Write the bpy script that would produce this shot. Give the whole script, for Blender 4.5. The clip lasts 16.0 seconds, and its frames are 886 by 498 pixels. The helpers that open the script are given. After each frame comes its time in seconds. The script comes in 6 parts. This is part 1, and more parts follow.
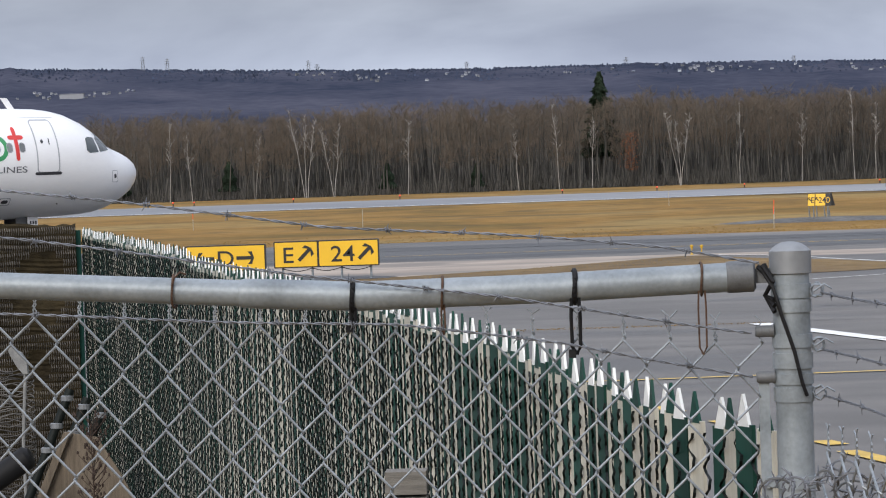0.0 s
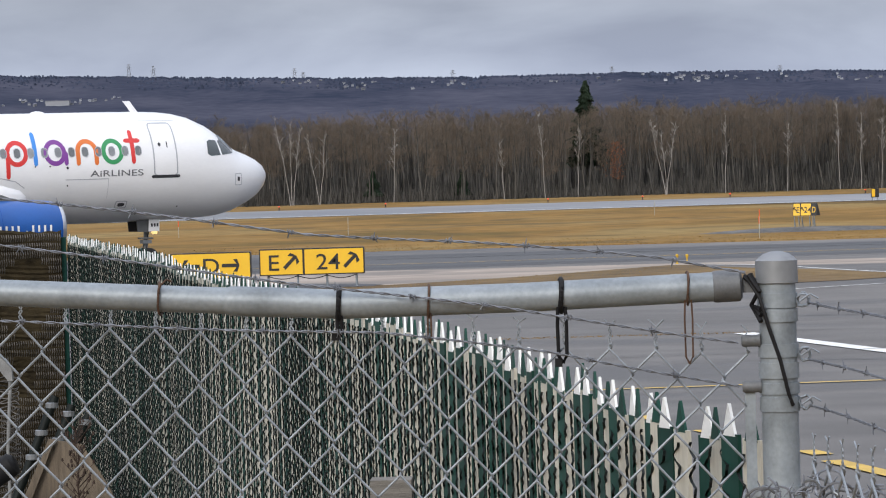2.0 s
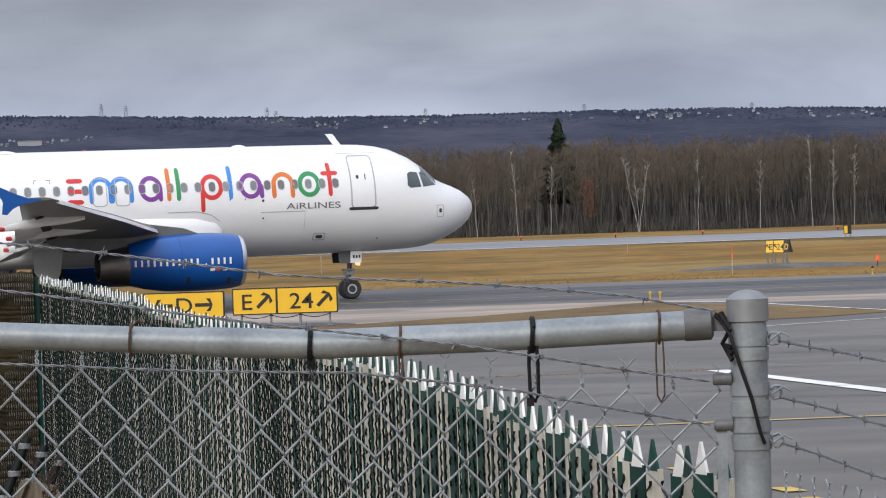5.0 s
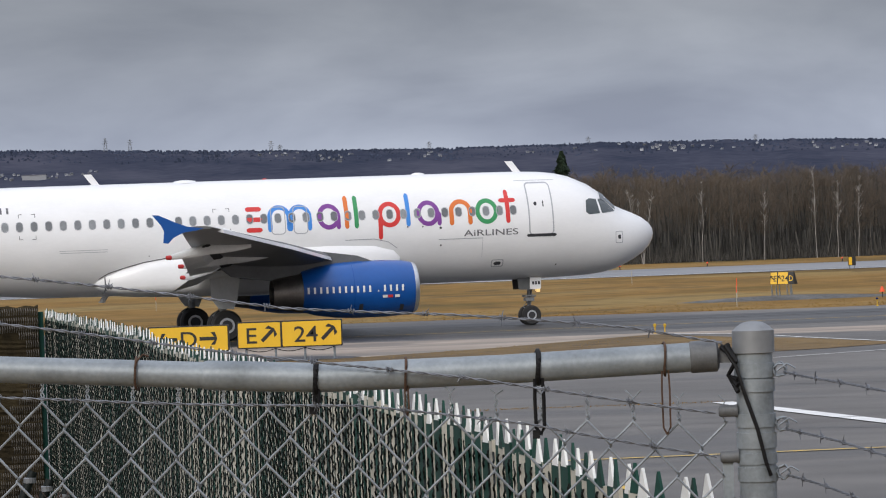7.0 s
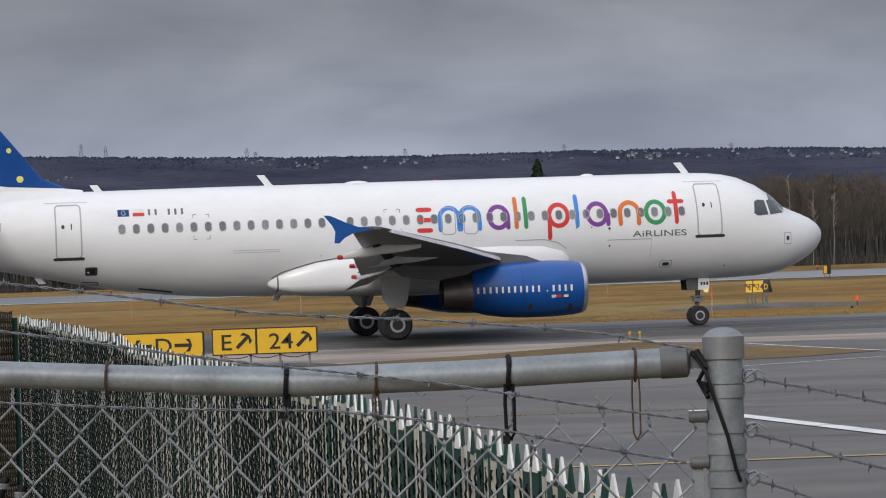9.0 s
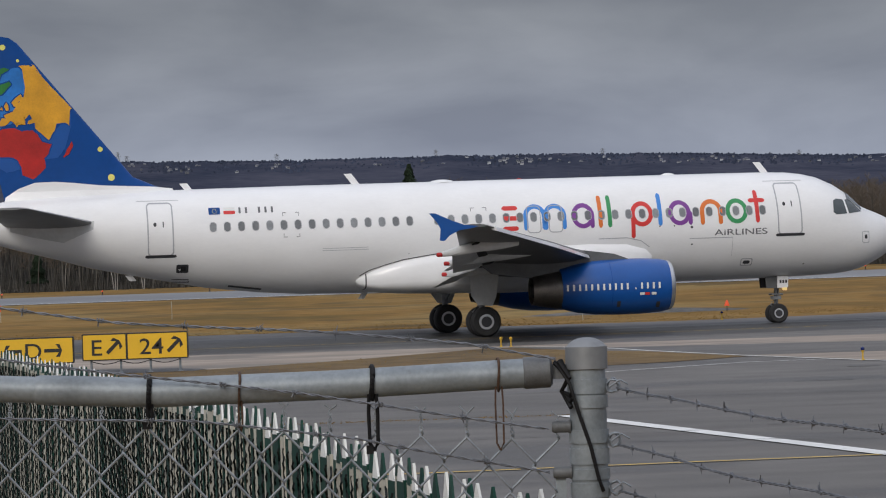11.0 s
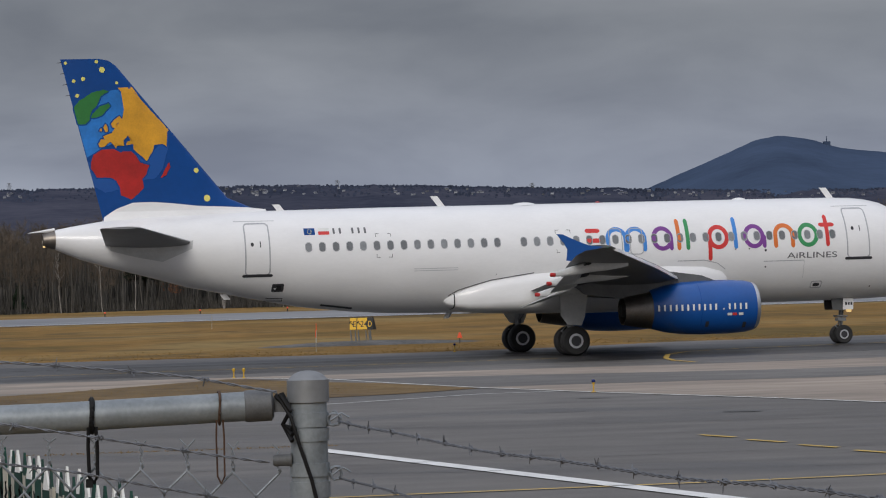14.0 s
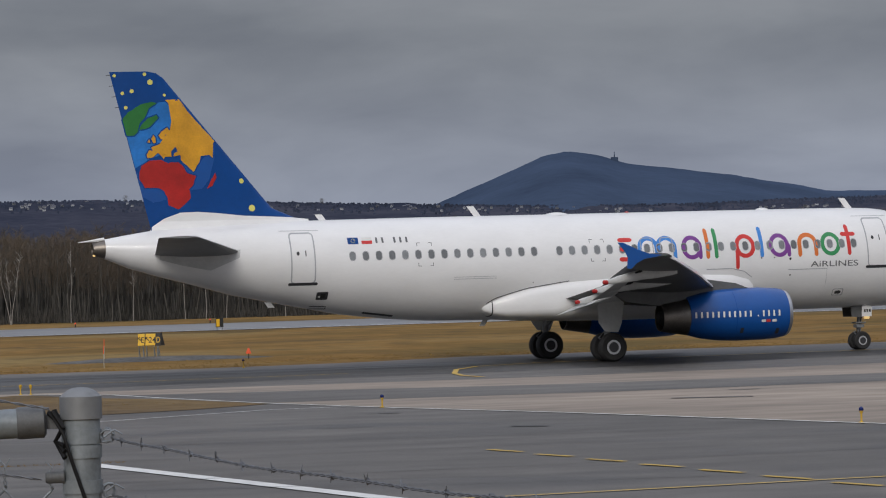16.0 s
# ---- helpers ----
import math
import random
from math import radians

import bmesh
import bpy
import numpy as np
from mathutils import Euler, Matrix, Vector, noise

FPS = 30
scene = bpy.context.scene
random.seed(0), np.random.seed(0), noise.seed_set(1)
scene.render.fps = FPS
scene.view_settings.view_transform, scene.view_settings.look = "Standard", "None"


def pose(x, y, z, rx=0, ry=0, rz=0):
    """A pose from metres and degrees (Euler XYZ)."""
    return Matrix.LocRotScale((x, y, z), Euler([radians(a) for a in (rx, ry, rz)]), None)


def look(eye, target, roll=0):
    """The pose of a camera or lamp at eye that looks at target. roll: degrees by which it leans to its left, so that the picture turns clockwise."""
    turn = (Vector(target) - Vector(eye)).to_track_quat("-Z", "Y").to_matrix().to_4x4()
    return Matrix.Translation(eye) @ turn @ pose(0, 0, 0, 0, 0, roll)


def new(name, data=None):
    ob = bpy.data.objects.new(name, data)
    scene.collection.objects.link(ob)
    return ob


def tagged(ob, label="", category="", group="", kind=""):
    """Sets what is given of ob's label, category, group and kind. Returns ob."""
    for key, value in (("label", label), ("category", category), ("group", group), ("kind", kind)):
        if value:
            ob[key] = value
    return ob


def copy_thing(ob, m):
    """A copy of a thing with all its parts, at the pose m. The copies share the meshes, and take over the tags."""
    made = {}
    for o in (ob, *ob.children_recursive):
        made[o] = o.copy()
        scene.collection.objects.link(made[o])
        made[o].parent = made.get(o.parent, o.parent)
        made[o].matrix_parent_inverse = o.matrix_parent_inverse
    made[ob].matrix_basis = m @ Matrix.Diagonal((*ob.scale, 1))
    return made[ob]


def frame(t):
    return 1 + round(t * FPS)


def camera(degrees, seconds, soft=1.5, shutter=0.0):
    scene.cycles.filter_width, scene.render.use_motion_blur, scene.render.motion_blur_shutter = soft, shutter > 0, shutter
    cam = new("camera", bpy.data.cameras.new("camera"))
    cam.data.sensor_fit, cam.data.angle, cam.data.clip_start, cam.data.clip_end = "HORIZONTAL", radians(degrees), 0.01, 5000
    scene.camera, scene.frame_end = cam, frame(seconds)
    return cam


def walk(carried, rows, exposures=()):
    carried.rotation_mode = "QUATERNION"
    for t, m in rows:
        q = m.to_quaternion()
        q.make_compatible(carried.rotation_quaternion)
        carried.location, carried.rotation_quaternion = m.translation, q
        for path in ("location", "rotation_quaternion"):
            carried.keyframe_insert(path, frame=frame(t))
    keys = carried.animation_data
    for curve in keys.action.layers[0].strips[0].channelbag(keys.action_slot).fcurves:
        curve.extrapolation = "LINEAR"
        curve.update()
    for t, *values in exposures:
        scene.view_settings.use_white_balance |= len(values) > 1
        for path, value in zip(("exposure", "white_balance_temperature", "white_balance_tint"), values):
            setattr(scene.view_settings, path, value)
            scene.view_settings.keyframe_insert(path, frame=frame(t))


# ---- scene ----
cam = camera(16.02, 16.0, soft=1.1)

# seconds, eye x y z, heading to the right, tilt, lean
PATH = [
    (0.0, -0.019, 0.001, 3.349, -2.602, -1.569, -1.937),
    (0.5, -0.025, 0.003, 3.351, -2.623, -1.575, -1.849),
    (1.0, -0.018, 0.002, 3.351, -2.600, -1.529, -1.705),
    (1.5, -0.020, 0.002, 3.350, -2.514, -1.497, -1.702),
    (2.0, -0.021, 0.002, 3.349, -2.332, -1.425, -1.710),
    (2.5, -0.019, 0.001, 3.350, -2.228, -1.327, -1.766),
    (3.0, -0.009, 0.000, 3.349, -2.117, -1.274, -1.842),
    (3.5, -0.010, -0.000, 3.351, -1.924, -1.175, -1.758),
    (4.0, -0.013, -0.001, 3.351, -1.798, -1.054, -1.932),
    (6.5, -0.019, -0.001, 3.352, -1.854, -0.240, -1.975),
    (7.0, -0.019, -0.000, 3.351, -1.880, -0.142, -2.148),
    (7.5, -0.016, -0.001, 3.352, -1.866, -0.137, -2.233),
    (8.0, -0.016, -0.003, 3.352, -1.855, -0.151, -2.276),
    (8.5, -0.016, -0.002, 3.353, -1.710, -0.091, -2.160),
    (9.0, -0.011, -0.004, 3.347, -1.432, -0.022, -1.985),
    (11.5, 0.006, -0.002, 3.356, 1.601, 0.012, -1.900),
    (12.0, 0.010, -0.001, 3.355, 2.220, 0.099, -1.869),
    (12.5, 0.012, -0.003, 3.356, 2.732, 0.205, -1.862),
    (13.0, 0.018, 0.001, 3.357, 3.653, 0.191, -1.711),
    (13.5, 0.022, 0.003, 3.357, 4.776, 0.279, -1.703),
    (14.0, 0.023, 0.005, 3.357, 5.753, 0.415, -1.602),
    (14.5, 0.028, 0.002, 3.357, 6.860, 0.517, -1.600),
    (15.0, 0.040, 0.002, 3.357, 7.977, 0.602, -1.794),
    (15.5, 0.046, -0.001, 3.355, 8.978, 0.574, -1.741),
    (16.0, 0.048, -0.004, 3.357, 9.589, 0.586, -1.677),
]
# seconds, stops, kelvin, tint
EXPOSURE = [(0.0, 0.68, 6480, 10), (4.0, 0.64, 6500, 10), (6.5, 0.4, 6560, 10), (9.0, 0.11, 6590, 10), (12.0, -0.09, 6600, 10), (16.0, -0.18, 6600, 10)]
walk(cam, [(t, pose(x, y, z, 90 + tilt, 0, -turn) @ pose(0, 0, 0, 0, 0, lean))
           for t, x, y, z, turn, tilt, lean in PATH], EXPOSURE)


# ---- light ----
def make_world():
    world = bpy.data.worlds.new("overcast_sky")
    scene.world = world
    world.use_nodes = True
    nt = world.node_tree
    nt.nodes.clear()
    out = nt.nodes.new("ShaderNodeOutputWorld")
    bg = nt.nodes.new("ShaderNodeBackground")
    sky = nt.nodes.new("ShaderNodeTexSky")
    sky.sky_type = "NISHITA"
    sky.sun_disc = False
    sky.sun_elevation, sky.sun_rotation = radians(29), radians(200)
    sky.dust_density = 3.0
    gain = nt.nodes.new("ShaderNodeMix")
    gain.data_type, gain.blend_type = "RGBA", "MULTIPLY"
    gain.inputs[0].default_value = 1.0
    gain.inputs[7].default_value = (0.09, 0.09, 0.09, 1)
    nt.links.new(sky.outputs[0], gain.inputs[6])
    # cloud deck: broad soft bands, finer rolls within them
    co = nt.nodes.new("ShaderNodeTexCoord")
    mp = nt.nodes.new("ShaderNodeMapping")
    mp.inputs["Scale"].default_value = (11.0, 11.0, 34.0)
    mp.inputs["Rotation"].default_value = (0.0, radians(3.0), 0.0)
    nt.links.new(co.outputs["Generated"], mp.inputs[0])
    n1 = nt.nodes.new("ShaderNodeTexNoise")
    n1.inputs["Scale"].default_value = 0.9
    n1.inputs["Detail"].default_value = 6
    n1.inputs["Roughness"].default_value = 0.5
    n1.inputs["Distortion"].default_value = 0.25
    nt.links.new(mp.outputs[0], n1.inputs["Vector"])
    ramp = nt.nodes.new("ShaderNodeValToRGB")
    ramp.color_ramp.elements[0].position, ramp.color_ramp.elements[0].color = 0.33, (0.278, 0.30, 0.364, 1)
    ramp.color_ramp.elements[1].position, ramp.color_ramp.elements[1].color = 0.68, (0.44, 0.465, 0.528, 1)
    nt.links.new(n1.outputs["Fac"], ramp.inputs[0])
    # the deck grows brighter overhead
    sep = nt.nodes.new("ShaderNodeSeparateXYZ")
    nt.links.new(co.outputs["Generated"], sep.inputs[0])
    up = nt.nodes.new("ShaderNodeMapRange")
    up.inputs[1].default_value, up.inputs[2].default_value = 0.15, 0.9
    up.inputs[3].default_value, up.inputs[4].default_value = 1.0, 4.4
    nt.links.new(sep.outputs[2], up.inputs[0])
    # paler strip of far sky under the deck
    low = nt.nodes.new("ShaderNodeMapRange")
    low.interpolation_type = "SMOOTHSTEP"
    low.inputs[1].default_value, low.inputs[2].default_value = 0.012, 0.085
    low.inputs[3].default_value, low.inputs[4].default_value = 0.98, 0.62
    nt.links.new(sep.outputs[2], low.inputs[0])
    both = nt.nodes.new("ShaderNodeMath")
    both.operation = "MULTIPLY"
    nt.links.new(up.outputs[0], both.inputs[0])
    nt.links.new(low.outputs[0], both.inputs[1])
    deck = nt.nodes.new("ShaderNodeVectorMath")
    deck.operation = "SCALE"
    nt.links.new(ramp.outputs[0], deck.inputs[0])
    nt.links.new(both.outputs[0], deck.inputs["Scale"])
    # the far strip is a little bluer
    far = nt.nodes.new("ShaderNodeMapRange")
    far.interpolation_type = "SMOOTHSTEP"
    far.inputs[1].default_value, far.inputs[2].default_value = 0.02, 0.10
    far.inputs[3].default_value, far.inputs[4].default_value = 1.0, 0.0
    nt.links.new(sep.outputs[2], far.inputs[0])
    tint = nt.nodes.new("ShaderNodeMix")
    tint.data_type, tint.blend_type = "RGBA", "MULTIPLY"
    tint.inputs[7].default_value = (0.88, 0.93, 1.03, 1)
    nt.links.new(far.outputs[0], tint.inputs[0])
    nt.links.new(deck.outputs[0], tint.inputs[6])
    mix = nt.nodes.new("ShaderNodeMix")
    mix.data_type = "RGBA"
    mix.inputs[0].default_value = 0.9
    nt.links.new(gain.outputs[2], mix.inputs[6])
    nt.links.new(tint.outputs[2], mix.inputs[7])
    nt.links.new(mix.outputs[2], bg.inputs[0])
    bg.inputs[1].default_value = 1.0
    nt.links.new(bg.outputs[0], out.inputs[0])
    sun = bpy.data.lights.new("sun", "SUN")
    sun.energy, sun.angle, sun.color = 1.4, radians(25), (1.0, 0.96, 0.9)
    ob = new("sun", sun)
    ob.matrix_world = look((-30, -82, 48), (0, 0, 0))


make_world()


# ---- materials ----
def material(name, colour, rough=0.6, metal=0.0, vary=0.12, scale=6.0, bump=0.0, bump_scale=40.0, second=None,
             stretch=(1, 1, 1), coat=0.0, island=0.0, each=0.0, glow=None, spec=0.5, rough_vary=0.0):
    """A principled surface: broad stains and fine grain in the colour, grain in the relief."""
    m = bpy.data.materials.new(name)
    m.use_nodes = True
    nt = m.node_tree
    b = nt.nodes["Principled BSDF"]
    b.inputs["Roughness"].default_value, b.inputs["Metallic"].default_value = rough, metal
    b.inputs["Coat Weight"].default_value = coat
    b.inputs["Specular IOR Level"].default_value = spec
    co = nt.nodes.new("ShaderNodeTexCoord")
    mp = nt.nodes.new("ShaderNodeMapping")
    mp.inputs["Scale"].default_value = stretch
    nt.links.new(co.outputs["Object"], mp.inputs[0])
    noises = []
    for sc in (scale, scale * 9.3):
        n = nt.nodes.new("ShaderNodeTexNoise")
        n.inputs["Scale"].default_value, n.inputs["Detail"].default_value = sc, 5
        nt.links.new(mp.outputs[0], n.inputs["Vector"])
        noises.append(n)
    mean = nt.nodes.new("ShaderNodeMath")
    mean.operation = "MULTIPLY_ADD"
    nt.links.new(noises[1].outputs["Fac"], mean.inputs[0])
    mean.inputs[1].default_value = 0.45
    nt.links.new(noises[0].outputs["Fac"], mean.inputs[2])
    rng = nt.nodes.new("ShaderNodeMapRange")
    rng.inputs[1].default_value, rng.inputs[2].default_value = 0.45, 1.0
    nt.links.new(mean.outputs[0], rng.inputs[0])
    mix = nt.nodes.new("ShaderNodeMix")
    mix.data_type = "RGBA"
    lo = [c * (1 - vary) for c in colour]
    hi = second or [min(1, c * (1 + vary)) for c in colour]
    mix.inputs[6].default_value, mix.inputs[7].default_value = (*lo, 1), (*hi, 1)
    nt.links.new(rng.outputs[0], mix.inputs[0])
    last = mix.outputs[2]
    for amount, node, sock in ((island, "ShaderNodeNewGeometry", "Random Per Island"), (each, "ShaderNodeObjectInfo", "Random")):
        if amount:
            g = nt.nodes.new(node)
            r = nt.nodes.new("ShaderNodeMapRange")
            r.inputs[3].default_value, r.inputs[4].default_value = 1 - amount, 1 + amount
            nt.links.new(g.outputs[sock], r.inputs[0])
            v = nt.nodes.new("ShaderNodeVectorMath")
            v.operation = "SCALE"
            nt.links.new(last, v.inputs[0])
            nt.links.new(r.outputs[0], v.inputs["Scale"])
            last = v.outputs[0]
    nt.links.new(last, b.inputs["Base Color"])
    if rough_vary:
        r = nt.nodes.new("ShaderNodeMapRange")
        r.inputs[1].default_value, r.inputs[2].default_value = 0.3, 0.7
        r.inputs[3].default_value, r.inputs[4].default_value = rough - rough_vary, rough + rough_vary
        nt.links.new(noises[0].outputs["Fac"], r.inputs[0])
        nt.links.new(r.outputs[0], b.inputs["Roughness"])
    if bump:
        n = nt.nodes.new("ShaderNodeTexNoise")
        n.inputs["Scale"].default_value, n.inputs["Detail"].default_value = bump_scale, 4
        nt.links.new(mp.outputs[0], n.inputs["Vector"])
        bp = nt.nodes.new("ShaderNodeBump")
        bp.inputs["Strength"].default_value, bp.inputs["Distance"].default_value = bump, 0.02
        nt.links.new(n.outputs["Fac"], bp.inputs["Height"])
        nt.links.new(bp.outputs[0], b.inputs["Normal"])
    if glow:
        b.inputs["Emission Color"].default_value, b.inputs["Emission Strength"].default_value = (*glow[:3], 1), glow[3]
    return m


def ground_material(name, low, mid, high, broad, fine, rough=0.8, spec=0.3, stain=None, damp=0.0, bump=0.2, bump_scale=8.0, stretch=(1, 1, 1)):
    """Open ground: broad patches of three colours, finer mottling, and stains of their own shape that stay damp."""
    m = bpy.data.materials.new(name)
    m.use_nodes = True
    nt = m.node_tree
    b = nt.nodes["Principled BSDF"]
    b.inputs["Specular IOR Level"].default_value = spec
    co = nt.nodes.new("ShaderNodeTexCoord")
    mp = nt.nodes.new("ShaderNodeMapping")
    mp.inputs["Scale"].default_value = stretch
    nt.links.new(co.outputs["Object"], mp.inputs[0])

    def cloud(scale, detail, twist=0.0):
        n = nt.nodes.new("ShaderNodeTexNoise")
        n.inputs["Scale"].default_value, n.inputs["Detail"].default_value, n.inputs["Distortion"].default_value = scale, detail, twist
        nt.links.new(mp.outputs[0], n.inputs["Vector"])
        return n.outputs["Fac"]
    ramp = nt.nodes.new("ShaderNodeValToRGB")
    ramp.color_ramp.elements[0].position, ramp.color_ramp.elements[1].position = 0.34, 0.66
    ramp.color_ramp.elements.new(0.5)
    for e, c in zip(ramp.color_ramp.elements, (low, mid, high)):
        e.color = (*c, 1)
    nt.links.new(cloud(broad, 7, 0.6), ramp.inputs[0])
    grain = nt.nodes.new("ShaderNodeMapRange")
    grain.inputs[1].default_value, grain.inputs[2].default_value, grain.inputs[3].default_value, grain.inputs[4].default_value = 0.3, 0.7, 0.78, 1.22
    nt.links.new(cloud(fine, 6), grain.inputs[0])
    v = nt.nodes.new("ShaderNodeVectorMath")
    v.operation = "SCALE"
    nt.links.new(ramp.outputs[0], v.inputs[0])
    nt.links.new(grain.outputs[0], v.inputs["Scale"])
    last = v.outputs[0]
    b.inputs["Roughness"].default_value = rough
    if stain:
        mask = nt.nodes.new("ShaderNodeMapRange")
        mask.interpolation_type = "SMOOTHSTEP"
        mask.inputs[1].default_value, mask.inputs[2].default_value, mask.inputs[4].default_value = 0.52, 0.66, 0.8
        nt.links.new(cloud(stain[3], 5, 1.2), mask.inputs[0])
        mix = nt.nodes.new("ShaderNodeMix")
        mix.data_type = "RGBA"
        mix.inputs[7].default_value = (*stain[:3], 1)
        nt.links.new(mask.outputs[0], mix.inputs[0])
        nt.links.new(last, mix.inputs[6])
        last = mix.outputs[2]
        wet = nt.nodes.new("ShaderNodeMapRange")
        wet.inputs[3].default_value, wet.inputs[4].default_value = rough, rough - damp
        nt.links.new(mask.outputs[0], wet.inputs[0])
        nt.links.new(wet.outputs[0], b.inputs["Roughness"])
    nt.links.new(last, b.inputs["Base Color"])
    bp = nt.nodes.new("ShaderNodeBump")
    bp.inputs["Strength"].default_value, bp.inputs["Distance"].default_value = bump, 0.03
    nt.links.new(cloud(bump_scale, 4), bp.inputs["Height"])
    nt.links.new(bp.outputs[0], b.inputs["Normal"])
    return m


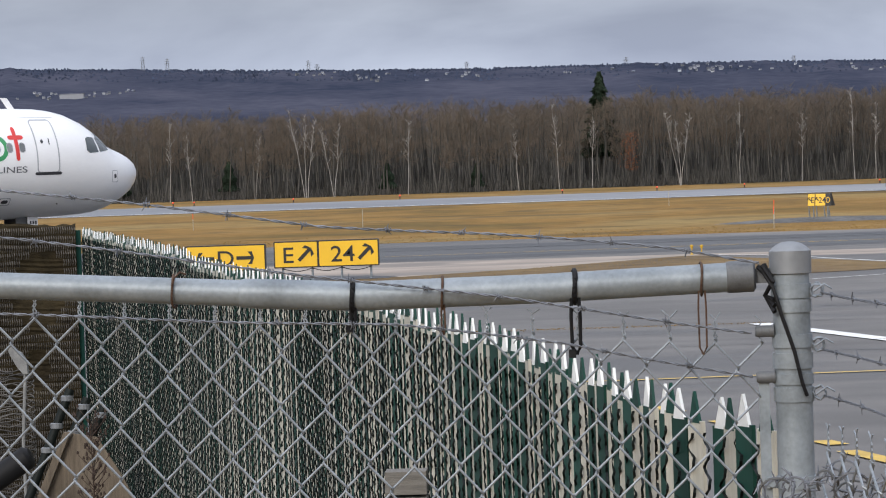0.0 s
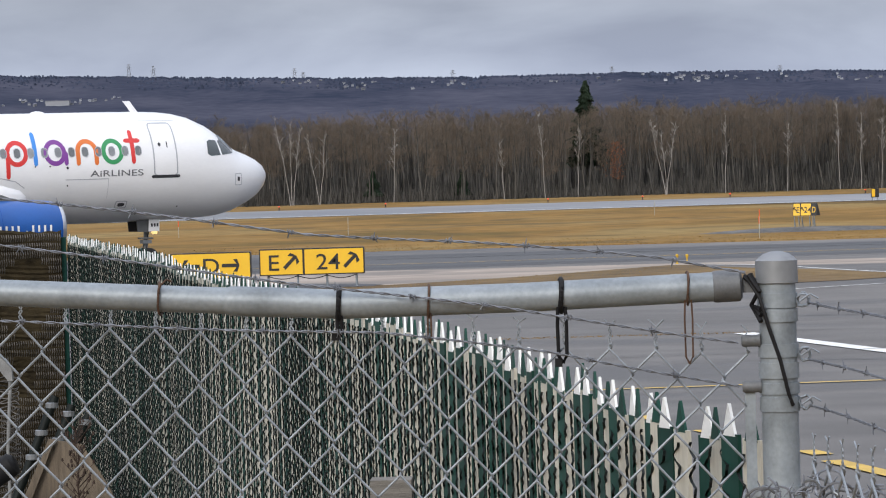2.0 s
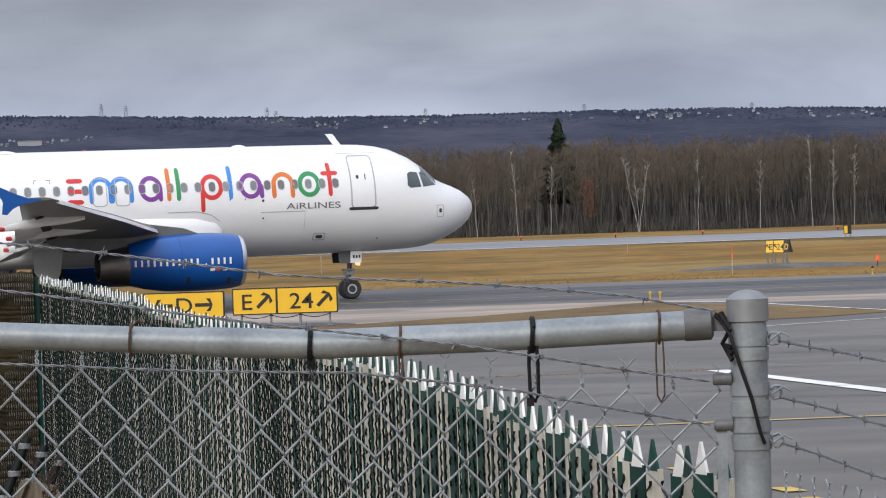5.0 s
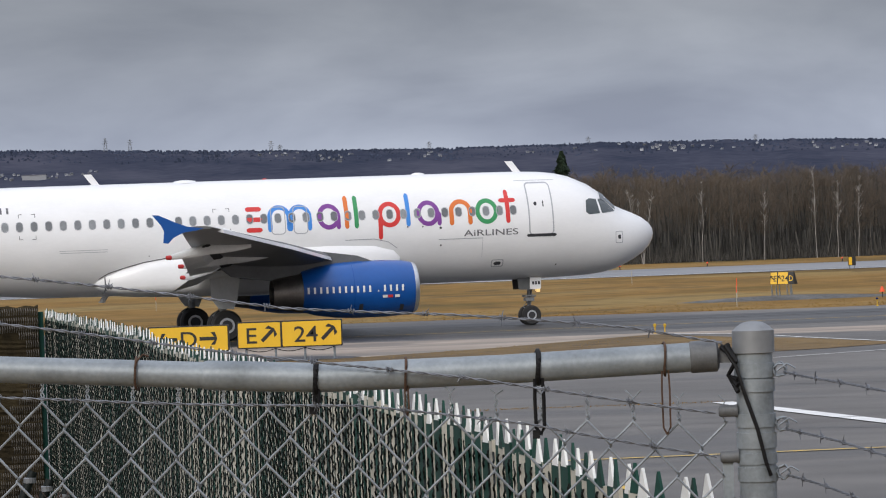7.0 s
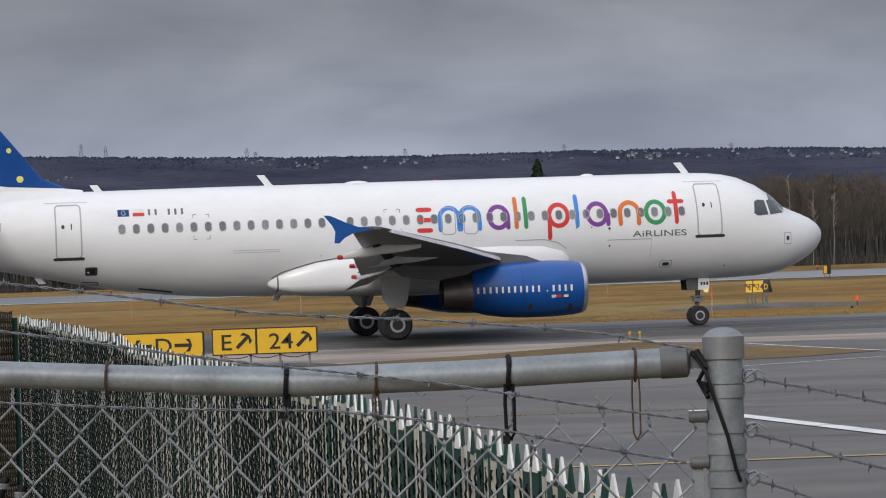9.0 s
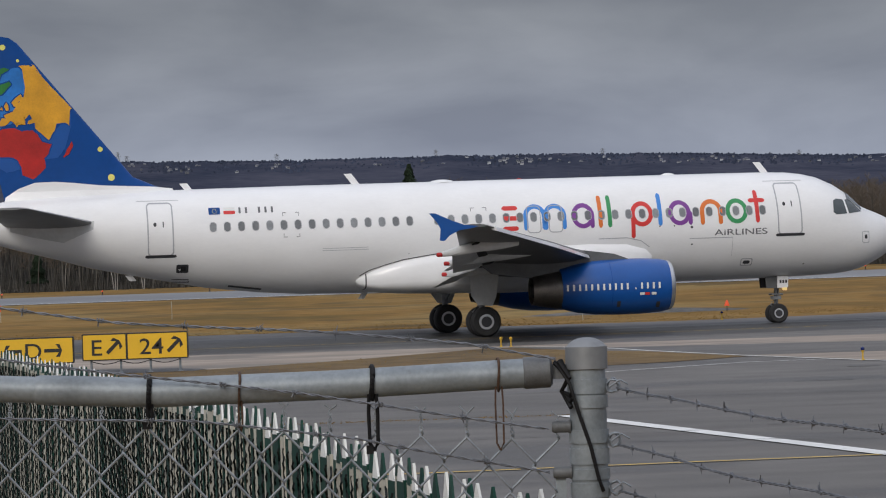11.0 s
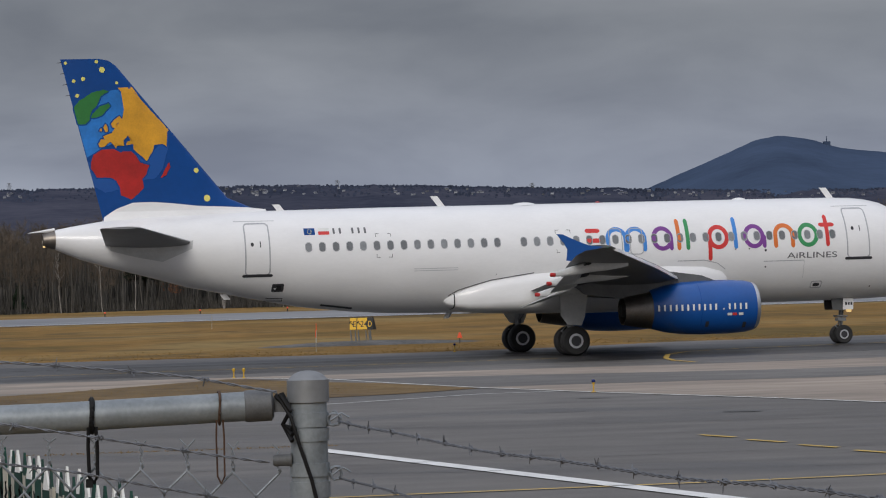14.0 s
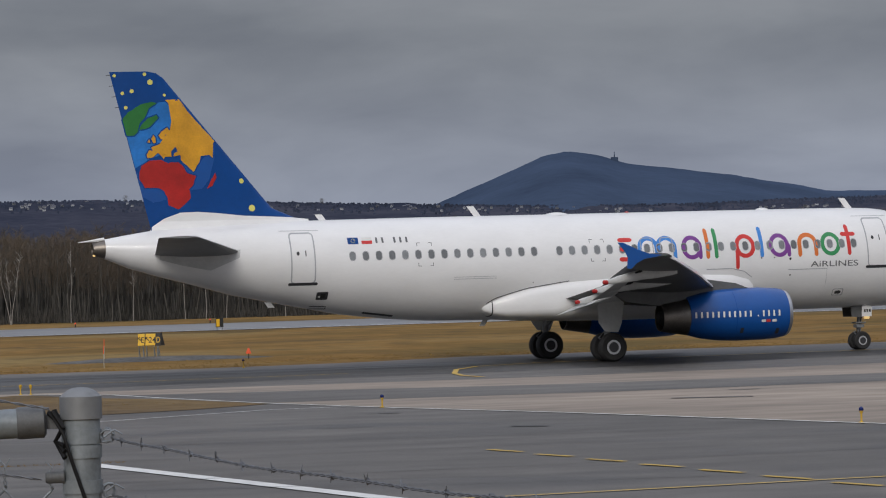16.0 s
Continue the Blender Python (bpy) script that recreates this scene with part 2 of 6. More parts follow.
M = {
    "fitting": material("dull_dark_fitting", (0.11, 0.115, 0.12), 0.6, 0.2, vary=0.3, scale=30),
    # brown taken darker so that the colour includes the yard's shadow
    "dead_weed": material("dead_weed_stalk_shaded", (0.04, 0.024, 0.017), 0.9, vary=0.3),
    "tar": material("tar_seal", (0.05, 0.05, 0.049), 0.55, vary=0.4, scale=0.5),
    "grass_blade": material("dry_grass_blades", (0.24, 0.15, 0.05), 0.95, vary=0.35, scale=0.22, island=0.3, spec=0.05),
    "old_paint": material("chalky_old_paint", (0.20, 0.20, 0.195), 0.8, vary=0.35, scale=12),
    "caption": material("charcoal_caption_paint", (0.13, 0.13, 0.14), 0.4, vary=0.1),
    "flap": material("pale_grey_flap_paint", (0.52, 0.53, 0.53), 0.4, vary=0.15, scale=1.0),
    "grey_wood": material("silvered_wood", (0.15, 0.14, 0.125), 0.85, vary=0.35, scale=8, stretch=(0.6, 1, 9), bump=0.3),
    "grass": ground_material("dry_grass", (0.135, 0.092, 0.032), (0.23, 0.132, 0.041), (0.245, 0.172, 0.07), 0.05, 0.7, 0.95, 0.08, stain=(0.11, 0.078, 0.036, 0.11), bump=0.5, bump_scale=3.0),
    "grass_worn": ground_material("trodden_brown_grass", (0.115, 0.086, 0.056), (0.16, 0.113, 0.062), (0.195, 0.135, 0.068), 0.12, 1.0, 0.95, 0.08, bump=0.5, bump_scale=3.0),
    "gravel": ground_material("grey_gravel", (0.075, 0.073, 0.07), (0.11, 0.107, 0.103), (0.15, 0.145, 0.138), 0.4, 4.0, 0.9, 0.2, bump=0.6, bump_scale=20.0),
    "asphalt": ground_material("damp_asphalt", (0.092, 0.086, 0.079), (0.12, 0.112, 0.103), (0.15, 0.14, 0.128), 0.06, 0.8, 0.64, 0.35, stain=(0.062, 0.058, 0.054, 0.16), damp=0.2, bump_scale=50.0, stretch=(0.5, 1.0, 1.0)),
    "dark_asphalt": ground_material("worn_dark_asphalt", (0.024, 0.023, 0.023), (0.04, 0.039, 0.038), (0.085, 0.082, 0.078), 0.09, 0.9, 0.52, 0.4, stain=(0.017, 0.017, 0.017, 0.2), damp=0.14, bump_scale=50.0, stretch=(0.12, 1.0, 1.0)),
    "runway": ground_material("pale_runway_asphalt", (0.14, 0.143, 0.15), (0.175, 0.178, 0.186), (0.22, 0.22, 0.225), 0.03, 0.3, 0.5, 0.5, stain=(0.115, 0.116, 0.12, 0.05), damp=0.1, bump=0.1, bump_scale=30.0, stretch=(0.3, 1.0, 1.0)),
    "concrete": ground_material("pale_concrete", (0.20, 0.168, 0.138), (0.28, 0.232, 0.19), (0.36, 0.30, 0.245), 0.07, 0.9, 0.75, 0.35, stain=(0.155, 0.135, 0.115, 0.22), damp=0.1, bump=0.1, bump_scale=40.0, stretch=(0.35, 1.0, 1.0)),
    "line_white": material("white_line_paint", (0.72, 0.72, 0.7), 0.6, vary=0.15, scale=1.5),
    "line_yellow": material("yellow_line_paint", (0.55, 0.36, 0.06), 0.6, vary=0.25, scale=1.5),
    "white": material("white_aircraft_paint", (0.80, 0.80, 0.80), 0.28, vary=0.045, scale=0.9, coat=0.3, stretch=(0.6, 1, 1.6)),
    "blue": material("royal_blue_paint", (0.003, 0.075, 0.31), 0.34, vary=0.10, scale=0.8, coat=0.12),
    "navy": material("deep_blue_fin_paint", (0.001, 0.055, 0.24), 0.45, vary=0.12, scale=0.6, spec=0.25),
    "sky_blue": material("sky_blue_paint", (0.012, 0.16, 0.50), 0.35, vary=0.3, scale=0.9),
    "amber": material("amber_paint", (0.64, 0.31, 0.02), 0.35, vary=0.2, scale=1.6),
    "red": material("red_paint", (0.40, 0.014, 0.012), 0.35, vary=0.25, scale=1.6),
    "green": material("green_paint", (0.02, 0.17, 0.035), 0.35, vary=0.2, scale=1.6),
    "violet": material("violet_paint", (0.20, 0.05, 0.28), 0.35, vary=0.06),
    "orange": material("orange_paint", (0.68, 0.17, 0.03), 0.35, vary=0.06),
    "letter_blue": material("azure_paint", (0.05, 0.24, 0.66), 0.35, vary=0.06),
    "letter_green": material("leaf_green_paint", (0.04, 0.28, 0.10), 0.35, vary=0.06),
    "letter_red": material("bright_red_paint", (0.62, 0.04, 0.035), 0.35, vary=0.06),
    "star": material("pale_yellow_paint", (0.72, 0.66, 0.16), 0.4, vary=0.05),
    "ink": material("dark_grey_paint", (0.035, 0.035, 0.04), 0.4, vary=0.05),
    "seam": material("grey_seam", (0.40, 0.41, 0.43), 0.5, vary=0.1),
    "glass": material("dark_window_glass", (0.05, 0.062, 0.066), 0.08, vary=0.1, coat=0.5),
    "pane": material("cabin_window", (0.20, 0.21, 0.22), 0.25, vary=0.15, each=0.3),
    "wing": material("grey_wing_paint", (0.105, 0.108, 0.11), 0.45, vary=0.25, scale=0.8, stretch=(1, 0.4, 1)),
    "tail_grey": material("grey_tailplane_paint", (0.21, 0.215, 0.22), 0.4, vary=0.2, scale=0.8),
    "metal": material("bare_aluminium", (0.62, 0.63, 0.65), 0.28, 0.9, vary=0.1, scale=2.0),
    "nozzle": material("heat_stained_metal", (0.20, 0.18, 0.16), 0.42, 0.9, vary=0.3, scale=1.5),
    "rubber": material("black_tyre_rubber", (0.022, 0.022, 0.023), 0.75, vary=0.2, scale=4),
    "hub": material("wheel_hub_metal", (0.55, 0.56, 0.57), 0.4, 0.2, vary=0.25),
    "strut": material("grey_gear_steel", (0.20, 0.21, 0.22), 0.45, 0.3, vary=0.25, scale=5),
    # near-black colour that holds the shade of gaps and holes
    "dark": material("dark_recess", (0.012, 0.012, 0.013), 0.8, vary=0.2),
    "galvanised": material("galvanised_steel", (0.18, 0.205, 0.222), 0.48, 0.25, vary=0.14, scale=14, bump=0.04, bump_scale=90, second=(0.29, 0.325, 0.35)),
    "wire": material("weathered_wire", (0.25, 0.275, 0.30), 0.5, 0.4, vary=0.3, scale=30),
    "barbed": material("dull_barbed_wire", (0.17, 0.18, 0.20), 0.55, 0.5, vary=0.35, scale=40),
    "rust": material("rusty_tie_wire", (0.085, 0.048, 0.03), 0.8, 0.2, vary=0.4, scale=60),
    "tie": material("black_cable_tie", (0.008, 0.008, 0.009), 0.65, vary=0.2, spec=0.25),
    "slat_green": material("green_plastic_slat", (0.0035, 0.042, 0.029), 0.5, vary=0.3, scale=12, each=0.25, stretch=(1, 1, 0.2), spec=0.3),
    "slat_beige": material("beige_plastic_slat", (0.44, 0.42, 0.35), 0.55, vary=0.3, scale=10, each=0.14, stretch=(1, 1, 0.2)),
    "slat_tip": material("white_slat_tip", (0.75, 0.76, 0.74), 0.45, vary=0.1, scale=20),
    "mesh_dark": material("dark_vinyl_mesh", (0.007, 0.010, 0.009), 0.6, vary=0.2, spec=0.2),
    "screen": material("brown_wind_screen", (0.016, 0.014, 0.012), 0.95, vary=0.6, scale=1.6, second=(0.062, 0.048, 0.026), stretch=(1, 1, 1.5), bump=0.6, bump_scale=30, spec=0.1),
    "sign_yellow": material("yellow_sign_face", (0.78, 0.46, 0.02), 0.4, vary=0.06, scale=1.5),
    "sign_black": material("black_sign_paint", (0.012, 0.012, 0.012), 0.5, vary=0.1),
    "bark": material("dark_bark", (0.072, 0.068, 0.061), 0.9, vary=0.3, scale=1.2, island=0.5, spec=0.1),
    "twig": material("bare_twigs", (0.116, 0.099, 0.083), 0.95, vary=0.28, scale=0.07, second=(0.152, 0.123, 0.095), island=0.16, spec=0.05),
    "birch": material("white_birch_bark", (0.28, 0.265, 0.245), 0.85, vary=0.5, scale=2.5, stretch=(1, 1, 0.5)),
    "needles": material("dark_spruce_needles", (0.022, 0.034, 0.021), 0.9, vary=0.35, scale=1.0, island=0.4, spec=0.1),
    "litter": ground_material("dark_leaf_litter", (0.030, 0.027, 0.018), (0.045, 0.037, 0.024), (0.06, 0.048, 0.03), 0.1, 1.0, 0.95, 0.05),
    "leaf_brown": material("rust_brown_leaves", (0.16, 0.065, 0.03), 0.9, vary=0.3, island=0.4),
    "lamp_red": material("red_marker_lamp", (0.5, 0.03, 0.01), 0.4, glow=(1.0, 0.08, 0.02, 0.45)),
    # unlit cone and stake bands, brightened by a faint added glow
    "cone": material("orange_marker_added_glow", (0.62, 0.07, 0.015), 0.6, vary=0.1, glow=(1.0, 0.12, 0.02, 0.12)),
    "lamp_blue": material("blue_lamp_glass", (0.01, 0.02, 0.12), 0.2),
    "lamp_yellow": material("yellow_lamp_body", (0.55, 0.34, 0.03), 0.5),
    # hill and crown colours are shifted to blue to carry the distance haze
    "hill": material("wooded_hill_haze_tint", (0.040, 0.050, 0.080), 1.0, vary=0.3, scale=0.006, second=(0.080, 0.081, 0.106), stretch=(1, 1, 4), spec=0.0),
    "hill_tree": material("tree_crowns_haze_tint", (0.042, 0.051, 0.078), 1.0, vary=0.3, scale=0.008, island=0.14, spec=0.0),
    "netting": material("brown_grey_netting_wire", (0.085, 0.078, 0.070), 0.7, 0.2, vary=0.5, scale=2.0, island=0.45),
    # stronger blue: the haze in front of the mountain is put into its colour
    "hill_far": material("mountain_haze_tint", (0.054, 0.078, 0.128), 1.0, vary=0.2, scale=0.006, spec=0.0),
    "house": material("pale_house_wall", (0.28, 0.29, 0.31), 0.8, each=0.6),
    "roof": material("grey_roof", (0.09, 0.094, 0.12), 0.8, each=0.4),
    # weathered wood, its colour lowered to hold the shadow over the yard
    "plank": material("weathered_plank_shaded", (0.125, 0.098, 0.07), 0.85, vary=0.4, scale=6, stretch=(8, 8, 0.6), bump=0.3),
    "beacon": material("red_beacon", (0.35, 0.02, 0.015), 0.3),
    "nav_green": material("green_lamp", (0.02, 0.4, 0.15), 0.3, glow=(0.05, 1.0, 0.5, 0.4)),
    "land_lamp": material("warm_gear_lamp", (0.8, 0.6, 0.3), 0.3, glow=(1.0, 0.65, 0.25, 0.8)),
}


# ---- mesh helpers ----
def part(name, bm, mat, parent=None, label="", smooth=False, angle=40):
    me = bpy.data.meshes.new(name)
    bm.normal_update()
    if smooth:
        for f in bm.faces:
            f.smooth = True
        for e in bm.edges:
            e.smooth = len(e.link_faces) != 2 or e.calc_face_angle(0) < radians(angle)
    bm.to_mesh(me)
    bm.free()
    for m in (mat if isinstance(mat, (list, tuple)) else [mat]):
        me.materials.append(M[m])
    ob = new(name, me)
    if parent:
        ob.parent = parent
    return tagged(ob, label) if label else ob


def from_lists(name, verts, faces, mat, parent=None, label=""):
    me = bpy.data.meshes.new(name)
    me.from_pydata([tuple(v) for v in verts], [], [tuple(f) for f in faces])
    me.materials.append(M[mat])
    ob = new(name, me)
    if parent:
        ob.parent = parent
    return tagged(ob, label) if label else ob


def empty(name, x, y, z, label, category, group="", rz=0.0):
    ob = new(name)
    ob.matrix_world = pose(x, y, z, 0, 0, rz)
    return tagged(ob, label, category, group)


def box(bm, x0, y0, z0, x1, y1, z1):
    v = [bm.verts.new((x, y, z)) for x in (x0, x1) for y in (y0, y1) for z in (z0, z1)]
    for f in ((0, 1, 3, 2), (4, 6, 7, 5), (0, 4, 5, 1), (2, 3, 7, 6), (0, 2, 6, 4), (1, 5, 7, 3)):
        bm.faces.new([v[i] for i in f])
    return bm


def loft(bm, rings, cap=True, closed=True):
    rows = [[bm.verts.new(p) for p in ring] for ring in rings]
    n = len(rows[0])
    for a, b in zip(rows, rows[1:]):
        for i in range(n if closed else n - 1):
            j = (i + 1) % n
            bm.faces.new((a[i], a[j], b[j], b[i]))
    if cap and closed:
        bm.faces.new(rows[0][::-1])
        bm.faces.new(rows[-1])
    return bm


def pipe(bm, points, radius, sides=8, cap=True):
    """A round bar along points; radius: one number, or one for each point."""
    pts = [Vector(p) for p in points]
    rad = radius if isinstance(radius, (list, tuple)) else [radius] * len(pts)
    rings = []
    for i, p in enumerate(pts):
        d = (pts[min(i + 1, len(pts) - 1)] - pts[max(i - 1, 0)]).normalized()
        ref = Vector((0, 0, 1)) if abs(d.z) < 0.9 else Vector((1, 0, 0))
        u = d.cross(ref).normalized()
        v = u.cross(d)
        rings.append([p + rad[i] * (math.cos(a) * u + math.sin(a) * v) for a in [2 * math.pi * k / sides for k in range(sides)]])
    return loft(bm, rings, cap)


def lathe(bm, profile, sides=24, axis="z", centre=(0, 0, 0)):
    """Turns (radius, height) pairs round an axis through centre."""
    rings = []
    for r, hgt in profile:
        ring = []
        for k in range(sides):
            a = 2 * math.pi * k / sides
            c, s = r * math.cos(a), r * math.sin(a)
            p = {"z": (c, s, hgt), "y": (c, hgt, -s), "x": (hgt, c, s)}[axis]
            ring.append(Vector(centre) + Vector(p))
        rings.append(ring)
    return loft(bm, rings)


def stuff_mesh(name, verts, faces, mat, label, category, kind="stuff"):
    me = bpy.data.meshes.new(name)
    v, f = np.asarray(verts, dtype=np.float32), np.asarray(faces, dtype=np.int32)
    me.vertices.add(len(v))
    me.vertices.foreach_set("co", v.ravel())
    me.loops.add(f.size)
    me.loops.foreach_set("vertex_index", f.ravel())
    me.polygons.add(len(f))
    me.polygons.foreach_set("loop_start", np.arange(0, f.size, f.shape[1], dtype=np.int32))
    me.update(calc_edges=True)
    me.materials.append(M[mat])
    return tagged(new(name, me), label, category, kind=kind)


def sticks(a, b, ra, rb, sides=3):
    """Many tapered sticks at once: ends a and b (n x 3) and radii."""
    a, b = np.asarray(a), np.asarray(b)
    d = b - a
    d = d / np.maximum(1e-6, np.linalg.norm(d, axis=1, keepdims=True))
    ref = np.where(np.abs(d[:, 2:3]) > 0.9, np.array([[1.0, 0, 0]]), np.array([[0, 0, 1.0]]))
    u = np.cross(d, ref)
    u /= np.linalg.norm(u, axis=1, keepdims=True)
    w = np.cross(u, d)
    rings = []
    for p, r in ((a, ra), (b, rb)):
        for k in range(sides):
            t = 2 * math.pi * k / sides
            rings.append(p + np.asarray(r)[:, None] * (math.cos(t) * u + math.sin(t) * w))
    verts = np.stack(rings, 1).reshape(-1, 3)
    base = (np.arange(len(a)) * 2 * sides)[:, None]
    faces = [np.concatenate([base + k, base + (k + 1) % sides, base + sides + (k + 1) % sides, base + sides + k], 1) for k in range(sides)]
    return verts, np.stack(faces, 1).reshape(-1, 4)


def join_sticks(sets):
    vs, fs, n = [], [], 0
    for v, f in sets:
        vs.append(v)
        fs.append(f + n)
        n += len(v)
    return np.concatenate(vs), np.concatenate(fs)


# ---- ground and distance ----
from mathutils.geometry import tessellate_polygon


def flat(name, outline, z, mat, label="", kind="structure", category="ground"):
    bm = bmesh.new()
    vs = [bm.verts.new((x, y, z)) for x, y in outline]
    for tri in tessellate_polygon([[Vector((x, y, 0)) for x, y in outline]]):
        bm.faces.new([vs[i] for i in tri])
    bm.normal_update()
    for f in bm.faces:
        if f.normal.z < 0:
            f.normal_flip()
    ob = part(name, bm, mat)
    return tagged(ob, label, category, kind=kind)


def strip(name, points, width, z, mat, label="", category="marking"):
    """A painted line along points."""
    bm = bmesh.new()
    pts = [Vector((x, y, 0)) for x, y in points]
    rows = []
    for i, p in enumerate(pts):
        d = (pts[min(i + 1, len(pts) - 1)] - pts[max(i - 1, 0)]).normalized()
        n = Vector((-d.y, d.x, 0)) * width / 2
        rows.append((bm.verts.new((p.x + n.x, p.y + n.y, z)), bm.verts.new((p.x - n.x, p.y - n.y, z))))
    for a, b in zip(rows, rows[1:]):
        bm.faces.new((a[0], a[1], b[1], b[0]))
    return tagged(part(name, bm, mat), label, category, kind="structure")


flat("ground", [(-6000, -3000), (6000, -3000), (6000, 6000), (-6000, 6000)], -0.03, "grass", "flat airfield of dry ochre autumn grass")
flat("apron", [(-150, 6.5), (150, 6.5), (150, 140), (60, 139), (34, 138), (24, 137), (19, 133.5), (12, 131.5), (-3, 133.5), (-30, 133), (-150, 132)], 0.0,
     "asphalt", "damp grey asphalt apron and taxiway", category="apron")
flat("taxiway_band", [(-150, 107.5), (-6, 108), (8, 110.5), (20, 112.5), (36, 117.5), (60, 121), (150, 124), (150, 133), (60, 132), (30, 130), (12, 127), (-10, 126.5), (-150, 127)], 0.004,
     "dark_asphalt", "darker worn asphalt band along the taxiway", category="taxiway")
flat("runway", [(-400, 249), (400, 249), (400, 298), (-400, 298)], 0.0, "runway", "pale wet runway behind the grass", category="runway")
strip("runway_edge_line", [(-400, 252), (400, 252)], 0.9, 0.006, "line_white", "white painted runway edge line")
# pale concrete shoulder between apron and taxiway
flat("concrete_shoulder", [(-60, 94.5), (-5.6, 93.2), (-2, 96.5), (3.2, 104.0), (3.95, 104.2), (6.3, 101.5), (7.7, 96.5), (10.1, 89.4), (12.4, 83.9), (15.95, 76.5), (20.65, 65.2), (33, 38), (150, 40), (150, 106), (34, 107.5), (21, 105.2), (8, 105.6), (1, 106.0), (-7, 107.0), (-60, 107)], 0.005,
     "concrete", "pale buff concrete shoulder", category="pavement")
flat("asphalt_inlay", [(4.4, 101.4), (10.2, 90.2), (20, 89.5), (40, 91), (60, 94), (60, 98.5), (33, 97), (20, 97.2), (11, 99.8)], 0.009, "asphalt", "grey asphalt strip across the concrete", category="pavement")
flat("grass_island", [(-60, 86), (-6, 88), (4.9, 85.6), (7.6, 87.0), (10.0, 89.3), (7.6, 96.1), (5.7, 99.0), (3.7, 104.0), (3.2, 104.1), (-2, 96.4), (-5.5, 93.1), (-60, 94)], 0.012, "grass_worn", "tongue of trodden brown grass beside the apron")
strip("edge_line", [(3.9, 104.4), (6.3, 101.6), (7.7, 96.65), (10.1, 89.5), (12.4, 84.0), (15.95, 76.6), (20.65, 65.3), (33, 38)], 0.14, 0.016, "line_white", "thin white apron edge line")
strip("hold_line", [(-30, 77), (4.8, 81.2), (9.5, 85.0), (11.6, 85.2)], 0.12, 0.016, "line_white", "faint white line on the apron")
strip("stand_line", [(3.3, 61.5), (3.5, 60.7), (7.1, 48.9), (12, 33)], 0.42, 0.016, "line_white", "broad white line across the apron")
strip("lead_line", [(-20, 45.6), (0.7, 47.0), (4.3, 47.4), (9.3, 47.8), (15.4, 48.8), (40, 52)], 0.14, 0.016, "line_yellow", "thin yellow line on the apron")
for k in range(7):
    x, y = 11.17 + 0.515 * k, 61.12 - 2.2 * k
    strip("yellow_dash", [(x, y), (x + 0.44, y - 1.2)], 0.17, 0.016, "line_yellow", "short yellow dash on the apron")
for x0, y0, x1, y1 in ((0.85, 41.85, 1.1, 41.0), (1.55, 39.4, 1.82, 38.45), (2.2, 37.1, 2.34, 36.6), (2.6, 36.25, 2.76, 35.7), (2.79, 34.95, 3.35, 33.0)):
    strip("yellow_dash", [(x0, y0), (x1, y1)], 0.26, 0.016, "line_yellow", "short broad yellow dash on the apron")
strip("taxi_line", [(-60, 110.5), (-10, 113.5), (8, 115.5), (16, 116.5)] , 0.15, 0.016, "line_yellow", "yellow taxiway centreline")
strip("turn_line", [(40, 125.5), (30, 124.3), (24.4, 122.6), (21.6, 120.4), (20.2, 117.0), (19.3, 112.3), (19.1, 109.5), (19.4, 107.0)], 0.2, 0.02, "line_yellow", "curved yellow turn-off line")


for pts, wd in (([(-8, 61.8), (3.3, 62.1), (14, 62.6)], 0.05), ([(-14, 54), (10, 55.5), (20, 57)], 0.05), ([(13.4, 70.5), (14.2, 70.1)], 0.3),
                ([(11.5, 80.2), (12.3, 80.0)], 0.25), ([(20.2, 83), (21.2, 82.6), (22.3, 82.3)], 0.35), ([(23, 87.5), (23.9, 87.4)], 0.25), ([(6.6, 56.4), (7.6, 56.2)], 0.07), ([(9.2, 73.0), (9.9, 72.8), (10.6, 73.0)], 0.12), ([(5, 68.0), (16, 66.2)], 0.06), ([(3.6, 53), (9, 51.2), (13, 50.7)], 0.04), ([(-3, 77), (9, 79)], 0.04), ([(-30, 119), (60, 126.5)], 0.3)):
    strip("tar_seam", pts, wd, 0.021, "tar", "dark tar-sealed crack in the pavement")


def ridge(name, dist, height, mat, label, x0, x1, step, seed, rough):
    """A far hill: a slope that rises from the plain to an uneven skyline."""
    bm = bmesh.new()
    rows = []
    xs = [x0 + step * i for i in range(int((x1 - x0) / step) + 1)]
    for k in range(9):
        f = k / 8
        row = []
        for x in xs:
            top = height(x) + rough * (noise.noise(Vector((x * 0.02, seed, 0))) + 0.6 * noise.noise(Vector((x * 0.09, seed, 3))))
            y = dist - (1 - f) * dist * 0.3 + 30 * noise.noise(Vector((x * 0.004, f * 3, seed)))
            row.append(bm.verts.new((x * (1 - 0.3 * (1 - f)), y, -1 + (top + 1) * f ** 1.15)))
        rows.append(row)
    for a, b in zip(rows, rows[1:]):
        for i in range(len(xs) - 1):
            bm.faces.new((a[i], a[i + 1], b[i + 1], b[i]))
    return tagged(part(name, bm, mat, smooth=True), label, "hill", kind="structure")


def skyline(x):
    return 118 + 22 * max(-1, min(1.4, (-x + 100) / 900)) + 3 * math.sin(x / 170)


def mountain(x):
    knots = [(-2500, 20), (700, 95), (793, 128), (880, 163), (932, 186), (971, 192), (1018, 185), (1061, 171), (1182, 156), (1313, 136), (1380, 124), (1600, 118), (2600, 70)]
    for (a, p), (b, q) in zip(knots, knots[1:]):
        if a <= x <= b:
            return p + (q - p) * (x - a) / (b - a)
    return 20


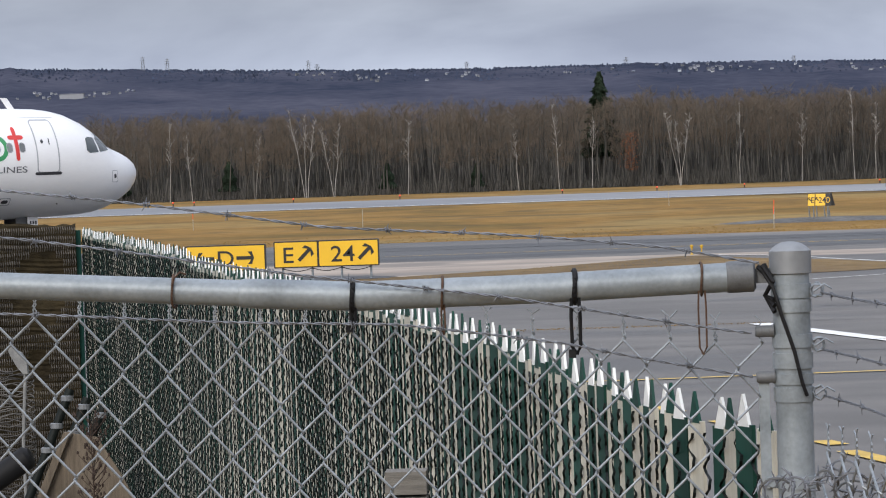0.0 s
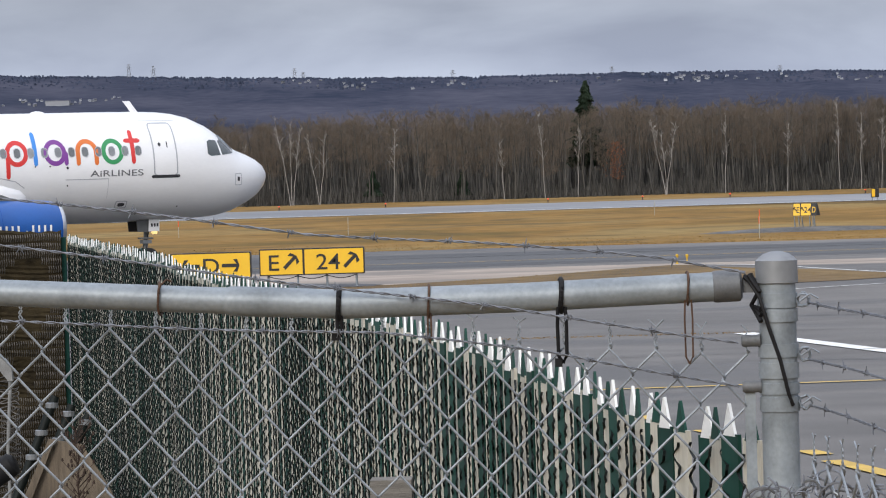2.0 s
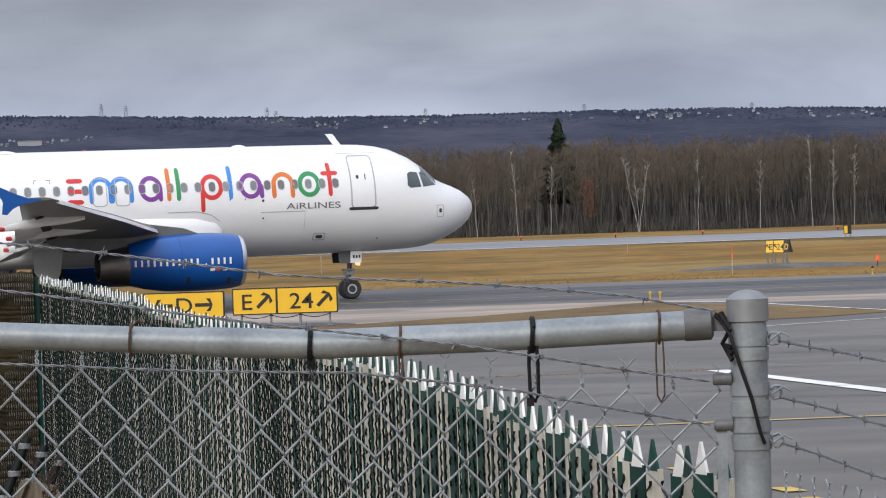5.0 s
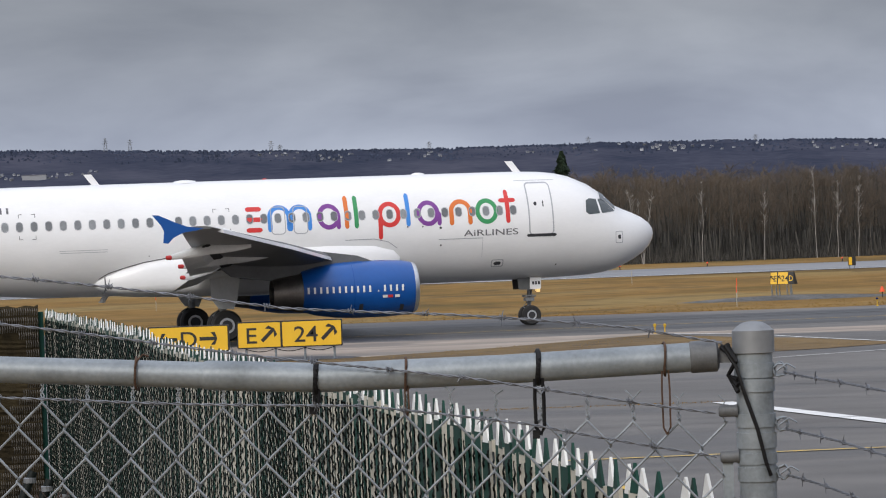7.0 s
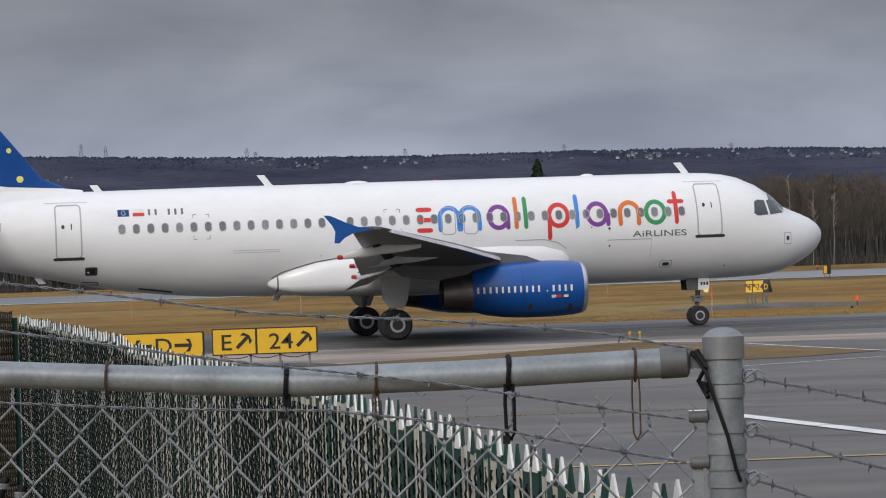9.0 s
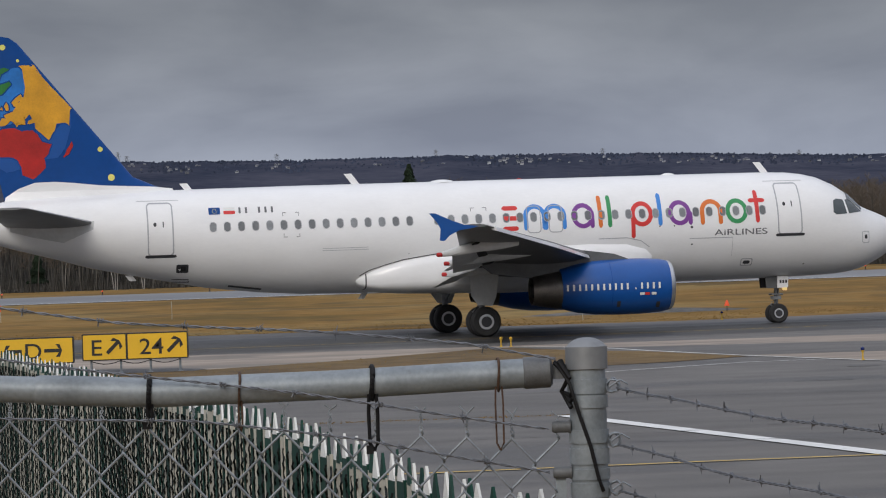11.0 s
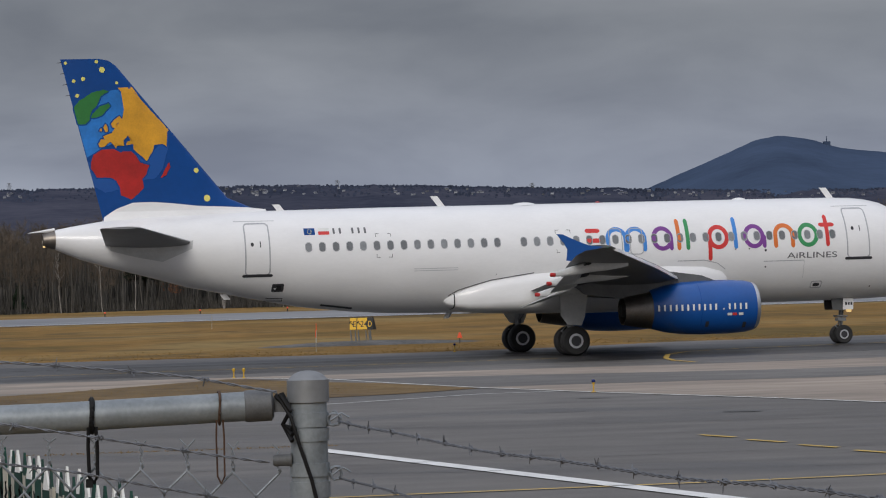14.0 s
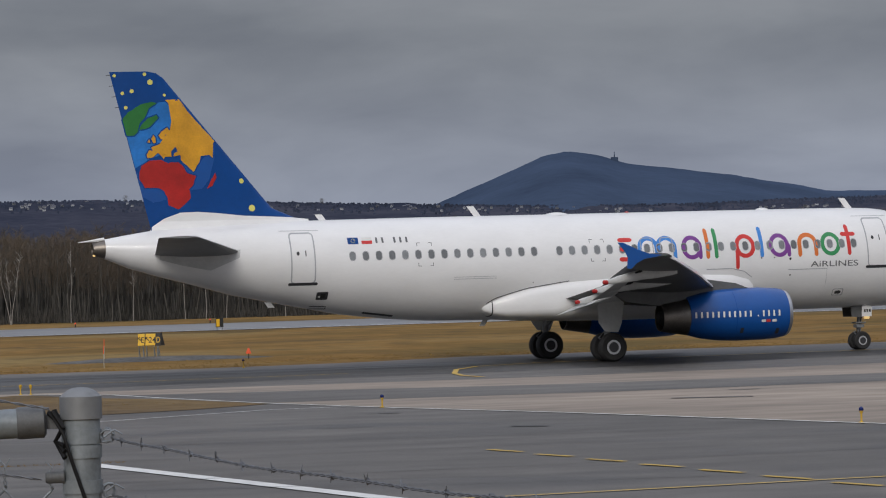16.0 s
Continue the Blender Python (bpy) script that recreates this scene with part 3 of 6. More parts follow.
# no haze in the air: both ridges carry it in their base colour
ridge("backdrop_hill", 4000, skyline, "hill", "long wooded hill under the cloud with scattered houses, haze tinted into its colour", -2600, 3000, 9, 2.0, 4.0)
ridge("backdrop_mountain", 4600, mountain, "hill_far", "rounded far mountain, coloured blue-grey for haze", -2600, 2600, 12, 7.0, 1.5)


def text_mesh(text, size, mat, extrude=0.0, align="LEFT"):
    """Words in the built-in font as a mesh in the x y plane."""
    cu = bpy.data.curves.new("text", "FONT")
    cu.body, cu.size, cu.align_x, cu.extrude, cu.offset = text, size, align, extrude, size * 0.004
    ob = bpy.data.objects.new("text", cu)
    scene.collection.objects.link(ob)
    bpy.context.view_layer.update()
    me = bpy.data.meshes.new_from_object(ob.evaluated_get(bpy.context.evaluated_depsgraph_get()))
    bpy.data.objects.remove(ob)
    me.materials.clear()
    me.materials.append(M[mat])
    return me


# ---- the airliner ----
# s: metres aft of the nose tip, w: metres to starboard, z: metres above the ground; the origin lies under the nose gear.
# s, top, bottom, half width
HULL = [(0.0, 3.42, 3.32, 0.05), (0.06, 3.61, 3.12, 0.22), (0.2, 3.80, 2.88, 0.41), (0.5, 4.02, 2.60, 0.71), (0.9, 4.21, 2.36, 0.98), (1.3, 4.37, 2.17, 1.19),
        (1.65, 4.54, 2.03, 1.36), (2.1, 4.98, 1.92, 1.52), (2.7, 5.38, 1.85, 1.67), (3.4, 5.69, 1.82, 1.80), (4.0, 5.83, 1.80, 1.88),
        (4.6, 5.90, 1.79, 1.93), (5.5, 5.93, 1.77, 1.965), (7.0, 5.94, 1.76, 1.975), (10.0, 5.94, 1.75, 1.975), (14.0, 5.94, 1.75, 1.975), (18.0, 5.94, 1.75, 1.975),
        (22.0, 5.94, 1.75, 1.975), (24.0, 5.94, 1.80, 1.96), (25.6, 5.93, 1.92, 1.91), (27.6, 5.92, 2.16, 1.83), (29.8, 5.90, 2.60, 1.67),
        (31.9, 5.86, 3.04, 1.43), (33.3, 5.80, 3.45, 1.19), (34.9, 5.67, 3.88, 0.89), (36.0, 5.51, 4.22, 0.63), (36.9, 5.36, 4.60, 0.38)]


def hull_at(s):
    for a, b in zip(HULL, HULL[1:]):
        if s <= b[0]:
            f = max(0.0, (s - a[0]) / (b[0] - a[0]))
            return [a[i] + (b[i] - a[i]) * f for i in (1, 2, 3)]
    return list(HULL[-1][1:])


def hull_side(s, z):
    """Half width of the hull at station s and height z."""
    top, bot, hw = hull_at(s)
    k = (z - (top + bot) / 2) / ((top - bot) / 2)
    return hw * math.sqrt(max(0.0, 1 - k * k))


def P(s, w, z):
    return Vector((5.07 - s, -w, z))


FIN_TE = ((5.5, 34.98), (11.87, 36.51))


def fin_chord(z):
    le = 30.18 + (z - 6.45) * (34.45 - 30.18) / (11.69 - 6.45)
    if z < 6.45:
        le = 30.18 - (6.45 - z) * 2.3
    te = 34.98 + (z - 5.5) * (36.51 - 34.98) / 6.37
    return le, te


def fin_side(s, z):
    le, te = fin_chord(min(z, 11.6))
    f = min(1, max(0, (s - le) / (te - le)))
    return max(0.012, 0.055 * (te - le) * 2.6 * math.sqrt(f + 1e-4) * (1 - f) ** 0.9)


def wrap(name, outline, mat, side, parent, off=0.006, step=0.25, label=""):
    """A thin painted or fitted shape, given in (s, z), laid on the starboard skin."""
    bm = bmesh.new()
    bm.faces.new([bm.verts.new((s, 0, z)) for s, z in outline])
    bmesh.ops.triangulate(bm, faces=bm.faces[:])
    for axis, normal in ((0, (1, 0, 0)), (2, (0, 0, 1))):
        vals = [v.co[axis] for v in bm.verts]
        c = math.ceil(min(vals) / step) * step
        while c < max(vals):
            at = (c, 0, 0) if axis == 0 else (0, 0, c)
            bmesh.ops.bisect_plane(bm, geom=bm.verts[:] + bm.edges[:] + bm.faces[:], plane_co=at, plane_no=normal, dist=1e-4)
            c += step
    for v in bm.verts:
        s, z = v.co.x, v.co.z
        v.co = P(s, side(s, z) + off, z)
    bm.normal_update()
    for f in bm.faces:
        if f.normal.y > 0:
            f.normal_flip()
    return part(name, bm, mat, parent, label)


def stroke(name, points, width, mat, side, parent, off=0.008, closed=False, label=""):
    """A painted band of even width along (s, z) points, laid on the starboard skin, with round ends."""
    bm = bmesh.new()
    if closed:
        points = dense(list(points) + [points[0]], 0.15)[:-1]
    n = len(points)
    rows = []
    for i, (s, z) in enumerate(points):
        a = points[(i - 1) % n] if closed or i else points[i]
        b = points[(i + 1) % n] if closed or i < n - 1 else points[i]
        d = Vector((b[0] - a[0], b[1] - a[1])).normalized()
        row = []
        for k in (-1, -0.5, 0, 0.5, 1):
            ss, zz = s - d.y * k * width / 2, z + d.x * k * width / 2
            if not closed and i in (0, n - 1):
                e = math.sqrt(1 - k * k) * width / 2 * (-1 if i == 0 else 1)
                ss, zz = ss + d.x * e, zz + d.y * e
            row.append(bm.verts.new(P(ss, side(ss, zz) + off, zz)))
        rows.append(row)
    for a, b in zip(rows, rows[1:] + (rows[:1] if closed else [])):
        for k in range(4):
            bm.faces.new((a[k], a[k + 1], b[k + 1], b[k]))
    bm.normal_update()
    for f in bm.faces:
        if f.normal.y > 0:
            f.normal_flip()
    return part(name, bm, mat, parent, label)


def dense(points, step=0.12):
    out = []
    for (a, b), (c, d) in zip(points, points[1:]):
        n = max(1, int(math.hypot(c - a, d - b) / step))
        out += [(a + (c - a) * k / n, b + (d - b) * k / n) for k in range(n)]
    return out + [points[-1]]


def arc(s, z, rs, rz, a0, a1, n=22):
    return [(s + rs * math.cos(radians(a0 + (a1 - a0) * k / n)), z + rz * math.sin(radians(a0 + (a1 - a0) * k / n))) for k in range(n + 1)]


def rounded(s0, z0, s1, z1, r, n=4):
    out = []
    for cs, cz, a in ((s1 - r, z1 - r, 0), (s0 + r, z1 - r, 90), (s0 + r, z0 + r, 180), (s1 - r, z0 + r, 270)):
        out += [(cs + r * math.cos(radians(a + 90 * k / n)), cz + r * math.sin(radians(a + 90 * k / n))) for k in range(n + 1)]
    return out


def foil(chord_le, chord_te, w, z, thick, n=12):
    """An aerofoil ring: upper side from the leading edge back, then the lower side forward."""
    xs = [(1 - math.cos(math.pi * k / n)) / 2 for k in range(n + 1)]
    c = chord_te - chord_le
    shape = lambda f: thick * c * 2.6 * (0.99 * math.sqrt(f) - 0.35 * f - 0.64 * f * f + 0.02 * (1 - f)) * 0.62
    up = [P(chord_le + f * c, w, z + max(0.004, shape(f))) for f in xs]
    dn = [P(chord_le + f * c, w, z - max(0.004, shape(f)) * 0.75) for f in xs[::-1][1:-1]]
    return up + dn


ROLLING = []


def wheel(parent, s, w, r, width, name="wheel"):
    hubr = r * 0.5
    bm = lathe(bmesh.new(), [(hubr, -width / 2 * 0.8), (r * 0.86, -width / 2), (r * 0.97, -width * 0.36), (r, -width * 0.2), (r, width * 0.2), (r * 0.97, width * 0.36), (r * 0.86, width / 2), (hubr, width / 2 * 0.8)], 32, "y")
    tyre = part(name, bm, "rubber", parent, smooth=True)
    tyre.location = P(s, w, r)
    ROLLING.append((tyre, P(s, w, r), r))
    bm = lathe(bmesh.new(), [(hubr * 0.2, -width * 0.42), (hubr, -width * 0.42), (hubr * 1.02, -width * 0.36), (hubr * 1.02, width * 0.36), (hubr, width * 0.42), (hubr * 0.86, width * 0.42), (hubr * 0.78, width * 0.3), (hubr * 0.42, width * 0.28), (hubr * 0.36, width * 0.4), (hubr * 0.1, width * 0.42)], 24, "y")
    part("rim", bm, "hub", tyre, "metal wheel rim", smooth=True)
    for sgn in (-1, 1):
        part("flange", lathe(bmesh.new(), [(hubr * 0.84, sgn * width * 0.40), (hubr * 0.98, sgn * width * 0.40), (hubr * 0.98, sgn * width * 0.445), (hubr * 0.84, sgn * width * 0.445), (hubr * 0.84, sgn * width * 0.40)], 28, "y"), "metal", tyre, "bright wheel flange", smooth=True)
        part("recess", lathe(bmesh.new(), [(hubr * 0.46, sgn * width * 0.425), (hubr * 0.70, sgn * width * 0.425), (hubr * 0.70, sgn * width * 0.435), (hubr * 0.46, sgn * width * 0.435)], 24, "y"), "ink", tyre)
    for k in range(9):
        a = 2 * math.pi * k / 9
        for sgn in (-1, 1):
            c = Vector((math.cos(a) * hubr * 0.62, sgn * width * 0.31, math.sin(a) * hubr * 0.62))
            part("vent_hole", lathe(bmesh.new(), [(hubr * 0.1, -0.012), (hubr * 0.1, 0.012)], 8, "y", c), "dark", tyre)
    return tyre


def make_airliner():
    plane = empty("airliner", 0, 0, 0, "white twin-jet airliner with coloured livery shapes and blue engines, taxiing", "airplane")
    fine = []
    for a, b in zip(HULL, HULL[1:]):
        n = max(1, round((b[0] - a[0]) / 0.7))
        fine += [a[0] + (b[0] - a[0]) * k / n for k in range(n)]
    fine.append(HULL[-1][0])
    rings = []
    for s in fine:
        top, bot, hw = hull_at(s)
        zc, hh = (top + bot) / 2, (top - bot) / 2
        rings.append([P(s, hw * math.sin(a), zc + hh * math.cos(a)) for a in [2 * math.pi * k / 72 for k in range(72)]])
    part("fuselage", loft(bmesh.new(), rings), "white", plane, "glossy white fuselage", smooth=True)
    bm = loft(bmesh.new(), [[P(s, hw * math.sin(a), zc + hw * math.cos(a)) for a in [2 * math.pi * k / 24 for k in range(24)]]
                            for s, zc, hw in ((36.75, 4.98, 0.40), (37.1, 4.98, 0.33), (37.35, 4.97, 0.25), (37.37, 4.97, 0.21), (37.05, 4.97, 0.18))])
    part("exhaust", bm, "nozzle", plane, "dark metal tail exhaust", smooth=True)

    # belly fairing
    bm = loft(bmesh.new(), [[P(s, hw * math.copysign(abs(math.sin(a)) ** 0.52, math.sin(a)), zc + hh * math.copysign(abs(math.cos(a)) ** 0.52, math.cos(a))) for a in [2 * math.pi * k / 40 for k in range(40)]]
                            for s, zc, hw, hh in ((10.5, 2.7, 1.75, 0.3), (10.75, 2.65, 1.97, 0.62), (11.5, 2.62, 2.06, 0.93), (13, 2.58, 2.12, 1.0), (16, 2.55, 2.15, 0.98),
                                                  (18.5, 2.50, 2.1, 0.88), (20.2, 2.40, 1.98, 0.72), (21.1, 2.30, 1.78, 0.55), (21.65, 2.25, 1.55, 0.36), (21.9, 2.22, 1.40, 0.20), (21.98, 2.22, 1.3, 0.06))])
    part("belly_fairing", bm, "white", plane, smooth=True)
    stroke("fairing_edge", dense([(10.62, 3.16), (10.95, 3.4), (11.5, 3.53), (12.6, 3.52)], 0.1), 0.03, "seam", hull_side, plane, 0.012)

    stroke("fairing_edge", dense([(21.85, 2.42), (21.5, 2.62), (20.9, 2.80), (20.2, 2.98), (19.36, 3.10), (18.5, 3.22)], 0.1), 0.03, "ink", hull_side, plane, 0.012)
    part("fairing_cap", loft(bmesh.new(), [[P(s, sg * hw * math.copysign(abs(math.sin(a)) ** 0.52, math.sin(a)), 2.25 + hh * math.copysign(abs(math.cos(a)) ** 0.52, math.cos(a))) for a in [2 * math.pi * k / 40 for k in range(40)]] for sg in (1,) for s, hw, hh in ((21.61, 1.585, 0.382), (21.65, 1.57, 0.372))]), "ink", plane)

    # wings
    for sg in (1, -1):
        rings = []
        for w, le, te, z, th in ((1.2, 11.4, 18.7, 2.44, 0.13), (1.9, 11.75, 18.7, 2.50, 0.13), (6.4, 14.3, 18.75, 2.98, 0.115), (10.0, 16.15, 19.6, 3.36, 0.105),
                                 (13.5, 18.05, 20.35, 3.71, 0.10), (16.2, 19.6, 20.92, 4.0, 0.09), (16.95, 20.0, 21.15, 4.07, 0.08)):
            rings.append(foil(le, te, sg * w, z, th))
        part("wing", loft(bmesh.new(), rings), "wing", plane, "grey wing with pale leading edge", smooth=True)
        # lowered flaps and aileron
        for w0, w1, c0, c1, drop in ((2.4, 6.3, 1.25, 1.2, 0.42), (6.5, 12.6, 1.1, 0.75, 0.30)):
            rr = []
            for w, c in ((w0, c0), (w1, c1)):
                te = 18.7 + max(0, (w - 6.4)) * 0.218
                z = 2.38 + (w - 1.9) * 0.1125
                rr.append([P(te - c * 0.55 + c * a, sg * w, z - 0.16 - drop * a + b) for a, b in ((0, 0.0), (0.2, 0.09), (1, 0.0), (0.25, -0.08))])
            part("flap", loft(bmesh.new(), rr), "flap", plane, "pale grey lowered flap")
            # solid dark strip that paints the shade between wing and flap
            slot = []
            for w, c in ((w0, c0), (w1, c1)):
                te = 18.7 + max(0, (w - 6.4)) * 0.218
                z = 2.38 + (w - 1.9) * 0.1125
                slot.append([P(te - c * 0.9 + c * a, sg * w, z - 0.07 + b) for a, b in ((0, 0.0), (0.1, 0.05), (0.42, -0.02), (0.4, -0.09), (0.1, -0.05))])
            part("flap_gap_shade", loft(bmesh.new(), slot), "dark", plane, "near-black strip in place of the shaded gap before the flap")
        # flap track fairings
        for w, s0, s1, r in ((4.9, 15.6, 19.2, 0.25), (8.6, 16.6, 19.8, 0.23), (12.5, 18.0, 20.78, 0.19)):
            zt = {4.9: 2.70, 8.6: 3.12, 12.5: 3.45}[w]
            rings = []
            for k in range(11):
                f = k / 10
                rad = r * max(0.3, math.sin(math.pi * min(1, 0.08 + 0.84 * f)) ** 0.7)
                sag = -0.12 * f - 0.38 * max(0, f - 0.5)
                rings.append([P(s0 + (s1 - s0) * f, sg * (w + 0.6 * rad * math.cos(a)), zt + sag + rad * math.sin(a)) for a in [2 * math.pi * j / 12 for j in range(12)]])
            tf = part("flap_track_fairing", loft(bmesh.new(), rings), "flap", plane, smooth=True)
            tip = P(s1 + 0.02, sg * w, zt - 0.12 - 0.19)
            part("tip", lathe(bmesh.new(), [(0.05, -0.11), (0.075, -0.08), (0.08, 0.05), (0.06, 0.09)], 12, "x", tip), "red", tf, "red fairing tip")
        # slats line on the leading edge
        rr = []
        for w, le, z in ((3.2, 12.5, 2.64), (6.4, 14.3, 2.98), (10, 16.15, 3.36), (16.2, 19.6, 4.0)):
            rr.append([P(le - 0.10 + a, sg * w, z - 0.04 + b) for a, b in ((0, -0.08), (0.05, 0.05), (0.5, 0.21), (0.42, 0.12), (0.15, -0.04))])
        part("slat", loft(bmesh.new(), rr), "white", plane, "white leading edge slat")
        # wing tip fence
        outline = [(20.3, 4.06), (20.8, 4.12), (21.2, 4.27), (21.75, 4.52), (21.95, 4.53), (21.68, 4.2), (21.58, 4.0), (21.62, 3.62), (21.46, 3.60), (21.28, 3.78), (20.95, 3.94), (20.5, 4.0)]
        rings = [[P(s, sg * (16.98 + dw), z) for s, z in outline] for dw in (0.0, 0.05)]
        part("wingtip_fence", loft(bmesh.new(), rings), "blue", plane, "blue wingtip fence")
        part("position_lamp", lathe(bmesh.new(), [(0.02, -0.08), (0.045, -0.04), (0.045, 0.04), (0.02, 0.08)], 10, "x", P(20.1, sg * 16.8, 4.06)), "nav_green", plane)
        # tailplane
        rings = [foil(le, te, sg * w, z, th) for w, le, te, z, th in ((0.4, 31.3, 35.05, 4.66, 0.09), (0.95, 31.65, 35.1, 4.70, 0.09), (6.0, 34.45, 36.0, 5.25, 0.08), (6.2, 34.7, 35.98, 5.27, 0.05))]
        part("tailplane", loft(bmesh.new(), rings), "tail_grey", plane, "grey horizontal tailplane", smooth=True)
        # engine
        axis = lambda s, r, n=40: [P(s, sg * 5.75 + r * math.sin(a), zc + r * math.cos(a)) for a in [2 * math.pi * k / n for k in range(n)]]
        zc = 1.72
        eng = part("engine_cowl", loft(bmesh.new(), [axis(s, r) for s, r in ((11.02, 0.93), (11.3, 0.99), (12.0, 1.03), (13.0, 1.035), (13.8, 1.0), (14.5, 0.90), (15.1, 0.74), (15.1, 0.70), (14.9, 0.69))], cap=False),
                   "blue", plane, "glossy royal blue engine cowl", smooth=True)
        part("intake_lip", loft(bmesh.new(), [axis(s, r) for s, r in ((11.03, 0.935), (10.93, 0.91), (10.87, 0.87), (10.85, 0.82), (10.9, 0.77), (11.1, 0.75), (11.5, 0.78), (11.9, 0.8))], cap=False), "metal", eng, "polished intake lip", smooth=True)
        part("fan_disc", lathe(bmesh.new(), [(0.82, 0.0), (0.3, 0.02), (0.02, 0.4)], 32, "x", P(11.95, sg * 5.75, zc)), "dark", eng)
        zc = 1.68
        part("nozzle", loft(bmesh.new(), [axis(s, r) for s, r in ((15.0, 0.72), (15.3, 0.68), (15.8, 0.60), (16.15, 0.535), (16.15, 0.51), (15.7, 0.5))], cap=False), "nozzle", eng, "heat-stained metal exhaust nozzle", smooth=True)
        part("exhaust_plug", lathe(bmesh.new(), [(0.5, 0.3), (0.42, 0.1), (0.2, -0.3)], 24, "x", P(15.9, sg * 5.75, zc)), "dark", eng)
        if sg == 1:
            side = lambda s, z: 5.75 + math.sqrt(max(0.01, 1.03 ** 2 - (z - 1.72) ** 2)) - 0.10 * max(0, s - 13.6) ** 1.5
            for k in range(16):
                s0 = 15.0 - 0.222 * k - (0.1 if k >= 11 else 0)
                wd = 0.075 if k != 11 else 0.05
                wrap("livery_bar", [(s0, 1.63), (s0 - wd, 1.63), (s0 - wd, 1.63 + (0.23 if k != 11 else 0.05)), (s0, 1.63 + (0.23 if k != 11 else 0.05))], "line_white", side, eng, 0.012, 0.1)
            for s0, mt in ((12.2, "line_white"), (12.0, "letter_red"), (11.75, "line_white")):
                wrap("placard", rounded(s0 - 0.1, 1.40, s0 + 0.08, 1.50, 0.02), mt, side, eng, 0.012, 0.1)
            for s0, z0, z1 in ((13.05, 0.98, 1.2), (11.55, 0.92, 1.14)):
                wrap("service_panel", rounded(s0 - 0.07, z0, s0 + 0.07, z1, 0.03), "ink", side, eng, 0.01, 0.1)
            stroke("cowl_seam", arc(13.3, 1.72, 0.0, 1.02, 60, -40, 20), 0.018, "navy", side, eng, 0.008)
        # pylon
        rr = [[P(s, sg * (5.75 + dw), z) for s, z in ((12.3, 2.68), (13.0, 2.95), (14.2, 3.12), (18.2, 2.85), (17.6, 2.35), (16.2, 2.15), (15.0, 2.2))] for dw in (-0.17, 0.17)]
        part("pylon", loft(bmesh.new(), rr), "wing", plane, "grey engine pylon")
        # main gear
        gear = part("main_gear_leg", pipe(bmesh.new(), [P(17.62, sg * 3.8, 0.55), P(17.62, sg * 3.75, 1.3), P(17.6, sg * 3.5, 2.5)], [0.10, 0.13, 0.16], 12), "strut", plane, "grey main landing gear leg", smooth=True)
        part("axle", pipe(bmesh.new(), [P(17.62, sg * 3.2, 0.57), P(17.62, sg * 4.4, 0.57)], 0.08, 10), "strut", gear)
        part("brace", pipe(bmesh.new(), [P(17.62, sg * 3.75, 1.3), P(17.3, sg * 2.3, 2.2)], 0.06, 8), "strut", gear)
        part("torque_link", pipe(bmesh.new(), [P(17.62, sg * 3.8, 0.7), P(18.0, sg * 3.8, 0.95), P(17.66, sg * 3.78, 1.3)], 0.045, 8), "strut", gear)
        rr = [[P(s, sg * (4.12 + dw), z) for s, z in ((17.0, 2.5), (18.15, 2.5), (18.1, 1.55), (17.85, 1.2), (17.3, 1.15), (17.15, 1.5))] for dw in (0, 0.05)]
        part("gear_door", loft(bmesh.new(), rr), "flap", gear, "pale grey gear leg door")
        for w in (3.34, 4.26):
            wheel(plane, 17.6, sg * w, 0.57, 0.42)

    # fin
    rings = []
    for z in (5.55, 5.9, 6.2, 6.45, 7.2, 8.2, 9.2, 10.2, 11.2, 11.6, 11.8, 11.87):
        le, te = fin_chord(z)
        if z > 11.6:
            le += {11.8: 0.12, 11.87: 0.42}[z]
        ring = []
        for k in range(17):
            f = (1 - math.cos(math.pi * k / 16)) / 2
            ring.append((le + f * (te - le), f))
        pts = [P(s, max(0.006, fin_side(s, z) if f > 0 else 0.006), z) for s, f in ring] + [P(s, -max(0.006, fin_side(s, z)), z) for s, f in ring[::-1][1:-1]]
        rings.append(pts)
    part("fin", loft(bmesh.new(), rings), "navy", plane, "deep blue tail fin with a bright globe emblem", smooth=True)
    # white fillet at the fin's foot
    fillet = [(28.6, 5.7), (28.7, 5.98), (29.4, 6.06), (30.4, 6.10), (31.4, 6.16), (32.4, 6.28), (33.2, 6.35), (33.9, 6.33), (34.5, 6.12), (35.0, 5.80), (35.05, 5.5), (32, 5.5)]
    wrap("fin_fillet", fillet, "white", lambda s, z: max(fin_side(s, z), 0.02) + 0.012 + 0.35 * max(0, 6.0 - z) ** 1.2, plane, 0.006, 0.2)
    wrap("fin_fillet", fillet, "white", lambda s, z: -(max(fin_side(s, z), 0.02) + 0.012 + 0.35 * max(0, 6.0 - z) ** 1.2), plane, -0.006, 0.2)

    def blob(outline, rough, seed):
        """Roughens an outline like a coast."""
        out = []
        for (a, b), (c, d) in zip(outline, outline[1:] + outline[:1]):
            n = max(2, int(math.hypot(c - a, d - b) / 0.09))
            for k in range(n):
                s, z = a + (c - a) * k / n, b + (d - b) * k / n
                out.append((s + rough * noise.noise(Vector((s * 5, z * 5, seed))), z + rough * noise.noise(Vector((s * 5, z * 5, seed + 9)))))
        return out

    def on_fin(outline):
        out = []
        for s, z in outline:
            le, te = fin_chord(z)
            out.append((min(te - 0.02, max(le + 0.03, s)), z))
        return out

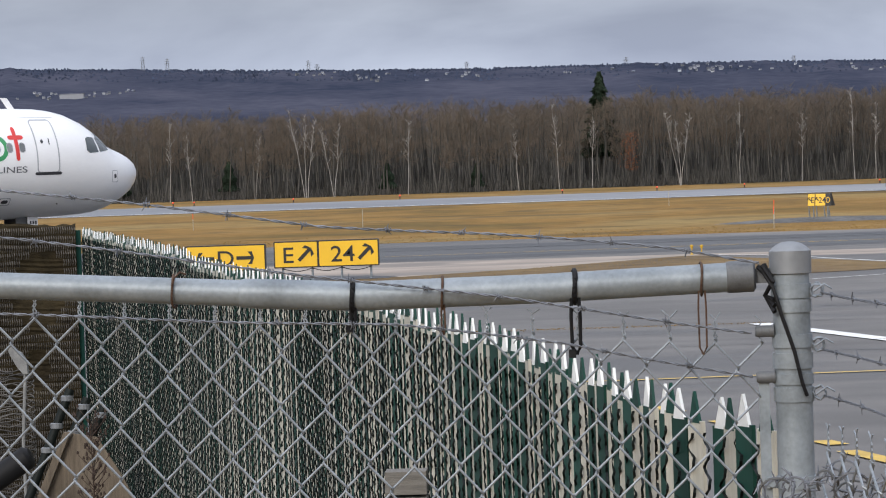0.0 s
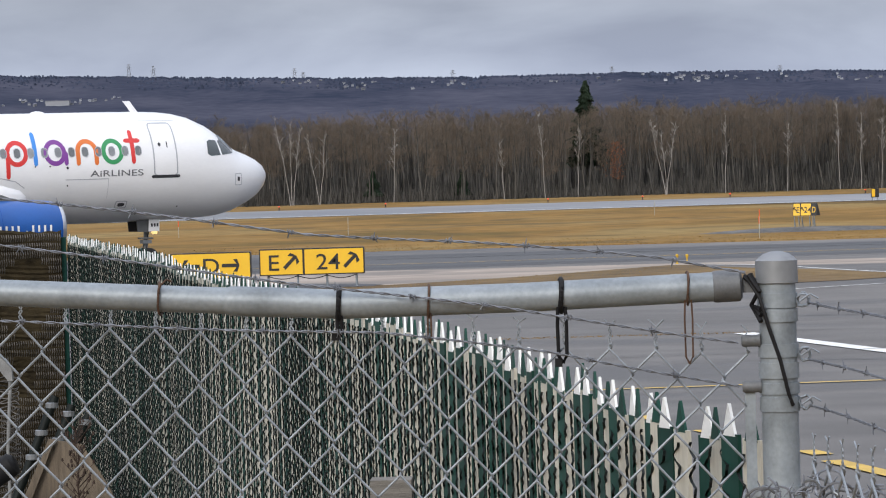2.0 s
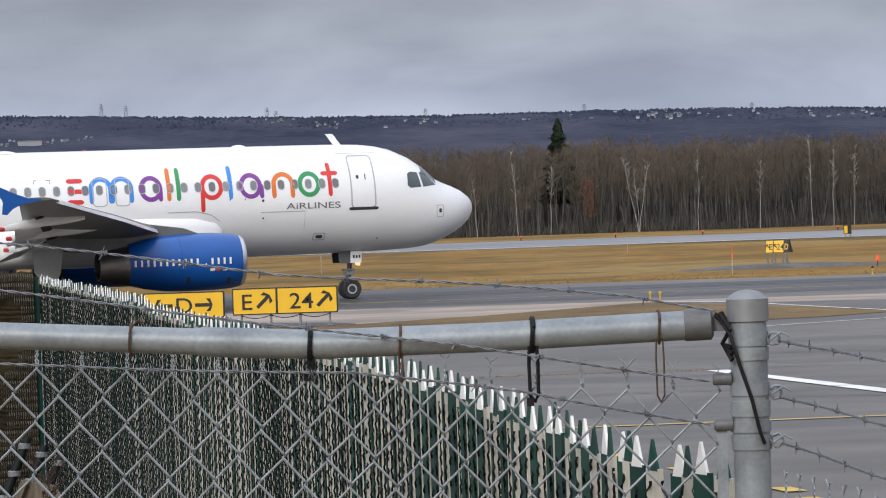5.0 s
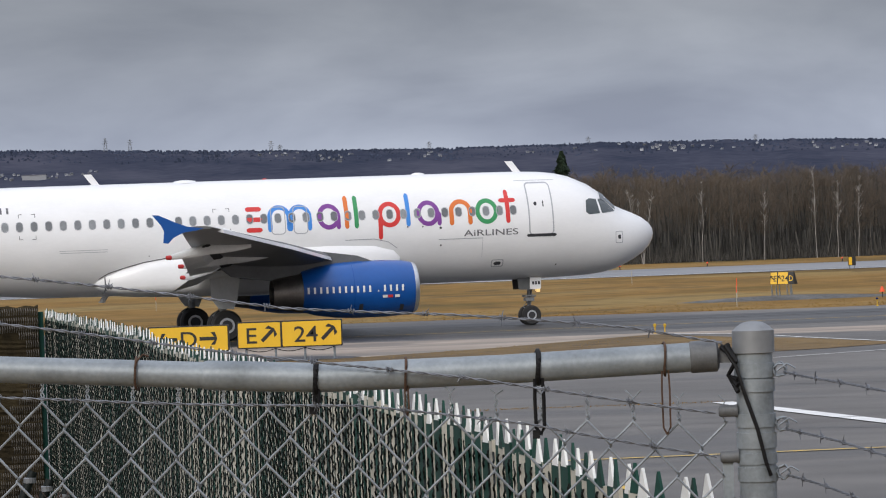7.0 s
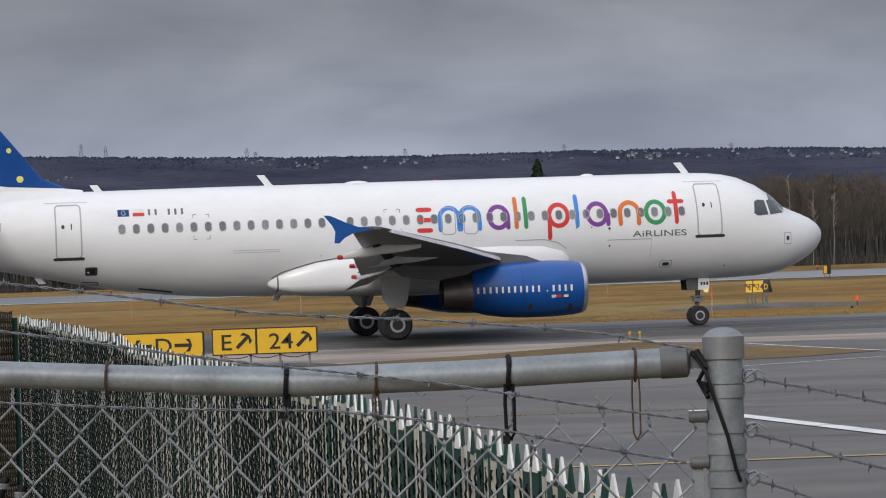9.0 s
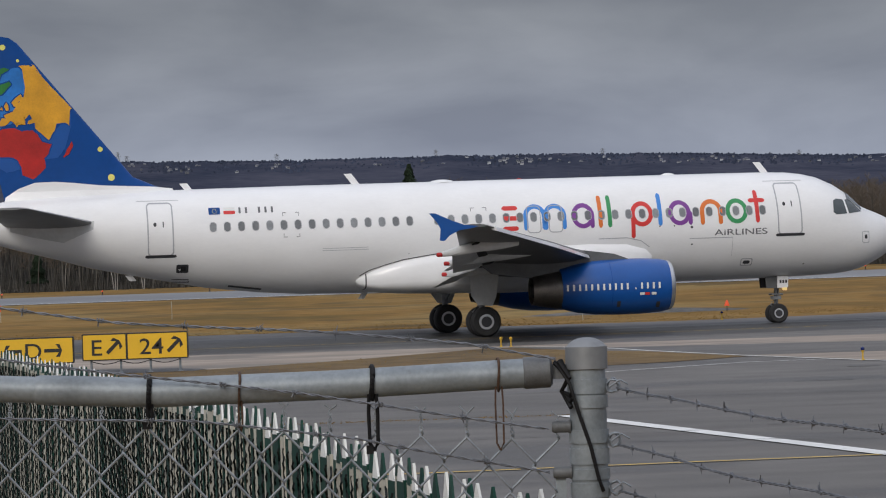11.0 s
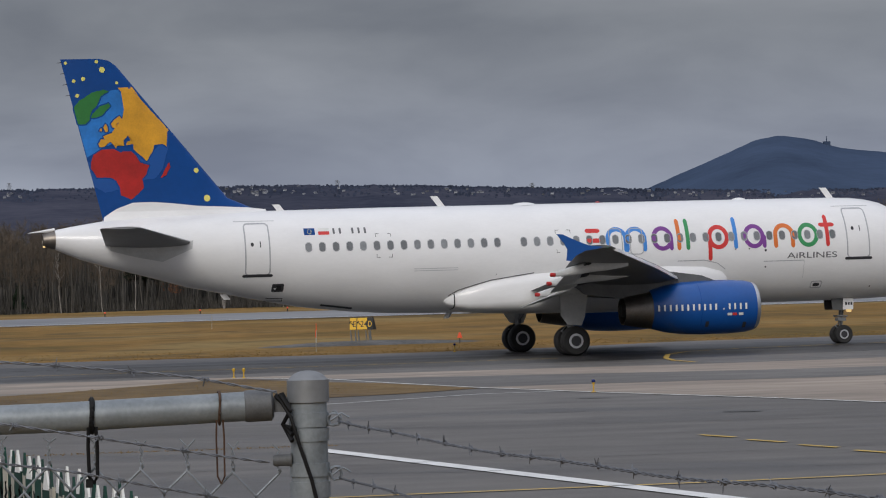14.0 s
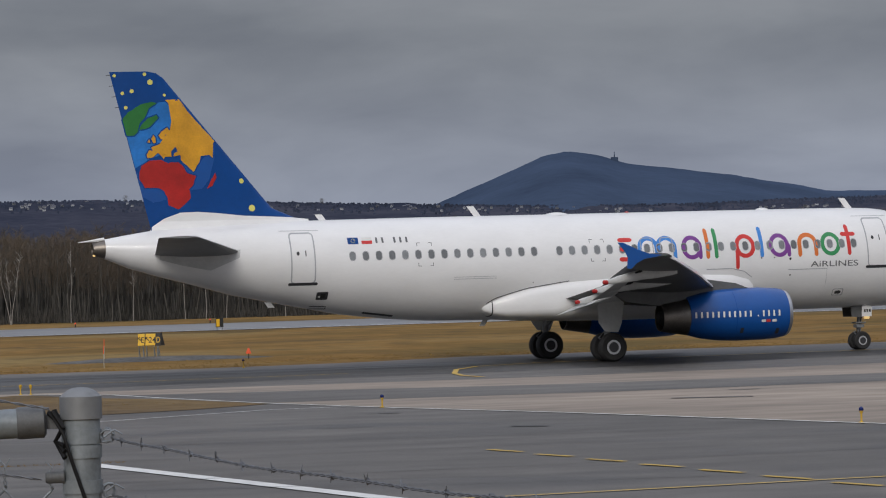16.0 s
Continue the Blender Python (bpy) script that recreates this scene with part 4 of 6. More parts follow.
    # globe: pale sea above, deeper sea below, continents with a dark coast
    wrap("emblem_globe", on_fin(blob([(34.7, 10.64), (34.3, 10.68), (33.9, 10.46), (33.85, 10.0), (34.0, 9.2), (34.65, 8.6), (35.2, 8.32), (35.68, 8.06), (35.98, 9.4), (35.9, 10.0), (35.2, 10.5)], 0.03, 3)), "sky_blue", fin_side, plane, 0.006, 0.2)
    wrap("emblem_sea", on_fin(blob([(33.8, 8.3), (33.13, 8.2), (32.45, 8.9), (32.46, 8.44), (32.72, 7.58), (33.0, 7.24), (33.5, 7.2), (33.5, 7.8)], 0.03, 3)), "blue", fin_side, plane, 0.0065, 0.2)
    wrap("emblem_sea", on_fin(blob([(35.6, 8.0), (35.4, 7.0), (34.9, 6.75), (34.3, 6.85), (34.5, 7.3)], 0.04, 5)), "blue", fin_side, plane, 0.0065, 0.2)

    def land(outline, rough, seed, mat, off=0.012):
        shape = on_fin(blob(outline, rough, seed))
        stroke("emblem_rim", shape, 0.1, "navy", fin_side, plane, 0.0085, True)
        wrap("emblem_patch", shape, mat, fin_side, plane, off, 0.2)

    land([(36.08, 9.97), (35.83, 10.27), (35.35, 10.58), (34.91, 10.69), (34.7, 10.62), (35.01, 10.43), (35.16, 10.09), (35.37, 9.86), (35.46, 9.53), (35.6, 9.38), (35.96, 9.37)], 0.025, 1, "green")
    land([(35.4, 9.6), (35.33, 9.79), (35.06, 10.04), (34.71, 10.17), (34.64, 10.08), (34.89, 9.78), (35.11, 9.63)], 0.03, 2, "green")
    land([(34.37, 10.75), (33.78, 10.77), (33.49, 10.32), (32.4, 9.09), (32.56, 8.98), (32.52, 8.44), (32.68, 8.57), (33.02, 8.54), (33.08, 8.28), (33.32, 7.92), (33.54, 8.13), (33.81, 8.38), (33.82, 8.57),
          (34.11, 8.54), (34.08, 8.66), (33.84, 8.77), (34.01, 8.89), (34.22, 8.69), (34.17, 8.52), (34.32, 8.65), (34.51, 8.72), (34.41, 8.57), (34.48, 8.45), (34.62, 8.7), (34.8, 8.66), (34.89, 8.51),
          (35.1, 8.49), (35.15, 8.62), (35.04, 8.79), (34.88, 8.79), (34.94, 8.9), (34.75, 8.99), (34.53, 9.04), (34.35, 9.12), (34.25, 9.51), (34.16, 9.64), (33.98, 9.83), (33.95, 10.07), (34.06, 10.24), (33.97, 10.33), (34.1, 10.5)], 0.03, 4, "amber")
    land([(34.2, 9.5), (34.31, 9.67), (34.54, 9.52), (34.66, 9.36), (34.58, 9.22), (34.44, 9.21), (34.46, 9.36), (34.33, 9.42)], 0.02, 5, "amber", 0.014)
    land([(34.86, 9.39), (34.95, 9.22), (34.87, 9.07), (34.77, 9.09), (34.78, 9.26)], 0.02, 6, "amber")
    land([(35.02, 9.23), (35.1, 9.11), (34.99, 9.09)], 0.01, 8, "amber")
    land([(35.33, 8.2), (35.02, 8.39), (34.57, 8.41), (34.29, 8.26), (34.25, 8.3), (33.9, 8.31), (33.75, 8.16), (33.57, 7.86), (33.22, 7.76), (33.34, 7.42), (33.5, 7.25), (33.46, 6.9), (33.69, 6.65), (33.95, 6.48),
          (34.34, 6.62), (34.37, 6.93), (34.49, 7.2), (34.71, 7.32), (35.23, 7.33), (35.44, 7.68), (35.43, 7.94)], 0.025, 6, "red")
    wrap("emblem_patch", blob([(32.45, 7.86), (32.41, 7.7), (32.58, 7.36), (32.8, 7.24), (32.62, 7.62)], 0.02, 7), "red", fin_side, plane, 0.013, 0.2)
    for s, z, r in ((34.93, 11.45, 0.11), (35.66, 11.11, 0.08), (36.02, 11.03, 0.07), (35.9, 10.47, 0.07), (34.38, 10.94, 0.06), (35.14, 11.76, 0.07), (36.32, 11.72, 0.06), (31.4, 7.53, 0.10), (31.02, 6.45, 0.13)):
        wrap("emblem_star", arc(s, z, r, r, 0, 340, 16), "star", fin_side, plane, 0.008, 1.0)

    # doors
    def door(s0, s1, z0, z1):
        d = stroke("cabin_door", rounded(s0, z0, s1, z1, 0.14, 5), 0.055, "seam", hull_side, plane, 0.008, True, "white cabin door outlined in grey")
        stroke("sill", dense([(s0 - 0.06, z0 - 0.03), (s1 + 0.06, z0 - 0.03)]), 0.11, "ink", hull_side, d, 0.012)
        wrap("peephole", arc((s0 + s1) / 2 + 0.2, z0 + 1.17, 0.06, 0.08, 0, 330, 10), "ink", hull_side, d, 0.01)
        wrap("door_handle", rounded((s0 + s1) / 2 - 0.13, z0 + 1.05, (s0 + s1) / 2 - 0.09, z0 + 1.28, 0.015, 2), "ink", hull_side, d, 0.012)
        stroke("rain_gutter", dense([(s0 - 0.28, z1 + 0.1), (s1 + 0.35, z1 + 0.1)]), 0.02, "seam", hull_side, d, 0.01)
    door(4.5, 5.45, 3.48, 5.46)
    door(28.9, 29.83, 3.43, 5.40)
    for s0 in (14.02, 14.87):
        ex = stroke("exit_hatch", rounded(s0, 3.84, s0 + 0.52, 4.86, 0.14, 5), 0.035, "seam", hull_side, plane, 0.013, True, "overwing exit hatch outline")

    # cabin windows
    for k in range(41):
        s = 27.40 - 0.5334 * k
        if k == 15:
            continue
        z = 4.44
        stroke("window_rim", rounded(s - 0.125, z - 0.18, s + 0.125, z + 0.18, 0.11, 4), 0.022, "seam", hull_side, plane, 0.014, True)
        wrap("cabin_window", rounded(s - 0.115, z - 0.17, s + 0.115, z + 0.17, 0.11, 4), "pane", hull_side, plane, 0.012, 1.0)

    # flight deck windows
    for sg in (1, -1):
        sd = (lambda s, z: hull_side(s, z)) if sg == 1 else (lambda s, z: -hull_side(s, z))
        for pts in ([(3.13, 4.27), (3.07, 4.72), (2.92, 4.79), (2.61, 4.76), (2.53, 4.20), (3.0, 4.17)],
                    [(2.44, 4.20), (2.52, 4.75), (2.34, 4.77), (2.05, 4.53), (1.80, 4.27)]):
            wrap("flight_deck_window", pts, "glass", sd, plane, 0.012 * sg, 0.12, "dark glass side window")
        bm = bmesh.new()
        rows = []
        for f in (0.0, 0.25, 0.5, 0.75, 1.0):
            row = []
            for g in (0.03, 0.25, 0.5, 0.75, 1.0):
                s = 1.62 + 0.62 * f + g * (0.14 + 0.02 * f)
                tp, bt, h2 = hull_at(s)
                a = radians(2 + 40 * g)
                row.append(bm.verts.new(P(s, sg * (h2 * math.sin(a) + 0.012), (tp + bt) / 2 + (tp - bt) / 2 * math.cos(a) + 0.012)))
            rows.append(row)
        for a, b in zip(rows, rows[1:]):
            for i in range(4):
                bm.faces.new((a[i], a[i + 1], b[i + 1], b[i]))
        part("windscreen", bm, "glass", plane, "dark glass windscreen", smooth=True)

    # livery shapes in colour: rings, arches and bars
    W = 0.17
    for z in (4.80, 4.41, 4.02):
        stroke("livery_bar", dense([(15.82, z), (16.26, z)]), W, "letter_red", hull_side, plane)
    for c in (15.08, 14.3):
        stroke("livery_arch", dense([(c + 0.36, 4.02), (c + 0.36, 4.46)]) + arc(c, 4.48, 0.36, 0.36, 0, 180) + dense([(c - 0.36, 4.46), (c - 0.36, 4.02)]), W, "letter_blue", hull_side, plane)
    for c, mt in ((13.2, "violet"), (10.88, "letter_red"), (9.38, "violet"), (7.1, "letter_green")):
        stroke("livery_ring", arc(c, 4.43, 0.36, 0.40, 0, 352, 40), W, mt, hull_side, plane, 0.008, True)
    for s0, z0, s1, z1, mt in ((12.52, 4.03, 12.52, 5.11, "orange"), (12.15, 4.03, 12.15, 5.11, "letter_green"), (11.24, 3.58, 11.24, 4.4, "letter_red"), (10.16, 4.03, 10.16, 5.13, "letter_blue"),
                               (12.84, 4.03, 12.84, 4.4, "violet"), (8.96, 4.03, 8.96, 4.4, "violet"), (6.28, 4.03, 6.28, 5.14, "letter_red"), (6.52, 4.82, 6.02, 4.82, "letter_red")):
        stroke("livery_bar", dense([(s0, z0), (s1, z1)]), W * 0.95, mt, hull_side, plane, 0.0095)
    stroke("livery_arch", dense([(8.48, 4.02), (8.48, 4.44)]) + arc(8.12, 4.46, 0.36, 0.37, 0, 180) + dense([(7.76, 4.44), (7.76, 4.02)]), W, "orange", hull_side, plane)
    me = text_mesh("AiRLINES", 0.33, "caption")
    wide = max(v.co.x for v in me.vertices)
    for v in me.vertices:
        a, z = 8.03 - v.co.x / wide * 2.12, 3.51 + v.co.y
        v.co = P(a, hull_side(a, z) + 0.011, z)
    out = new("caption", me)
    out.parent = plane
    tagged(out, "charcoal capital lettering")
    for k in range(6):
        s0 = 26.4 - 0.245 * k
        if k != 2:
            wrap("registration_bar", rounded(s0 - 0.08, 4.93, s0, 5.16, 0.02, 2), "caption", hull_side, plane, 0.008)
    flag = wrap("flag_patch", rounded(27.1, 4.91, 27.53, 5.17, 0.01, 1), "navy", hull_side, plane, 0.008)
    for k in range(12):
        a = 2 * math.pi * k / 12
        wrap("star_dot", arc(27.315 + 0.075 * math.cos(a), 5.04 + 0.08 * math.sin(a), 0.014, 0.014, 0, 300, 5), "star", hull_side, flag, 0.013, 1.0)
    wrap("flag_patch", rounded(26.54, 5.04, 26.97, 5.17, 0.01, 1), "line_white", hull_side, plane, 0.009)
    wrap("flag_patch", rounded(26.54, 4.91, 26.97, 5.04, 0.01, 1), "letter_red", hull_side, plane, 0.008)

    wrap("tailplane_seal", [(31.8, 4.82), (31.85, 4.5), (32.95, 4.03), (34.0, 4.25), (34.9, 4.5), (34.9, 4.7), (33.5, 4.75)], "flap", hull_side, plane, 0.01, 0.2, "grey sealing plate under the tailplane")
    for k in range(4):
        z = 11.75 - 0.42 * k
        te = fin_chord(z)[1]
        part("static_wick", pipe(bmesh.new(), [P(te - 0.02, 0, z), P(te + 0.16, 0, z - 0.02)], [0.016, 0.008], 5), "ink", plane)

    # small panels and vents
    for a, mt in ((rounded(28.33, 2.76, 28.78, 3.07, 0.05), "ink"), (rounded(28.43, 2.82, 28.62, 3.0, 0.03), "dark"), (rounded(1.60, 3.03, 1.92, 3.49, 0.05), "seam"), (rounded(1.625, 3.055, 1.895, 3.465, 0.05), "white"), (rounded(1.69, 3.19, 1.81, 3.35, 0.03), "ink"),
                  (rounded(6.42, 2.3, 6.9, 2.58, 0.06), "seam"), (rounded(6.45, 2.33, 6.87, 2.55, 0.06), "white"), (rounded(6.52, 2.37, 6.8, 2.5, 0.06), "ink")):
        wrap("skin_panel", a, mt, hull_side, plane, {"ink": 0.012, "dark": 0.016, "seam": 0.006, "white": 0.009}[mt])
    for a in ([(28.28, 2.40), (28.9, 2.42), (28.9, 2.52), (28.3, 2.50)],):
        stroke("hatch_outline", dense(a + a[:1], 0.1), 0.03, "ink", hull_side, plane, 0.008, True)
    stroke("drain_bar", dense([(25.55, 2.04), (26.76, 2.2)]), 0.07, "ink", hull_side, plane, 0.012)
    for z in (3.50, 3.42):
        stroke("skin_seam", dense([(21.55, z), (23.3, z)]), 0.018, "seam", hull_side, plane, 0.008)
    stroke("skin_seam", dense([(7.3, 3.42), (9.0, 3.42)]), 0.03, "seam", hull_side, plane, 0.008)
    stroke("skin_seam", dense([(7.3, 3.4), (7.3, 2.7)]), 0.012, "seam", hull_side, plane, 0.008)
    for s0, z0, sz in ((24.15, 4.90, 1), (24.75, 4.90, -1), (24.15, 3.98, 1), (24.75, 3.98, -1), (16.95, 4.86, 1), (17.55, 4.86, -1), (16.95, 3.98, 1), (17.55, 3.98, -1)):
        d = -0.12 if z0 > 4.4 else 0.12
        stroke("corner_mark", [(s0 + 0.12 * sz, z0), (s0, z0), (s0, z0 + d)], 0.022, "ink", hull_side, plane, 0.008)
    for s, z, r in ((8.93, 3.86, 0.05), (8.93, 3.2, 0.035), (9.62, 3.93, 0.03), (10.2, 3.93, 0.03), (20.0, 3.2, 0.02), (4.3, 2.3, 0.03)):
        wrap("port_dot", arc(s, z, r, r, 0, 320, 9), "ink", hull_side, plane, 0.011, 1.0)

    # blades and beacons
    for s0, z0, hgt, c in ((5.24, 5.92, 0.42, 0.3), (21.5, 5.92, 0.42, 0.3), (27.95, 5.9, 0.25, 0.3)):
        rr = [[P(s0 + c * f + 0.34 * hgt * g * 2.2, dw * math.sin(math.pi * f) * (1 - 0.6 * g), z0 + hgt * g) for f in (0.0, 0.35, 1.0) for dw in ((-0.03,) if f else (0.0,))] +
              [P(s0 + c * 0.35 + 0.34 * hgt * g * 2.2, 0.03 * (1 - 0.6 * g), z0 + hgt * g)] for g in (-0.2, 1.0)]
        part("antenna_blade", loft(bmesh.new(), rr), "white", plane)
    part("anti_collision_beacon", lathe(bmesh.new(), [(0.10, 0.0), (0.10, 0.04), (0.06, 0.08), (0.01, 0.09)], 12, "z", P(15.25, 0, 5.9)), "beacon", plane, "red anti-collision beacon")
    for s0, wd in ((18.3, 0.5), (9.3, 0.3)):
        part("roof_bump", lathe(bmesh.new(), [(wd, -0.03), (wd * 0.8, 0.05), (wd * 0.3, 0.09)], 16, "z", P(s0, 0, 5.92)), "white", plane, smooth=True)
    rr = [[P(30.3 + a * 0.6 - 0.12 * g, 0.1 + dw, 2.68 - 0.17 * g) for a, dw in ((0, 0), (0.2, -0.03), (0.45, 0), (0.2, 0.03))] for g in (-0.3, 1)]
    part("drain_mast", loft(bmesh.new(), rr), "white", plane)
    rr = [[P(21.3 + a * 0.8 + 0.18 * g, 0.0 + dw, 1.8 - 0.28 * g) for a, dw in ((0, 0), (0.12, -0.03), (0.3, 0), (0.12, 0.03))] for g in (-0.2, 1)]
    part("antenna_blade", loft(bmesh.new(), rr), "flap", plane)
    part("tail_blade", pipe(bmesh.new(), [P(36.9, 0.05, 5.36), P(37.92, 0.05, 5.26)], [0.09, 0.01], 6), "white", plane)

    part("tail_lamp", lathe(bmesh.new(), [(0.02, -0.03), (0.05, 0.0), (0.045, 0.05), (0.01, 0.08)], 10, "x", P(37.34, 0.1, 4.74)), "land_lamp", plane, "small glowing tail lamp")

    # nose gear
    leg = part("nose_gear_leg", pipe(bmesh.new(), [P(5.07, 0, 0.38), P(5.07, 0, 0.8), P(5.05, 0, 1.2), P(5.0, 0, 2.0)], [0.07, 0.075, 0.10, 0.11], 12), "strut", plane, "grey nose landing gear leg", smooth=True)
    part("axle", pipe(bmesh.new(), [P(5.07, -0.3, 0.38), P(5.07, 0.3, 0.38)], 0.05, 8), "strut", leg)
    part("torque_link", pipe(bmesh.new(), [P(5.1, 0.05, 0.5), P(5.32, 0.05, 0.72), P(5.1, 0.05, 0.98)], 0.03, 6), "strut", leg)
    part("drag_brace", pipe(bmesh.new(), [P(5.0, 0, 1.35), P(4.45, 0, 1.95)], 0.035, 6), "strut", leg)
    part("steering_box", box(bmesh.new(), *P(5.25, 0.16, 0.92), *P(4.9, -0.16, 1.06)), "strut", leg)
    for w in (-0.11, 0.11):
        part("hydraulic_line", pipe(bmesh.new(), [P(5.02, w, 1.9), P(4.98, w * 1.2, 1.4), P(5.12, w * 1.1, 0.95), P(5.1, w, 0.6)], 0.018, 6), "ink", leg)
        part("steering_jack", pipe(bmesh.new(), [P(4.85, w * 1.8, 1.12), P(5.3, w * 1.8, 1.12)], 0.035, 8), "strut", leg)
    for w in (-0.27, 0.27):
        wheel(plane, 5.07, w, 0.38, 0.22)
    for sg in (1, -1):
        rr = [[P(s, sg * (0.42 + dw), z) for s, z in ((4.95, 1.85), (5.62, 1.85), (5.58, 1.38), (5.02, 1.36))] for dw in (0, 0.03)]
        part("nose_gear_door", loft(bmesh.new(), rr), "ink" if sg < 0 else "wing", plane, "small nose gear door")
    plate = part("plate", loft(bmesh.new(), [[P(s, 0.50 + dw, z) for s, z in ((4.72, 1.38), (4.7, 1.82), (5.14, 1.84), (5.16, 1.38))] for dw in (0, 0.02)]), "white", plane, "white plate on the nose gear")
    for k in range(3):
        s0 = 5.06 - 0.115 * k
        part("plate_bar", box(bmesh.new(), *P(s0, 0.526, 1.56), *P(s0 - 0.075, 0.530, 1.68)), "ink", plate)
    for w in (-0.12, 0.12):
        part("taxi_lamp", lathe(bmesh.new(), [(0.05, -0.05), (0.09, 0.0), (0.09, 0.05), (0.02, 0.06)], 12, "x", P(4.72, w, 1.35)), "land_lamp", leg)
    return plane


airliner = make_airliner()


# ---- near fence ----
FY = 5.24


def between(knots, x):
    for (a, p), (b, q) in zip(knots, knots[1:]):
        if x <= b:
            break
    return p + (q - p) * (x - a) / (b - a)


def barbed_wire(points, name="barbed_wire", seed=1, gap=0.132):
    """Two twisted strands and four-point barbs."""
    rnd = random.Random(seed)
    pts = [Vector(p) for p in points]
    acc = [0.0]
    for a, b in zip(pts, pts[1:]):
        acc.append(acc[-1] + (b - a).length)

    def at(d):
        for i in range(len(pts) - 1):
            if d <= acc[i + 1] or i == len(pts) - 2:
                return pts[i].lerp(pts[i + 1], (d - acc[i]) / (acc[i + 1] - acc[i]))
    wire = new(name)
    tagged(wire, "twisted two-strand barbed wire strung on the fence", "barbed wire", "barbed wire strands")
    n = int(acc[-1] / 0.009)
    for ph in (0.0, math.pi):
        line = []
        for k in range(n + 1):
            d = acc[-1] * k / n
            a = d / 0.05 * 2 * math.pi + ph
            line.append(at(d) + Vector((0.0, 0.0015 * math.cos(a), 0.0015 * math.sin(a) + 0.002 * math.sin(d * 9 + seed))))
        part("strand", pipe(bmesh.new(), line, 0.00125, 5), "barbed", wire, smooth=True)
    d = 0.05 + 0.05 * rnd.random()
    while d < acc[-1] - 0.02:
        c = at(d) + Vector((0, 0, 0.002 * math.sin(d * 9 + seed)))
        t = (at(d + 0.01) - at(d - 0.01)).normalized()
        bm = bmesh.new()
        coil = []
        for k in range(22):
            a = k / 21 * 2 * math.pi * 2.5
            coil.append(c + t * (k / 21 - 0.5) * 0.011 + Vector((0.002, math.cos(a) * 0.0038, math.sin(a) * 0.0038)))
        pipe(bm, coil, 0.0012, 4)
        for k in range(4):
            a = rnd.uniform(0, 2 * math.pi)
            out = Vector((0, math.cos(a), math.sin(a))) + t * rnd.uniform(-0.8, 0.8)
            pipe(bm, [c, c + out.normalized() * rnd.uniform(0.009, 0.014)], [0.0012, 0.0005], 4)
        part("barb", bm, "barbed", wire)
        d += gap * rnd.uniform(0.9, 1.1)
    return wire


def make_post():
    post = empty("corner_post", 0.318, FY, 0, "tall galvanised steel corner fence post with a domed cap", "fence post")
    post.scale = (0.88, 0.88, 1.0)
    prof = [(0.0350, 0.0), (0.0350, 3.166)]
    part("pipe", lathe(bmesh.new(), prof, 32), "galvanised", post, smooth=True)
    part("cap", lathe(bmesh.new(), [(0.036, 3.146), (0.0398, 3.147), (0.0398, 3.184), (0.0375, 3.1848), (0.033, 3.1895), (0.025, 3.1945), (0.015, 3.198), (0.006, 3.1992), (0.001, 3.1995)], 32), "strut", post, "dull grey domed cap", smooth=True)
    for z, hgt in ((3.118, 0.024), (3.093, 0.021), (3.035, 0.022), (3.002, 0.026), (2.972, 0.018), (2.946, 0.024), (2.80, 0.02), (2.5, 0.02), (2.0, 0.02), (1.5, 0.02), (1.0, 0.02)):
        b = part("clamp_band", lathe(bmesh.new(), [(0.0352, z - hgt / 2), (0.0380, z - hgt / 2), (0.0380, z + hgt / 2), (0.0352, z + hgt / 2)], 32), "galvanised", post, smooth=True)
        if z > 2.9:
            continue
        part("ear", box(bmesh.new(), -0.058, -0.014, z - hgt * 0.45, -0.038, -0.002, z + hgt * 0.45), "galvanised", b)
        part("bolt", lathe(bmesh.new(), [(0.007, -0.024), (0.008, -0.018), (0.008, 0.006), (0.005, 0.01)], 8, "y", (-0.047, 0, z)), "galvanised", b)
    for z in (3.052, 2.976):
        part("wire_stub", lathe(bmesh.new(), [(0.008, -0.070), (0.010, -0.066), (0.010, -0.04), (0.012, -0.035)], 14, "x", (0, -0.01, z)), "fitting", post, "dark wire end fitting", smooth=True)
    part("tension_bar", box(bmesh.new(), -0.066, -0.006, 0.1, -0.046, 0.002, 2.985), "galvanised", post, "flat steel tension bar")
    # black strap from the rail end down across the post
    part("strap", pipe(bmesh.new(), [(-0.052, -0.03, 3.15), (-0.036, -0.046, 3.125), (-0.022, -0.048, 3.08), (0.0, -0.046, 3.02), (0.014, -0.044, 2.965), (0.022, -0.036, 2.945)], 0.0036, 8), "tie", post, "black rubber strap", smooth=True)
    bm = bmesh.new()
    rnd = random.Random(5)
    for k in range(3):
        pts = [(-0.062 + 0.012 * rnd.random(), -0.03 + 0.006 * k, 3.155 + 0.01 * rnd.random()), (-0.045 + 0.01 * rnd.random(), -0.042, 3.135), (-0.05, -0.02, 3.112), (-0.034, -0.044, 3.105 - 0.01 * k)]
        pipe(bm, pts, 0.0048, 6)
    part("strap_knot", bm, "tie", post, smooth=True)
    for z in (3.116, 3.026, 2.946):
        bm = bmesh.new()
        for k in range(4):
            pts = []
            for j in range(14):
                a = j / 13 * 2 * math.pi
                pts.append((0.045 + 0.011 * math.cos(a) + 0.005 * rnd.random(), -0.02 + 0.004 * k, z + 0.011 * math.sin(a) + 0.004 * rnd.random()))
            pipe(bm, pts, 0.0016, 4)
        pipe(bm, [(0.04, -0.03, z), (0.06, -0.03, z + 0.012), (0.075, -0.03, z + 0.004)], 0.0016, 4)
        part("wire_twist", bm, "wire", post, "coiled wire end")
    return post


